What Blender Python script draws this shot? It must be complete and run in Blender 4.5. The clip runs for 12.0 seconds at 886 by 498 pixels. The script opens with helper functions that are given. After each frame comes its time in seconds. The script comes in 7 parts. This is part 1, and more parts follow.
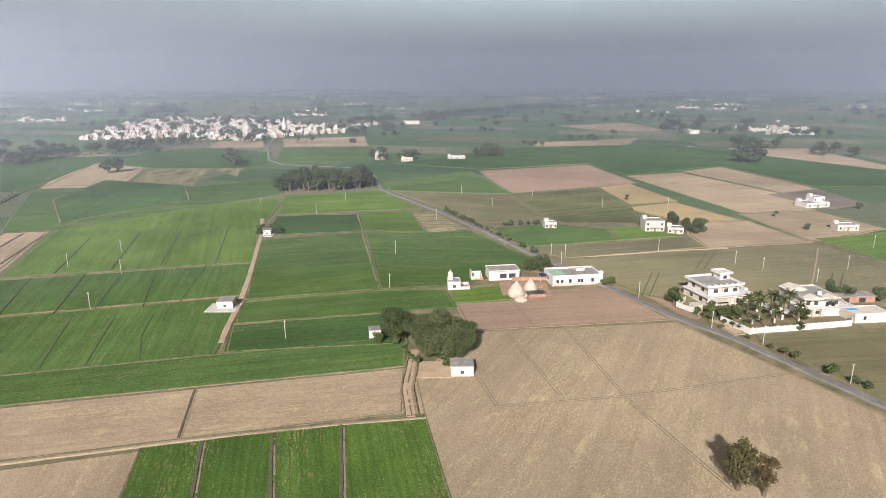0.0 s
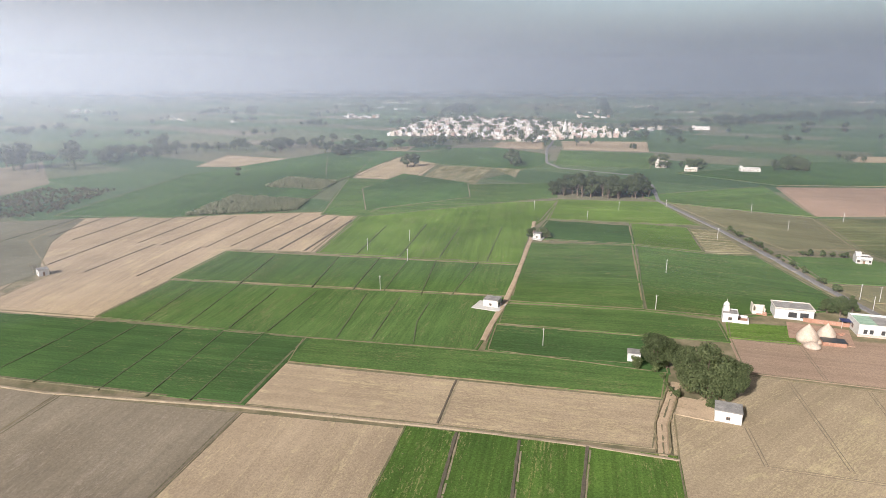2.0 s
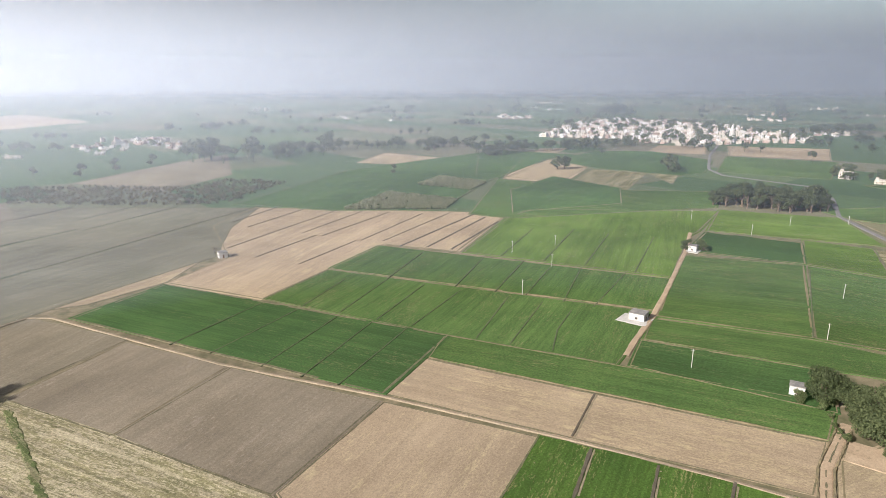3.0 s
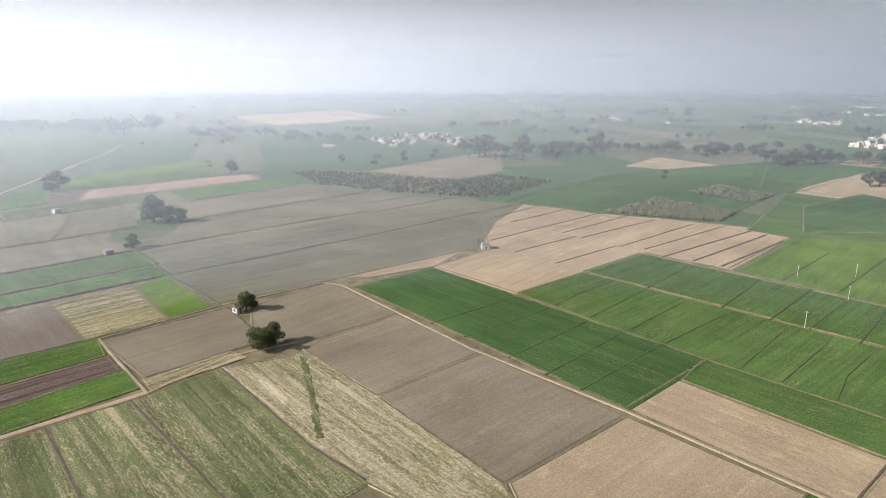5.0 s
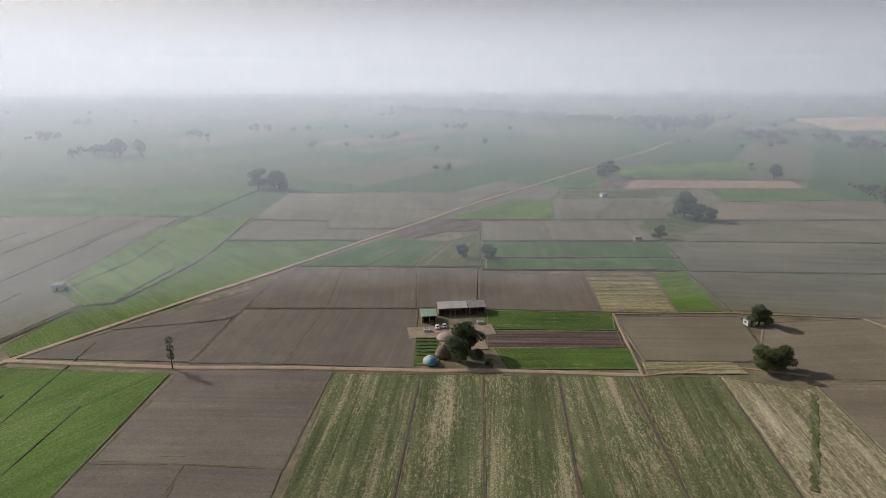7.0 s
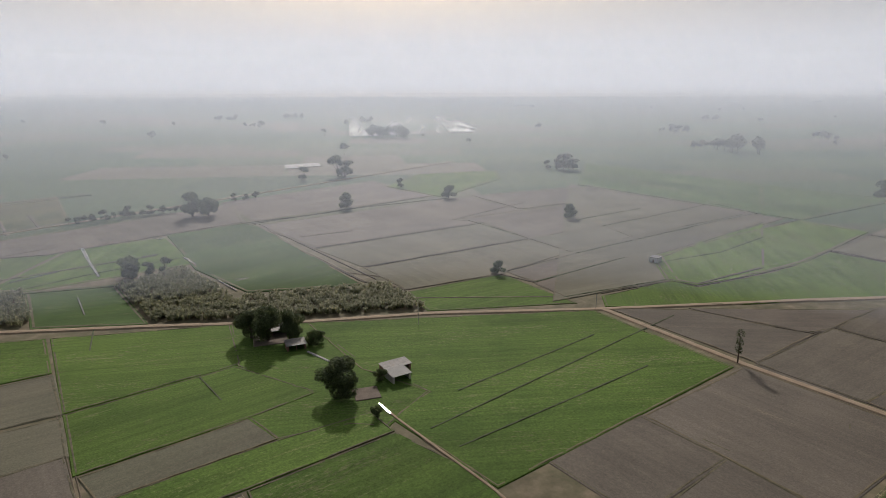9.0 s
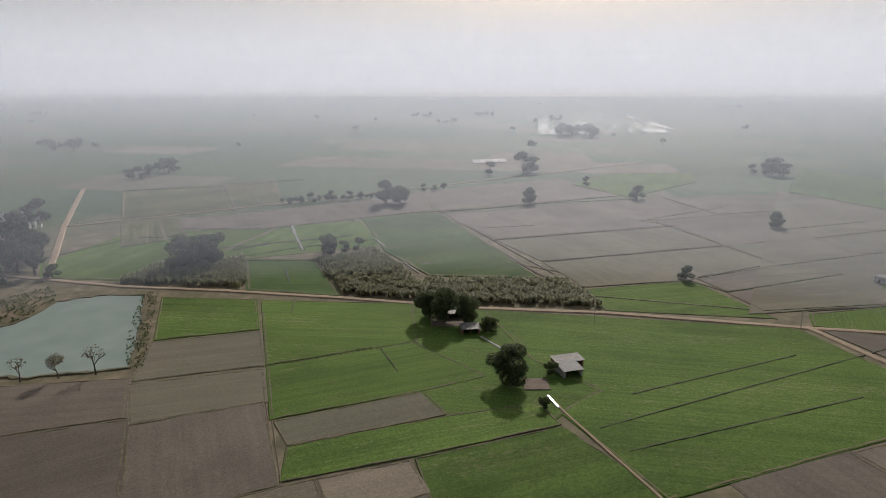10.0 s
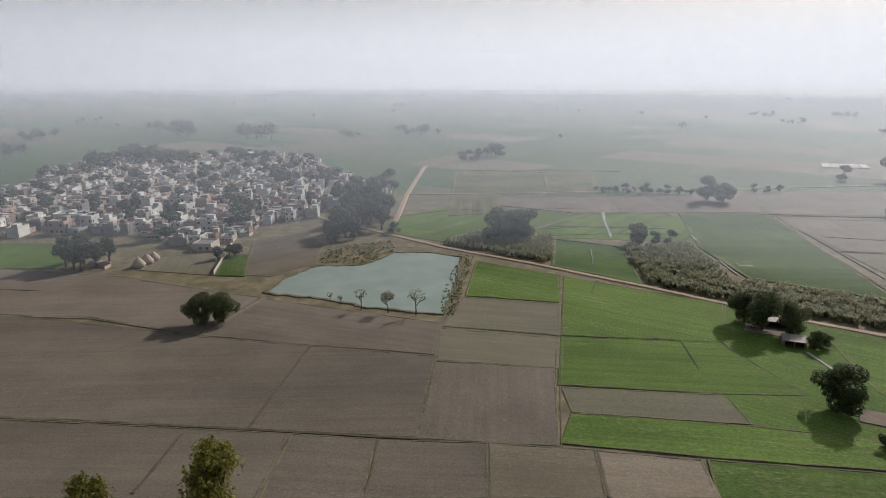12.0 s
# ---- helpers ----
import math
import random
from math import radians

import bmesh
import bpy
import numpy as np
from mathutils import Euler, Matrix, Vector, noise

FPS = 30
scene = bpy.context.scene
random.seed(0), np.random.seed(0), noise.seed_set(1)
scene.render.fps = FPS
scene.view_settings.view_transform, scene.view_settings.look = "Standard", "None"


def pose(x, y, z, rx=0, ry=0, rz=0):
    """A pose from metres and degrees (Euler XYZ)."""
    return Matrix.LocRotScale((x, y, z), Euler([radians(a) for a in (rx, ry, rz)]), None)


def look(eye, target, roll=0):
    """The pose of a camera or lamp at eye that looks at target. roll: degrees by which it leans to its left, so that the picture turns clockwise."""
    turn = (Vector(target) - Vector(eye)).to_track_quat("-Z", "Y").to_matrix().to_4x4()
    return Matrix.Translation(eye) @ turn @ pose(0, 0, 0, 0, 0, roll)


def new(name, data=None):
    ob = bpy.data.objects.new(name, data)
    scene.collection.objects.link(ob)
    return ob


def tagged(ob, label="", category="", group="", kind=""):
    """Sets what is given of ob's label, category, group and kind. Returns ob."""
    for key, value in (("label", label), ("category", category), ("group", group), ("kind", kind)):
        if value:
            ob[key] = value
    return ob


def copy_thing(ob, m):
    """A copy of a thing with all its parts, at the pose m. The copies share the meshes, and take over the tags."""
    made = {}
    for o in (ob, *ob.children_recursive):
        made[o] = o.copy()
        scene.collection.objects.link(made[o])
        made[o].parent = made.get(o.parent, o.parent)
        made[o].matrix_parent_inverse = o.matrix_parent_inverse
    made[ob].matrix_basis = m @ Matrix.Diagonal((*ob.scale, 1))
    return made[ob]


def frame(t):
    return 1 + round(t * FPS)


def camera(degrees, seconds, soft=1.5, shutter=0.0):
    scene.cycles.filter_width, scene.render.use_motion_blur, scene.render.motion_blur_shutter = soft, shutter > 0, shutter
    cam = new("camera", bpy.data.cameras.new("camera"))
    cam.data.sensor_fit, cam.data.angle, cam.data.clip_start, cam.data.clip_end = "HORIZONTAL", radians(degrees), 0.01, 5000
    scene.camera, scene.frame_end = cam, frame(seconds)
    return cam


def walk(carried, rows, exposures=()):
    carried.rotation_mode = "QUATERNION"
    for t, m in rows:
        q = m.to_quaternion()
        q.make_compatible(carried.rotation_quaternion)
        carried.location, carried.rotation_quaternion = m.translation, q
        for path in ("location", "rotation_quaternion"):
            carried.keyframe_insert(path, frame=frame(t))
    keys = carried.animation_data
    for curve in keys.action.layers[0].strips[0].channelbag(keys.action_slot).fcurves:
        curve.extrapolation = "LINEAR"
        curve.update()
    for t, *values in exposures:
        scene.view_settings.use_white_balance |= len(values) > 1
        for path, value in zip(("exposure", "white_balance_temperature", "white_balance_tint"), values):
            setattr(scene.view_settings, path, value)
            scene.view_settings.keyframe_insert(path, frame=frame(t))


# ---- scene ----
cam = camera(70.85, 12.0, soft=0.8)
PATH = [
    (0.0, 0.00, -0.00, 93.10, 0.00, -14.86, 0.02),
    (0.5, -0.13, 0.12, 94.26, 5.83, -14.84, 0.01),
    (1.0, -0.20, 0.32, 95.50, 12.05, -14.84, -0.01),
    (1.5, -0.25, 0.61, 96.71, 18.40, -14.85, -0.02),
    (2.0, -0.42, 0.83, 97.69, 24.98, -14.82, -0.00),
    (2.5, -0.38, 0.60, 98.93, 31.85, -14.84, 0.01),
    (3.0, -0.25, 0.50, 99.81, 38.67, -14.86, 0.02),
    (4.8, -0.49, 0.71, 100.01, 60.34, -14.84, 0.00),
    (5.0, -0.58, 0.78, 100.11, 62.87, -14.83, -0.04),
    (5.5, -0.60, 0.89, 100.02, 69.88, -14.83, -0.02),
    (6.0, -0.91, 0.88, 99.66, 78.81, -14.82, 0.02),
    (6.5, -1.14, 0.73, 99.67, 92.41, -14.85, 0.11),
    (7.0, -1.14, 0.30, 99.61, 109.71, -14.85, 0.06),
    (7.5, -1.18, -0.24, 99.27, 128.29, -14.85, 0.06),
    (7.7, -1.17, -0.34, 99.04, 134.38, -14.84, 0.09),
    (9.3, -1.32, -0.53, 94.59, 167.22, -14.82, 0.08),
    (9.5, -1.29, -0.46, 93.84, 170.61, -14.80, 0.10),
    (10.0, -1.22, -0.52, 92.01, 179.08, -14.82, 0.08),
    (10.5, -1.02, -0.45, 90.26, 187.48, -14.86, 0.06),
    (11.0, -0.90, -0.24, 88.34, 195.26, -14.89, 0.04),
    (11.5, -0.85, 0.14, 86.28, 202.18, -14.93, -0.00),
    (12.0, -0.67, 0.31, 84.16, 207.59, -14.94, -0.01),
]
walk(cam, [(t, pose(x, y, z, 90 + pitch, roll, yaw)) for t, x, y, z, yaw, pitch, roll in PATH],
     exposures=((0.0, 0.97, 6300, 12.5), (2.5, 1.05, 6300, 11.5), (4.8, 0.98, 6300, 10.5), (5.5, 0.80, 6300, 10.5), (6.5, 0.42, 6300, 10.5), (7.0, 0.05, 6420, 10.8), (7.6, -0.12, 6450, 11.0), (9.5, -0.24, 6560, 11.8), (11.0, -0.06, 6470, 11.3), (12.0, 0.03, 6450, 11.2)))

# ---- light: hazy winter sun, high thin haze ----
SUN_YAW, SUN_HEIGHT = 167.6, 29.0
world = bpy.data.worlds.new("hazy_sky")
scene.world = world
world.use_nodes = True
wn, wl = world.node_tree.nodes, world.node_tree.links
sky = wn.new("ShaderNodeTexSky")
sky.sky_type, sky.sun_disc = "NISHITA", False
sky.sun_elevation, sky.sun_rotation = radians(SUN_HEIGHT), radians(-SUN_YAW)
sky.altitude, sky.air_density, sky.dust_density, sky.ozone_density = 0.0, 1.3, 3.5, 2.0
aureole, spread, glow = wn.new("ShaderNodeVectorMath"), wn.new("ShaderNodeValToRGB"), wn.new("ShaderNodeMixRGB")
aureole.operation, glow.blend_type = "DOT_PRODUCT", "MULTIPLY"
glow.inputs[0].default_value = 1.0
wl.new(wn.new("ShaderNodeTexCoord").outputs["Generated"], aureole.inputs[0])
toward_sun = Vector((-math.sin(radians(SUN_YAW)) * math.cos(radians(SUN_HEIGHT)),
                     math.cos(radians(SUN_YAW)) * math.cos(radians(SUN_HEIGHT)), math.sin(radians(SUN_HEIGHT))))
aureole.inputs[1].default_value = toward_sun * 0.5
lift = wn.new("ShaderNodeMath")
lift.inputs[1].default_value = 0.5
wl.new(aureole.outputs["Value"], lift.inputs[0]), wl.new(lift.outputs[0], spread.inputs["Fac"])
# thin haze scatters most light close to the sun and least square to it
for at, tone in ((0.1, 3.0), (0.16, 2.0), (0.22, 1.0), (0.32, 0.38), (0.475, 0.25), (0.575, 0.20), (0.69, 0.195), (0.80, 0.49), (0.90, 1.05)):
    stop = spread.color_ramp.elements.new(at)
    warm = max(0.0, at - 0.25) * 0.22
    stop.color = (tone, tone * (1 - warm * 0.5), tone * (1 - warm), 1)
spread.color_ramp.elements[0].color, spread.color_ramp.elements[-1].color = (3.1, 3.1, 3.1, 1), (1.25, 1.15, 1.02, 1)
wl.new(sky.outputs["Color"], glow.inputs[1]), wl.new(spread.outputs["Color"], glow.inputs[2])
wl.new(glow.outputs["Color"], wn["Background"].inputs["Color"])
wn["Background"].inputs["Strength"].default_value = 0.047

sun = new("sun", bpy.data.lights.new("sun", "SUN"))
sun.data.energy, sun.data.angle, sun.data.color = 4.2, radians(1.2), (1.0, 0.955, 0.90)
sun.matrix_world = look(toward_sun * 300, (0, 0, 0))

# ---- materials ----
MATS = {}


def nodes_of(name):
    m = bpy.data.materials.new(name)
    m.use_nodes = True
    n = m.node_tree.nodes
    return m, n, m.node_tree.links, n["Principled BSDF"]


def node(n, kind, **values):
    made = n.new(kind)
    for key, value in values.items():
        if key in ("blend_type", "data_type", "operation", "wave_type", "bands_direction", "noise_dimensions", "feature", "distance"):
            setattr(made, key, value)
        else:
            made.inputs[key].default_value = value
    return made


def ramp(n, links, fac, stops):
    r = n.new("ShaderNodeValToRGB")
    e = r.color_ramp.elements
    while len(e) < len(stops):
        e.new(0.5)
    for el, (at, col) in zip(e, stops):
        el.position, el.color = at, (*col, 1)
    links.new(fac, r.inputs["Fac"])
    return r.outputs["Color"]


def mix(n, links, fac, a, b, how="MIX"):
    m = n.new("ShaderNodeMixRGB")
    m.blend_type = how
    for slot, value in ((0, fac), (1, a), (2, b)):
        if isinstance(value, (int, float)):
            m.inputs[slot].default_value = value
        elif isinstance(value, tuple):
            m.inputs[slot].default_value = (*value, 1)
        else:
            links.new(value, m.inputs[slot])
    return m.outputs["Color"]


def shade(c, k):
    return tuple(min(1.0, v * k) for v in c)


def surface(name, low, high, coarse=8.0, fine=0.6, rough=0.9, bump=0.15, bump_size=0.3, worn=None, metal=0.0, vary=0.0):
    """A plain weathered surface: two sizes of mottling, grain and relief, in metres of the thing's own space."""
    if name in MATS:
        return MATS[name]
    m, n, k, b = nodes_of(name)
    at = n.new("ShaderNodeTexCoord").outputs["Object"]
    big = node(n, "ShaderNodeTexNoise", Scale=1 / coarse, Detail=4.0, Roughness=0.6)
    small = node(n, "ShaderNodeTexNoise", Scale=1 / fine, Detail=5.0, Roughness=0.65)
    k.new(at, big.inputs["Vector"]), k.new(at, small.inputs["Vector"])
    col = ramp(n, k, big.outputs["Fac"], ((0.3, low), (0.7, high)))
    tone = ramp(n, k, small.outputs["Fac"], ((0.25, (0.7, 0.7, 0.7)), (0.75, (1.15, 1.15, 1.15))))
    col = mix(n, k, 1.0, col, tone, "MULTIPLY")
    if worn:
        spots = node(n, "ShaderNodeTexNoise", Scale=1.7 / coarse, Detail=8.0, Roughness=0.75, Distortion=0.6)
        k.new(at, spots.inputs["Vector"])
        col = mix(n, k, ramp(n, k, spots.outputs["Fac"], ((0.56, (0, 0, 0)), (0.66, (0.8, 0.8, 0.8)))), col, worn)
    if vary:
        info = n.new("ShaderNodeObjectInfo")
        col = mix(n, k, 1.0, col, ramp(n, k, info.outputs["Random"], ((0.0, (1 - vary,) * 3), (1.0, (1 + vary,) * 3))), "MULTIPLY")
    k.new(col, b.inputs["Base Color"])
    b.inputs["Roughness"].default_value, b.inputs["Metallic"].default_value = rough, metal
    if bump:
        rel = node(n, "ShaderNodeTexNoise", Scale=1 / bump_size, Detail=4.0)
        k.new(at, rel.inputs["Vector"])
        bp = node(n, "ShaderNodeBump", Strength=0.6, Distance=bump)
        k.new(rel.outputs["Fac"], bp.inputs["Height"]), k.new(bp.outputs["Normal"], b.inputs["Normal"])
    MATS[name] = m
    return m


def crop(name, low, high, streak, streak_at=0.6, rows=1.2, row_depth=0.1, patch=28.0, bump=0.12, bare=None, bare_at=0.66):
    """A field: patches of growth, rows along its own x axis, crisp dry streaks and straw flecks along the rows, wheel lines, tufts."""
    m, n, k, b = nodes_of(name)
    at = n.new("ShaderNodeTexCoord").outputs["Object"]
    info = n.new("ShaderNodeObjectInfo")
    shift = node(n, "ShaderNodeMapping")
    off = node(n, "ShaderNodeVectorMath", operation="SCALE", Scale=900.0)
    k.new(info.outputs["Random"], off.inputs[0]), k.new(at, shift.inputs["Vector"]), k.new(off.outputs[0], shift.inputs["Location"])
    at = shift.outputs["Vector"]
    bare_earth = bump <= 0.05

    def grain(sx, sy, scale, detail, rough):
        lay, g = node(n, "ShaderNodeMapping", Scale=(sx, sy, 1.0)), node(n, "ShaderNodeTexNoise", Scale=scale, Detail=detail, Roughness=rough)
        k.new(at, lay.inputs["Vector"]), k.new(lay.outputs["Vector"], g.inputs["Vector"])
        return g.outputs["Fac"]

    def gate(fac, lo, hi, most):
        return ramp(n, k, fac, ((lo, (0, 0, 0)), (hi, (most,) * 3)))

    big, lines, tuft = grain(1, 1, 1 / patch, 5.0, 0.6), grain(0.012, 0.30, 1.0, 5.0, 0.7), grain(1, 1, 1.5, 5.0, 0.8)
    row, drill, cloud = grain(0.03, 1.0, 1.1 / rows, 2.0, 0.6), grain(0.004, 0.22, 1.0, 2.0, 0.5), grain(0.5, 1.0, 0.012, 4.0, 0.55)
    col = ramp(n, k, big, ((0.32, low), (0.68, high)))
    dry = node(n, "ShaderNodeMath", operation="MULTIPLY_ADD")
    k.new(tuft, dry.inputs[0])
    dry.inputs[1].default_value = 0.45
    k.new(lines, dry.inputs[2])
    col = mix(n, k, gate(dry.outputs[0], streak_at + 0.12, min(0.99, streak_at + 0.24), 0.85), col, streak)
    if bare:
        # straw flecks lie along the rows and gather in uneven patches
        fleck, flock = grain(0.4, 1.8, 1.0, 4.0, 0.75), grain(0.3, 1.0, 0.06, 4.0, 0.65)
        both = node(n, "ShaderNodeMath", operation="MULTIPLY_ADD")
        k.new(flock, both.inputs[0]), k.new(fleck, both.inputs[2])
        both.inputs[1].default_value = 0.55
        at_least = bare_at + 0.275
        col = mix(n, k, gate(both.outputs[0], at_least - 0.05, at_least + 0.02, 0.55 if bare_earth else 0.85), col, bare)
        spots = grain(0.35, 1.0, 0.22, 7.0, 0.68)
        col = mix(n, k, gate(spots, bare_at - 0.03, bare_at + 0.05, 0.6), col, bare)
    if bare_earth:
        clod = grain(0.8, 1.0, 2.6, 4.0, 0.8)
        col = mix(n, k, 1.0, col, ramp(n, k, clod, ((0.38, (0.88,) * 3), (0.5, (1.0,) * 3), (0.62, (1.10,) * 3))), "MULTIPLY")
    for fac, depth in ((row, row_depth * (0.75 if bare_earth else 1.2)), (drill, 0.06 if bare_earth else 0.09), (cloud, 0.18)):
        col = mix(n, k, 1.0, col, ramp(n, k, fac, ((0.36, (1 - depth,) * 3), (0.60, (1 + depth * 0.6,) * 3))), "MULTIPLY")
    col = mix(n, k, 1.0, col, ramp(n, k, tuft, ((0.36, (0.80 if bare_earth else 0.64,) * 3), (0.64, (1.14 if bare_earth else 1.30,) * 3))), "MULTIPLY")
    col = mix(n, k, 1.0, col, ramp(n, k, info.outputs["Random"], ((0.0, (0.88, 0.90, 0.86)), (1.0, (1.10, 1.08, 1.08)))), "MULTIPLY")
    k.new(col, b.inputs["Base Color"])
    b.inputs["Roughness"].default_value = 0.85
    b.inputs["Specular IOR Level"].default_value = 0.2 if bare_earth else 0.1
    bp = node(n, "ShaderNodeBump", Strength=0.8, Distance=bump)
    k.new(tuft, bp.inputs["Height"]), k.new(bp.outputs["Normal"], b.inputs["Normal"])
    MATS[name] = m
    return m


STUBBLE = (0.30, 0.245, 0.15)
crop("lush", (0.052, 0.098, 0.021), (0.090, 0.150, 0.030), (0.20, 0.19, 0.07), 0.72, 1.2, 0.12, 24.0, bare=(0.22, 0.205, 0.09), bare_at=0.625)
crop("mid", (0.064, 0.114, 0.034), (0.092, 0.150, 0.044), (0.15, 0.16, 0.07), 0.74, 1.2, 0.1, bare=(0.17, 0.17, 0.08), bare_at=0.64)
crop("dark", (0.046, 0.092, 0.030), (0.066, 0.120, 0.037), (0.12, 0.14, 0.06), 0.76, 1.2, 0.1, bare=(0.14, 0.15, 0.07), bare_at=0.66)
crop("bright", (0.085, 0.144, 0.028), (0.120, 0.188, 0.038), (0.19, 0.20, 0.08), 0.76, 1.2, 0.1, bare=(0.19, 0.20, 0.09), bare_at=0.64)
crop("olive", (0.085, 0.105, 0.045), (0.14, 0.14, 0.065), (0.24, 0.20, 0.12), 0.66, 1.4, 0.16, bare=(0.22, 0.19, 0.11))
crop("thin", (0.155, 0.146, 0.078), (0.205, 0.185, 0.105), (0.27, 0.23, 0.15), 0.70, 1.8, 0.12, 30.0, 0.05, bare=(0.13, 0.135, 0.065), bare_at=0.64)
crop("fallow", (0.150, 0.142, 0.096), (0.195, 0.175, 0.125), (0.22, 0.19, 0.13), 0.74, 2.0, 0.10, 34.0, 0.05, bare=(0.20, 0.17, 0.12))
crop("pale", (0.13, 0.135, 0.060), (0.19, 0.175, 0.085), STUBBLE, 0.58, 1.6, 0.2, bare=(0.36, 0.31, 0.21), bare_at=0.56)
crop("regrowth", (0.095, 0.125, 0.045), (0.15, 0.165, 0.070), (0.30, 0.26, 0.16), 0.60, 1.4, 0.15, 6.0, bare=(0.33, 0.28, 0.18), bare_at=0.58)
crop("stubble", (0.100, 0.122, 0.050), (0.150, 0.160, 0.076), (0.31, 0.27, 0.17), 0.64, 2.6, 0.22, 16.0, bare=(0.34, 0.29, 0.185), bare_at=0.61)
crop("strawgreen", (0.19, 0.18, 0.092), (0.27, 0.24, 0.135), (0.40, 0.35, 0.23), 0.6, 2.2, 0.2, 8.0, bare=(0.45, 0.39, 0.27), bare_at=0.575)
crop("tan", (0.300, 0.229, 0.156), (0.372, 0.288, 0.198), (0.45, 0.36, 0.22), 0.74, 2.4, 0.07, 26.0, 0.03, bare=(0.46, 0.37, 0.225), bare_at=0.60)
crop("straw", (0.34, 0.25, 0.14), (0.40, 0.30, 0.17), (0.46, 0.36, 0.20), 0.72, 2.2, 0.06, 22.0, 0.03)
crop("tanpink", (0.265, 0.186, 0.136), (0.31, 0.222, 0.162), (0.36, 0.28, 0.19), 0.76, 2.0, 0.07, 22.0, 0.03)
crop("greybrown", (0.188, 0.157, 0.112), (0.240, 0.203, 0.148), (0.28, 0.235, 0.165), 0.76, 1.6, 0.08, 30.0, 0.03, bare=(0.27, 0.23, 0.178), bare_at=0.64)
crop("brown", (0.142, 0.120, 0.096), (0.186, 0.157, 0.126), (0.25, 0.20, 0.145), 0.76, 1.6, 0.08, 22.0, 0.04, bare=(0.205, 0.172, 0.13), bare_at=0.64)
crop("purple", (0.115, 0.085, 0.072), (0.15, 0.11, 0.09), (0.2, 0.15, 0.11), 0.74, 1.6, 0.35, 10.0, 0.1)

BUND = surface("dry_grass_bund", (0.13, 0.11, 0.055), (0.24, 0.19, 0.11), 3.0, 0.4, bump=0.1)
BUND_GREEN = surface("grassy_bund", (0.085, 0.082, 0.042), (0.20, 0.165, 0.095), 2.0, 0.4, bump=0.1)
TRODDEN = surface("trodden_earth", (0.15, 0.115, 0.085), (0.23, 0.175, 0.13), 3.0, 0.4, bump=0.05, worn=(0.10, 0.085, 0.05))
DIRT = surface("track_dirt", (0.33, 0.24, 0.155), (0.44, 0.33, 0.22), 5.0, 0.5, bump=0.06, worn=(0.2, 0.16, 0.09))
ASPHALT = surface("worn_asphalt", (0.14, 0.13, 0.125), (0.19, 0.18, 0.17), 6.0, 0.4, bump=0.01, worn=(0.27, 0.23, 0.18))
CONCRETE = surface("concrete", (0.40, 0.38, 0.35), (0.52, 0.50, 0.46), 3.0, 0.3, bump=0.01, worn=(0.3, 0.28, 0.25))
WHITEWASH = surface("whitewash", (0.45, 0.43, 0.40), (0.60, 0.575, 0.535), 3.0, 0.3, 0.8, 0.01, worn=(0.36, 0.33, 0.29))
CREAM = surface("cream_plaster", (0.45, 0.405, 0.34), (0.57, 0.52, 0.45), 3.0, 0.3, 0.8, 0.01, worn=(0.42, 0.38, 0.32))
PINK = surface("pink_plaster", (0.46, 0.30, 0.25), (0.56, 0.40, 0.34), 3.0, 0.3, 0.8, 0.01, worn=(0.42, 0.38, 0.32))
BRICK = surface("brick_wall", (0.26, 0.13, 0.085), (0.36, 0.20, 0.14), 2.0, 0.2, 0.9, 0.02, worn=(0.36, 0.3, 0.25))
ROOF = surface("flat_roof", (0.17, 0.16, 0.15), (0.31, 0.29, 0.27), 2.5, 0.3, 0.9, 0.01, worn=(0.38, 0.35, 0.31))
TIN = surface("tin_sheet", (0.40, 0.40, 0.40), (0.55, 0.55, 0.54), 1.5, 0.3, 0.45, 0.01, metal=0.6, worn=(0.3, 0.24, 0.2))
DARK = surface("dark_opening", (0.03, 0.03, 0.032), (0.05, 0.05, 0.05), 1.0, 0.3, 0.4, 0.0)
WOODWORK = surface("painted_wood", (0.14, 0.08, 0.05), (0.22, 0.13, 0.08), 1.0, 0.2, 0.6, 0.005)
BARK = surface("bark", (0.09, 0.065, 0.045), (0.15, 0.11, 0.08), 1.0, 0.15, 0.95, 0.04)
STRAW = surface("straw_stack", (0.36, 0.285, 0.225), (0.50, 0.405, 0.33), 2.0, 0.3, 0.95, 0.08)
GREENSHEET = surface("green_roof_sheet", (0.22, 0.33, 0.24), (0.33, 0.43, 0.33), 2.0, 0.3, 0.7, 0.01)
BLUEPAINT = surface("blue_paint", (0.08, 0.25, 0.42), (0.14, 0.35, 0.52), 2.0, 0.3, 0.6, 0.005)
POLE = surface("concrete_pole", (0.42, 0.40, 0.37), (0.52, 0.50, 0.47), 2.0, 0.3, 0.9, 0.01)


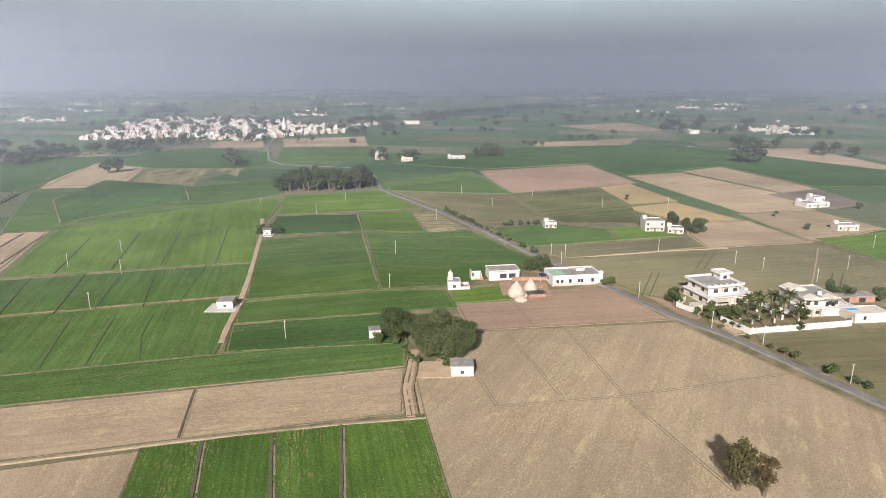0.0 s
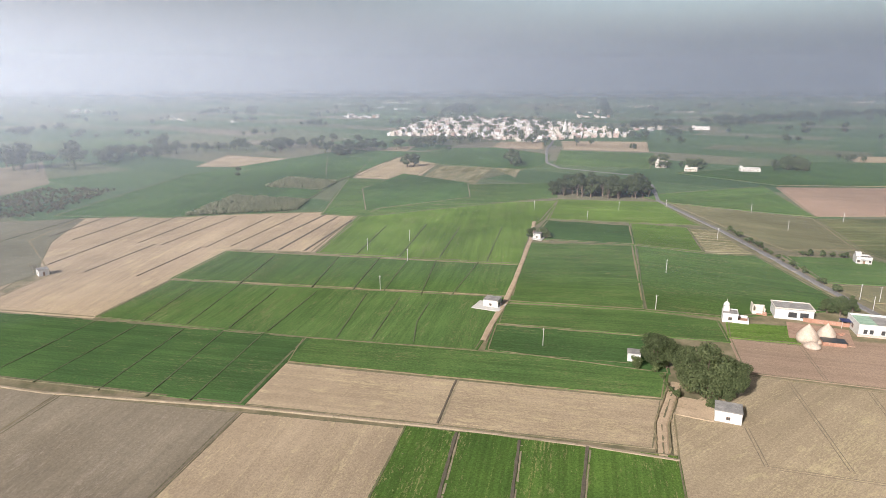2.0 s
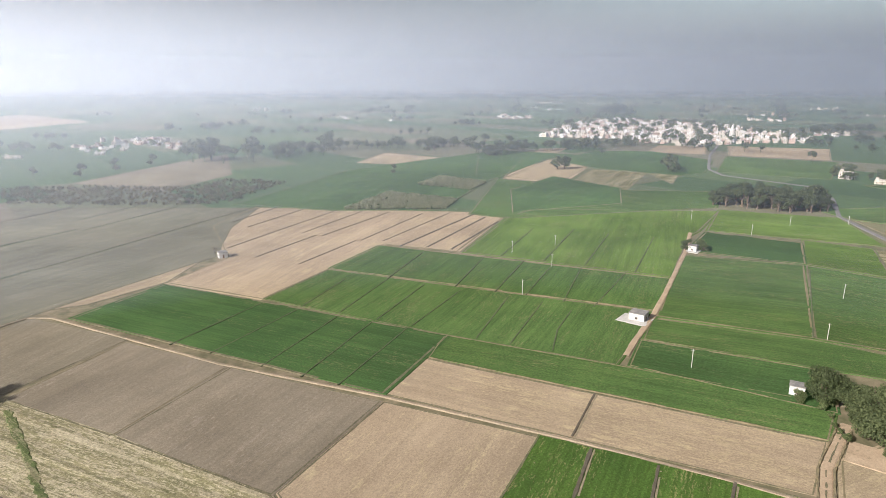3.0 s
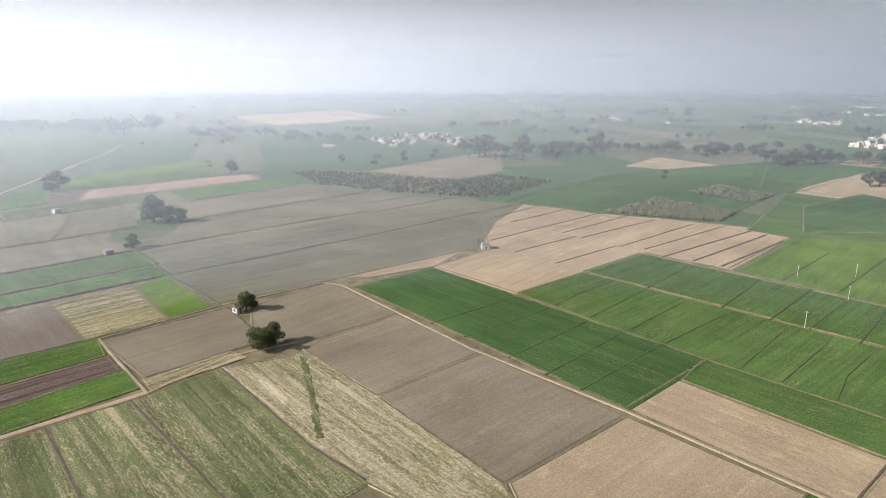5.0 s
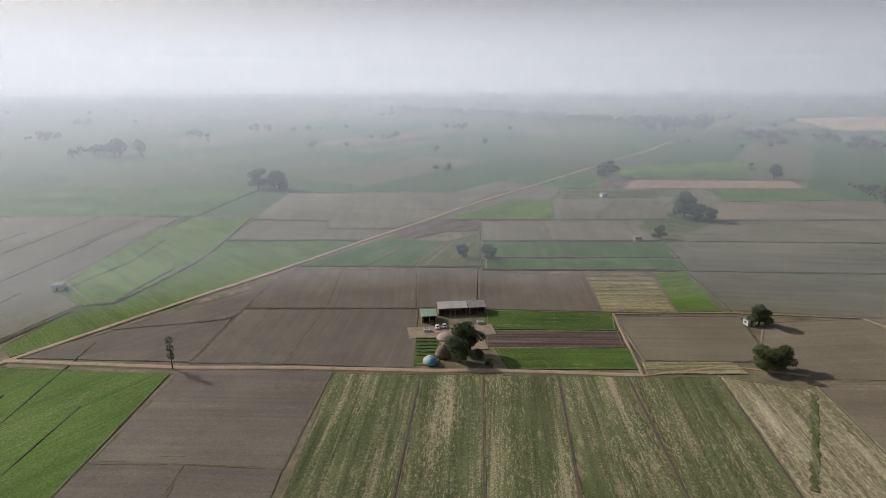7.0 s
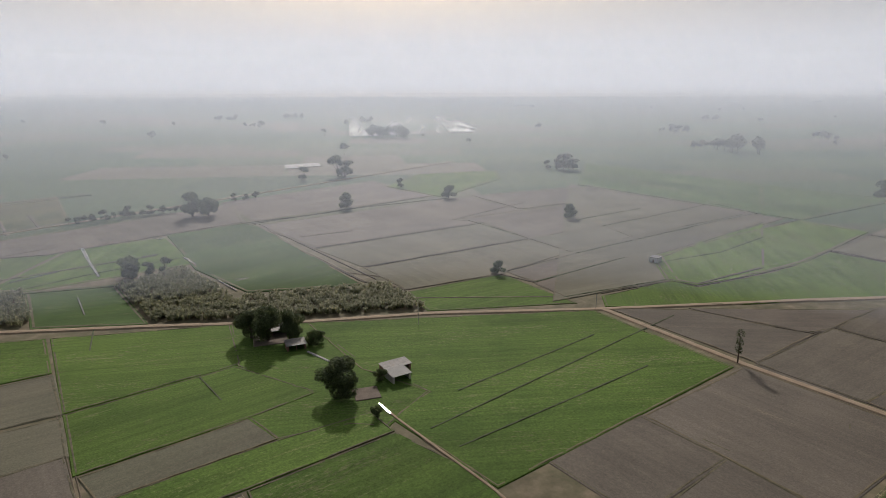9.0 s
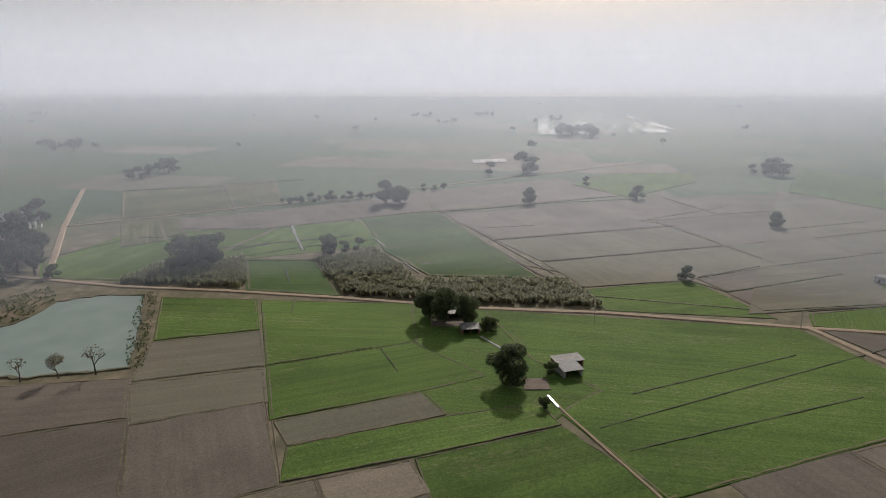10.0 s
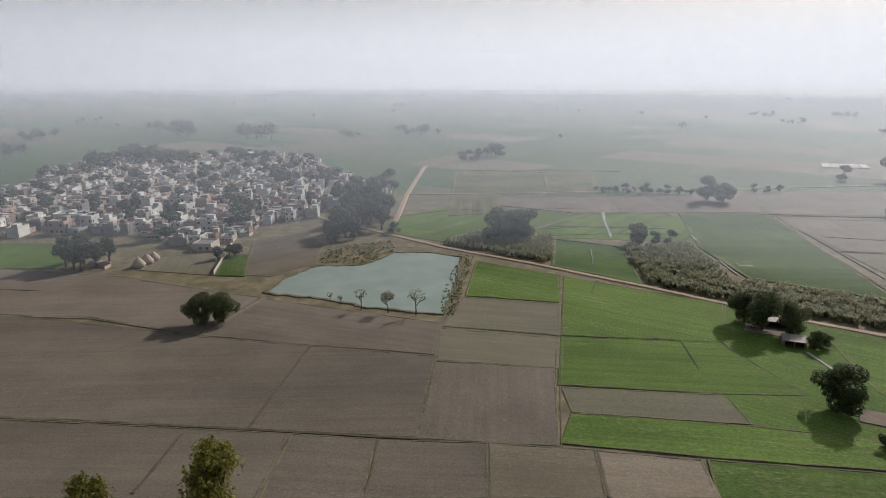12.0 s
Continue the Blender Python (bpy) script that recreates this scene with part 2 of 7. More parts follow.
def leaf_material(name, low, high, through_leaf=0.42):
    m, n, k, b = nodes_of(name)
    island = n.new("ShaderNodeNewGeometry").outputs["Random Per Island"]
    info = n.new("ShaderNodeObjectInfo")
    col = ramp(n, k, island, ((0.0, low), (1.0, high)))
    col = mix(n, k, 1.0, col, ramp(n, k, info.outputs["Random"], ((0.0, (0.8, 0.82, 0.78)), (1.0, (1.15, 1.12, 1.1)))), "MULTIPLY")
    k.new(col, b.inputs["Base Color"])
    b.inputs["Roughness"].default_value = 0.6
    b.inputs["Specular IOR Level"].default_value = 0.3
    thru, both = n.new("ShaderNodeBsdfTranslucent"), n.new("ShaderNodeMixShader")
    k.new(col, thru.inputs["Color"])
    both.inputs[0].default_value = through_leaf
    k.new(b.outputs[0], both.inputs[1]), k.new(thru.outputs[0], both.inputs[2])
    k.new(both.outputs[0], n["Material Output"].inputs["Surface"])
    MATS[name] = m
    return m


LEAF = leaf_material("leaf", (0.072, 0.098, 0.040), (0.165, 0.200, 0.085), 0.5)
LEAF_DARK = leaf_material("dark_leaf", (0.044, 0.060, 0.028), (0.105, 0.126, 0.055), 0.45)
LEAF_DRY = leaf_material("dry_leaf", (0.10, 0.075, 0.035), (0.19, 0.14, 0.06))
LEAF_YELLOW = leaf_material("yellow_green_leaf", (0.07, 0.085, 0.02), (0.15, 0.16, 0.04))
LEAF_MANGO = leaf_material("mango_leaf", (0.070, 0.092, 0.042), (0.165, 0.195, 0.090), 0.52)
LEAF_SUN = leaf_material("sunlit_loose_leaf", (0.17, 0.18, 0.045), (0.36, 0.33, 0.09), 0.62)
LEAF_OLIVE = leaf_material("olive_leaf", (0.075, 0.07, 0.03), (0.16, 0.14, 0.06), 0.4)
CANE = leaf_material("cane_leaf", (0.17, 0.185, 0.10), (0.40, 0.40, 0.25), 0.55)


# ---- building helpers ----
def thing(name, label, category, at=(0, 0, 0), turn=0.0, group="", kind="", size=(1, 1, 1)):
    e = new(name)
    e.empty_display_size = 0.5
    e.matrix_world = pose(*at, 0, 0, turn) @ Matrix.Diagonal((*size, 1))
    return tagged(e, label, category, group, kind)


def mesh_of(name, verts, faces, material, smooth=False):
    me = bpy.data.meshes.new(name)
    me.from_pydata(verts, [], faces)
    for mt in (material if isinstance(material, (list, tuple)) else [material]):
        me.materials.append(mt)
    if smooth:
        me.polygons.foreach_set("use_smooth", [True] * len(me.polygons))
    me.update()
    return me


def part(name, bm, material, parent=None, label="", smooth=False):
    me = bpy.data.meshes.new(name)
    bm.to_mesh(me)
    bm.free()
    me.materials.append(material)
    if smooth:
        me.polygons.foreach_set("use_smooth", [True] * len(me.polygons))
    ob = new(name, me)
    ob.parent = parent
    return tagged(ob, label) if label else ob


def box(bm, x0, y0, z0, x1, y1, z1, bevel=0.0):
    r = bmesh.ops.create_cube(bm, size=1.0, matrix=Matrix.LocRotScale(((x0 + x1) / 2, (y0 + y1) / 2, (z0 + z1) / 2), None, (x1 - x0, y1 - y0, z1 - z0)))
    if bevel:
        edges = list({e for v in r["verts"] for e in v.link_edges})
        bmesh.ops.bevel(bm, geom=edges, offset=bevel, segments=1, affect="EDGES")
    return bm


def boxes(*rows, bevel=0.0):
    bm = bmesh.new()
    for r in rows:
        box(bm, *r, bevel=bevel)
    return bm


def lathe(profile, sides=16, at=(0, 0)):
    """A turned shape from (radius, height) pairs."""
    bm = bmesh.new()
    rings = [[bm.verts.new((at[0] + r * math.cos(a * math.tau / sides), at[1] + r * math.sin(a * math.tau / sides), z)) for a in range(sides)] for r, z in profile]
    for lo, hi in zip(rings, rings[1:]):
        for a in range(sides):
            bm.faces.new((lo[a], lo[(a + 1) % sides], hi[(a + 1) % sides], hi[a]))
    bm.faces.new(rings[-1])
    bm.faces.new(rings[0][::-1])
    return bm


def limb(bm, a, b, ra, rb, sides=6):
    a, b = Vector(a), Vector(b)
    d = (b - a).normalized()
    u = d.orthogonal().normalized()
    w = d.cross(u)
    rings = [[bm.verts.new(c + (u * math.cos(i * math.tau / sides) + w * math.sin(i * math.tau / sides)) * r) for i in range(sides)] for c, r in ((a, ra), (b, rb))]
    for i in range(sides):
        bm.faces.new((rings[0][i], rings[0][(i + 1) % sides], rings[1][(i + 1) % sides], rings[1][i]))
    bm.faces.new(rings[1]), bm.faces.new(rings[0][::-1])


def ribbon(points, width, top, foot, wobble=0.0, seed=0, step=4.0, crown=0.0):
    """A strip of earth along a line on the ground: a low bank or a track with sloping sides, slightly uneven."""
    rng = random.Random(seed)
    pts = [Vector((*p, 0)) for p in points]
    line = []
    for a, b in zip(pts, pts[1:]):
        n = max(1, int((b - a).length / step))
        line += [a.lerp(b, i / n) for i in range(n)]
    line.append(pts[-1])
    verts, faces = [], []
    for i, p in enumerate(line):
        d = (line[min(i + 1, len(line) - 1)] - line[max(i - 1, 0)]).normalized()
        side = Vector((-d.y, d.x, 0))
        w = width * (1 + rng.uniform(-wobble, wobble)) / 2
        p = p + side * rng.uniform(-wobble, wobble) * width * 0.3
        h = top * (1 + rng.uniform(-wobble, wobble))
        for k, z in ((-1.25, foot), (-0.85, h), (0, h + crown), (0.85, h), (1.25, foot)):
            verts.append(p + side * w * k + Vector((0, 0, z)))
    for i in range(len(line) - 1):
        for j in range(4):
            a = i * 5 + j
            faces.append((a, a + 1, a + 6, a + 5))
    return verts, faces


# ---- ground ----
def ground():
    m, n, k, b = nodes_of("far_fields")
    at = n.new("ShaderNodeNewGeometry").outputs["Position"]
    turn = node(n, "ShaderNodeMapping", Rotation=(0, 0, radians(12)))
    k.new(at, turn.inputs["Vector"])
    warp = node(n, "ShaderNodeTexNoise", Scale=0.0025, Detail=2.0)
    k.new(at, warp.inputs["Vector"])
    mv = node(n, "ShaderNodeVectorMath", operation="MULTIPLY_ADD")
    k.new(warp.outputs["Color"], mv.inputs[0])
    mv.inputs[1].default_value = (90, 30, 0)
    k.new(turn.outputs["Vector"], mv.inputs[2])
    cell = n.new("ShaderNodeTexBrick")
    cell.offset, cell.squash, cell.squash_frequency = 0.37, 0.6, 3
    for key, value in (("Scale", 1.0), ("Brick Width", 230.0), ("Row Height", 95.0), ("Mortar Size", 1.3), ("Mortar Smooth", 0.3), ("Bias", 0.0)):
        cell.inputs[key].default_value = value
    cell.inputs["Color1"].default_value, cell.inputs["Color2"].default_value, cell.inputs["Mortar"].default_value = (0, 0, 0, 1), (1, 1, 1, 1), (0.62, 0.62, 0.62, 1)
    k.new(mv.outputs[0], cell.inputs["Vector"])
    sep = n.new("ShaderNodeSeparateColor")
    k.new(cell.outputs["Color"], sep.inputs["Color"])
    col = ramp(n, k, sep.outputs[0], ((0.0, (0.050, 0.092, 0.036)), (0.34, (0.060, 0.105, 0.040)), (0.52, (0.075, 0.12, 0.046)), (0.66, (0.10, 0.12, 0.06)), (0.78, (0.12, 0.125, 0.07)), (0.88, (0.17, 0.15, 0.10)), (1.0, (0.055, 0.095, 0.036))))
    away = node(n, "ShaderNodeVectorMath", operation="LENGTH")
    k.new(at, away.inputs[0])
    verge = node(n, "ShaderNodeMapRange")
    verge.inputs["From Min"].default_value, verge.inputs["From Max"].default_value = 390.0, 520.0
    k.new(away.outputs["Value"], verge.inputs["Value"])
    weeds = node(n, "ShaderNodeTexNoise", Scale=0.12, Detail=8.0, Roughness=0.7)
    k.new(at, weeds.inputs["Vector"])
    col = mix(n, k, verge.outputs[0], ramp(n, k, weeds.outputs["Fac"], ((0.32, (0.10, 0.10, 0.05)), (0.5, (0.17, 0.145, 0.085)), (0.66, (0.26, 0.205, 0.135)))), col)
    grain = node(n, "ShaderNodeTexNoise", Scale=0.09, Detail=6.0, Roughness=0.65)
    k.new(at, grain.inputs["Vector"])
    col = mix(n, k, 1.0, col, ramp(n, k, grain.outputs["Fac"], ((0.3, (0.78,) * 3), (0.7, (1.15,) * 3))), "MULTIPLY")
    k.new(col, b.inputs["Base Color"])
    b.inputs["Roughness"].default_value = 0.85
    b.inputs["Specular IOR Level"].default_value = 0.25
    verts, faces = [(0, 0, 0)], []
    radii, spokes = (60, 140, 240, 380, 640, 1100, 1800, 2800, 3800, 4900, 8000, 20000), 64
    for r in radii:
        verts += [(r * math.cos(a * math.tau / spokes), r * math.sin(a * math.tau / spokes), 0) for a in range(spokes)]
    faces += [(0, 1 + a, 1 + (a + 1) % spokes) for a in range(spokes)]
    for i in range(len(radii) - 1):
        lo, hi = 1 + i * spokes, 1 + (i + 1) * spokes
        faces += [(lo + a, hi + a, hi + (a + 1) % spokes, lo + (a + 1) % spokes) for a in range(spokes)]
    tagged(new("ground", mesh_of("ground", verts, faces, m)), "flat farmland plain of green and bare fields", "ground", kind="structure")


ground()

LABELS = {"regrowth": "green regrowth", "thin": "thin sparse crop over dry tan earth", "fallow": "fallow grey-green weedy earth", "lush": "lush green young wheat with paler streaks", "mid": "even green young wheat crop", "dark": "dark green dense wheat crop",
          "bright": "bright yellow-green young crop", "olive": "thin olive-green crop over dry earth", "pale": "pale patchy stubble with some green",
          "stubble": "striped green and straw-coloured stubble", "strawgreen": "dry straw-yellow stubble with green weeds", "tan": "bare pale tan harvested earth",
          "straw": "pale straw-coloured harvested earth", "tanpink": "bare pinkish tan tilled earth", "greybrown": "bare grey-brown levelled earth",
          "brown": "freshly ploughed brown earth", "purple": "dark purplish-brown tilled vegetable bed"}
CROP_HEIGHT = {"thin": 0.08, "fallow": 0.06, "lush": 0.2, "mid": 0.18, "dark": 0.2, "bright": 0.15, "olive": 0.1, "pale": 0.08, "stubble": 0.1, "strawgreen": 0.1}
COUNT = [0]
LAID = []


def inside(x, y, poly):
    hit = False
    for (x0, y0), (x1, y1) in zip(poly, poly[1:] + poly[:1]):
        if (y0 > y) != (y1 > y) and x < (x1 - x0) * (y - y0) / (y1 - y0) + x0:
            hit = not hit
    return hit



def field(name, kind, *corners, bund=True, lift=0.0):
    """A field slab with sloping sides on the ground, rows along its first edge, and a low earth bank round it."""
    COUNT[0] += 1
    i = COUNT[0]
    a, b = Vector(corners[0]), Vector(corners[1])
    turn = math.atan2(b.y - a.y, b.x - a.x)
    back = Matrix.Rotation(-turn, 2)
    pts = [back @ (Vector(c) - a) for c in corners]
    if sum(p.x * q.y - q.x * p.y for p, q in zip(pts, pts[1:] + pts[:1])) < 0:
        pts.reverse()
    h = CROP_HEIGHT.get(kind, 0.05) + 0.0035 * (i % 40) + lift
    LAID.append((list(corners), h, kind in CROP_HEIGHT))
    n = len(pts)
    mid = sum(pts, Vector((0, 0))) / n
    wide = 0.3 if a.length < 170 else 0.9 if a.length < 330 else 1.8
    verts = [(*(p - (mid - p).normalized() * (wide + 0.3)), 0.01) for p in pts] + [(*(p - (mid - p).normalized() * wide), h) for p in pts]
    faces = [tuple(range(n, 2 * n))] + [(j, (j + 1) % n, n + (j + 1) % n, n + j) for j in range(n)]
    ob = new(name, mesh_of(name, verts, faces, MATS[kind]))
    ob.matrix_world = pose(a.x, a.y, 0, 0, 0, math.degrees(turn))
    tagged(ob, LABELS[kind] + " in a flat field", "field", group="fields", kind="structure")
    if bund:
        v, f = ribbon(pts + pts[:1], 0.5 if a.length < 300 else 1.1, h + 0.06, 0.0, 0.3, i, 4.0 if a.length < 300 else 9.0)
        e = new("bund", mesh_of("bund", v, f, BUND_GREEN if i % 3 else BUND))
        e.parent = ob
    return ob




def bank(a, b, width=0.6):
    """A narrow bank or furrow line that divides a field."""
    mx, my = (a[0] + b[0]) / 2, (a[1] + b[1]) / 2
    under = [(h, green) for poly, h, green in LAID if inside(mx, my, poly)] or [(0.12, False)]
    top, green = max(under)
    if width >= 0.8:
        d = (Vector(b) - Vector(a)).normalized() * width * 0.85
        v, f = ribbon(((a[0] - d.y, a[1] + d.x), (b[0] - d.y, b[1] + d.x)), 0.5, top + 0.07, 0.0, 0.4, int(abs(a[0] * 3 + b[1] * 5)), 2.5)
        tagged(new("earth_bank", mesh_of("earth_bank", v, f, LIP)), "pale crumbling edge of a field bank", "bank", group="field banks", kind="structure")
    seed = int(abs(a[0] * 7 + b[1] * 3))
    d = (Vector(b) - Vector(a)).normalized()
    far = (Vector(a) + Vector(b)).length > 640
    ditch = width < 0.6 or 0.6 < width < 0.8
    if width >= 0.8 or green or far or ditch:
        v, f = ribbon((a, b), width * (1.25 if ditch else 0.9 if green or far else 0.75), top + (0.22 if far else 0.16), 0.0, 0.25, seed, 2.5)
    else:
        v, f = [], []
        for k in (-0.5, 0.5):
            side = Vector((-d.y, d.x)) * k
            w, g = ribbon((Vector(a) + side, Vector(b) + side), 0.26, top + 0.06, 0.0, 0.3, seed + int(k * 2), 2.5)
            f += [tuple(len(v) + q for q in face) for face in g]
            v += w
    skin = FURROW_GREEN if green and width < 0.8 else FURROW if width >= 0.8 or far or ditch else RUT
    return tagged(new("earth_bank", mesh_of("earth_bank", v, f, skin)), "low narrow earth bank or wheel ruts dividing field plots", "bank", group="field banks", kind="structure")


FURROW_GREEN = surface("grassy_furrow", (0.060, 0.082, 0.035), (0.12, 0.125, 0.06), 2.0, 0.4, bump=0.1)
RUT = surface("rut_earth", (0.14, 0.108, 0.072), (0.21, 0.165, 0.112), 2.0, 0.4, bump=0.1)
FURROW = surface("furrow_earth", (0.080, 0.066, 0.045), (0.130, 0.105, 0.072), 2.0, 0.4, bump=0.1)
LIP = surface("pale_bank_lip", (0.20, 0.165, 0.10), (0.30, 0.25, 0.16), 2.0, 0.4, bump=0.08)
field("wheat_field", "lush", (-72.5, 113.4), (-79.8, 145.4), (-5.4, 162.9), (-0.8, 137.4), (3.7, 114.6), (-66.9, 91))
field("dry_field", "tan", (-139.8, 164.6), (-13.6, 193.3), (-12.3, 164), (-132.3, 135.4))
field("wheat_field", "mid", (-148.2, 186.7), (-81.4, 203.8), (-23.8, 217.8), (-14.2, 215), (-13.3, 194.9), (-139.7, 166.4))
field("wheat_field", "dark", (-301.6, 149.4), (-147.2, 187), (-133.8, 135), (-288, 98.9))
field("wheat_field", "mid", (-243.4, 167.7), (-255.7, 219), (-89, 267.2), (-82.1, 204.5), (-146.2, 187.7))
field("wheat_field", "mid", (-257.8, 221.6), (-271.8, 275.8), (-101.9, 321.3), (-89.3, 269.8))
field("wheat_field", "bright", (-220.8, 296.6), (-255.8, 403.2), (-257.4, 439.8), (-135.4, 525.9), (-125.9, 441.8), (-126.7, 424), (-102.6, 324.6))
field("wheat_field", "bright", (-136.2, 532), (-55.4, 555.4), (-19.2, 473.6), (-121.6, 450.1))
field("wheat_field", "dark", (-120.3, 442.1), (-63.4, 450.1), (-52.5, 397.1), (-114.6, 384.6))
field("wheat_field", "bright", (-63.5, 458.4), (-25.1, 460.5), (-11.4, 395.5), (-52.2, 397.1))
field("stubble_field", "pale", (-24, 456.2), (-6.7, 458.2), (14.4, 405.3), (-9.9, 393.9))
field("wheat_field", "mid", (-114.2, 371.4), (-52.6, 392.3), (-29.9, 277.6), (-88.6, 262.6))
field("wheat_field", "mid", (-51, 393.9), (-10.6, 390.7), (17, 397.1), (52.2, 323.5), (46.1, 311.7), (4.3, 283.5), (-29, 277.6))
field("wheat_field", "mid", (-88.3, 258.1), (-29.8, 275), (0.3, 275.8), (5.3, 253.1), (-18.7, 248.3), (-83, 234.1))
field("wheat_field", "dark", (-83.2, 231.7), (-20, 246.2), (-13.4, 214.4), (-77.6, 206.9))
field("ploughed_field", "tanpink", (6.2, 257.3), (30.2, 261), (43.5, 274.2), (72.2, 279), (78.6, 275.8), (92.6, 238.4), (11.5, 226.9))
field("vegetable_plot", "bright", (4.8, 275.8), (27.2, 281.8), (30.1, 263.2), (5.9, 258.7))
field("dry_field", "tan", (-8.5, 185.1), (11.4, 224.2), (93.6, 234.6), (132.6, 152), (95.7, 102.7), (5, 102.7), (-5.1, 161.6))
field("green_field", "thin", (66.6, 326.7), (222.7, 362.6), (239.2, 301.4), (208.2, 259.4), (106.1, 259.4), (89.8, 270.9))
field("green_field", "thin", (118.6, 222.9), (186.6, 229.8), (138.1, 159.4), (133.9, 170.1))
field("dry_field", "tan", (168.8, 418.9), (212.8, 428), (222.4, 366.7), (156.2, 353.3), (157.6, 385.8))
field("dry_field", "tan", (219.7, 449.6), (281.3, 464.2), (293.1, 403.2), (256.6, 384.2), (225.4, 369.4))
field("dry_field", "straw", (139.5, 475.7), (188, 497), (209.8, 431.8), (170.2, 422.6))
field("dry_field", "tan", (192, 647), (257.4, 672.5), (294.1, 542.6), (283.8, 468.6), (222.6, 455.8))
field("dry_field", "tan", (262.6, 681.4), (320.5, 719.5), (341.9, 566.9), (299, 545.4))
field("ploughed_field", "brown", (283.2, 533.9), (340.8, 560.6), (338.6, 494.2), (298.1, 470.9))
field("ploughed_field", "tanpink", (41.1, 686.6), (171.8, 740.8), (186.6, 601.1), (60.3, 543))
field("green_field", "olive", (60, 531.5), (144.2, 570.6), (147, 489.8), (138.2, 420.8), (84.8, 422.7), (76.2, 441.8))
field("dry_field", "straw", (145.9, 573.8), (179.7, 594.1), (192.2, 504.5), (142.7, 487.4))
field("green_field", "thin", (-45, 552.2), (58.1, 531.5), (72.5, 439.8), (33.8, 422.7), (4.8, 466.9))
field("wheat_field", "mid", (33.1, 405.3), (77.6, 415.5), (108.2, 401.8), (105.9, 372.5), (49, 357.4))
field("wheat_field", "bright", (109.3, 403.5), (139.5, 410.2), (148.6, 382.7), (107.4, 372.5))
field("green_field", "thin", (50.1, 353.4), (150.6, 378.2), (152.6, 354.6), (67.4, 331.4))
field("wheat_field", "bright", (232, 373.8), (286.4, 391.8), (266.9, 339.4), (242.1, 322.1))
field("wheat_field", "mid", (-76.5, 581), (28.6, 686.6), (60, 540.2), (-42.7, 555.2))
field("wheat_field", "dark", (42.1, 700.6), (-57.3, 752.2), (98.6, 943.5), (354.7, 996.6), (491.4, 689.9), (443.2, 579.8), (345.3, 580), (325, 729.8), (194.4, 655.4), (174.2, 751.5))
field("dry_field", "tan", (139.4, 1026.9), (345.3, 1113.3), (292.2, 996.8), (143.5, 960.8))
field("dry_field", "tanpink", (260, 1450.2), (444.3, 1578.6), (462.4, 1290.1), (322.4, 1306.7))
field("dry_field", "tan", (212.6, 886.9), (380, 968.8), (364.8, 773.6), (251.5, 804.2))
field("dry_field", "tan", (425, 942.4), (542.9, 933.4), (518.2, 699.4), (410.4, 699.7))
field("wheat_field", "mid", (-241.4, 944.8), (-107.2, 961.6), (-91, 780.8), (-204.8, 769.4))
field("dry_field", "tan", (-281.1, 1104.2), (-143.4, 1151.8), (-118.1, 979.7), (-241.4, 962.1))
field("wheat_field", "mid", (-373.6, 562.2), (-300.2, 574.9), (-234.7, 577.9), (-162.7, 624), (-141.8, 540.6), (-250.6, 399), (-285.9, 391.2))
field("dry_field", "tan", (-370.4, 568.5), (-422.6, 692.3), (-353.3, 753.1), (-303, 581.4))
field("dry_field", "pale", (-298.1, 574.9), (-326.6, 696.8), (-265.9, 711.2), (-236, 581.3))
field("wheat_field", "dark", (-408.6, 753.3), (-419.4, 896.6), (-347.8, 945.1), (-241.4, 880.8), (-214.1, 752.6), (-228.5, 711), (-331.8, 711.4))
field("dry_field", "tan", (-455.4, 747.8), (-506.4, 881.8), (-473.4, 912.5), (-422.7, 747.8))
field("dry_field", "tan", (-352.3, 936.6), (-375.8, 1049.4), (-306.4, 1070.6), (-272.8, 953.4))
field("dry_field", "pale", (-257.3, 701.4), (-258.6, 747.4), (-234.4, 726.2), (-213.4, 643.8))
field("wheat_field", "dark", (-535, 753.6), (-453.4, 742.6), (-373.4, 571.7), (-385.1, 535.4))
field("dry_field", "tan", (-304.3, 151.5), (-322.9, 199.8), (-405.9, 240.6), (-442.2, 300.6), (-264.6, 414.2), (-225.3, 294.9), (-272.5, 280.2), (-245, 167.2))
field("ploughed_field", "fallow", (-307, 93.6), (-330.4, 195.2), (-389.9, 244), (-438.1, 302.6), (-560.2, 205.3), (-597.1, 173.6), (-490.6, 36), (-416, 4), (-296, 30.1))
field("ploughed_field", "greybrown", (-284.2, 46.2), (-303.7, 88), (-245.8, 103.4), (-231.4, 55.4), (-254.7, 41.3))
field("ploughed_field", "greybrown", (-227.2, 55), (-243.5, 101.6), (-192.5, 114.9), (-177.8, 66.7))
field("ploughed_field", "greybrown", (-177, 66.9), (-190.2, 114.7), (-130.6, 130.4), (-118.7, 79.2))
field("ploughed_field", "tan", (-117.6, 80.6), (-129.1, 130.9), (-79.8, 144), (-64, 112.3), (-87.2, 71.7))
field("green_field", "dark", (-323.4, 509.4), (-336.5, 617.6), (-245.1, 586.1), (-210.6, 509), (-263.7, 419.4))
field("wheat_field", "dark", (-468.2, 299.8), (-551.8, 506.1), (-542.2, 814.1), (-393, 835.5), (-424.3, 759.8), (-373, 540.5), (-332.3, 433), (-317.1, 388.2), (-383.7, 333.1))
field("dry_field", "tan", (-375.5, 583.5), (-418.6, 749.9), (-353.1, 754.4), (-311.4, 586.7))
field("dry_field", "tan", (-596.8, 565.8), (-652.6, 677.4), (-545.8, 679), (-528.5, 597.6))
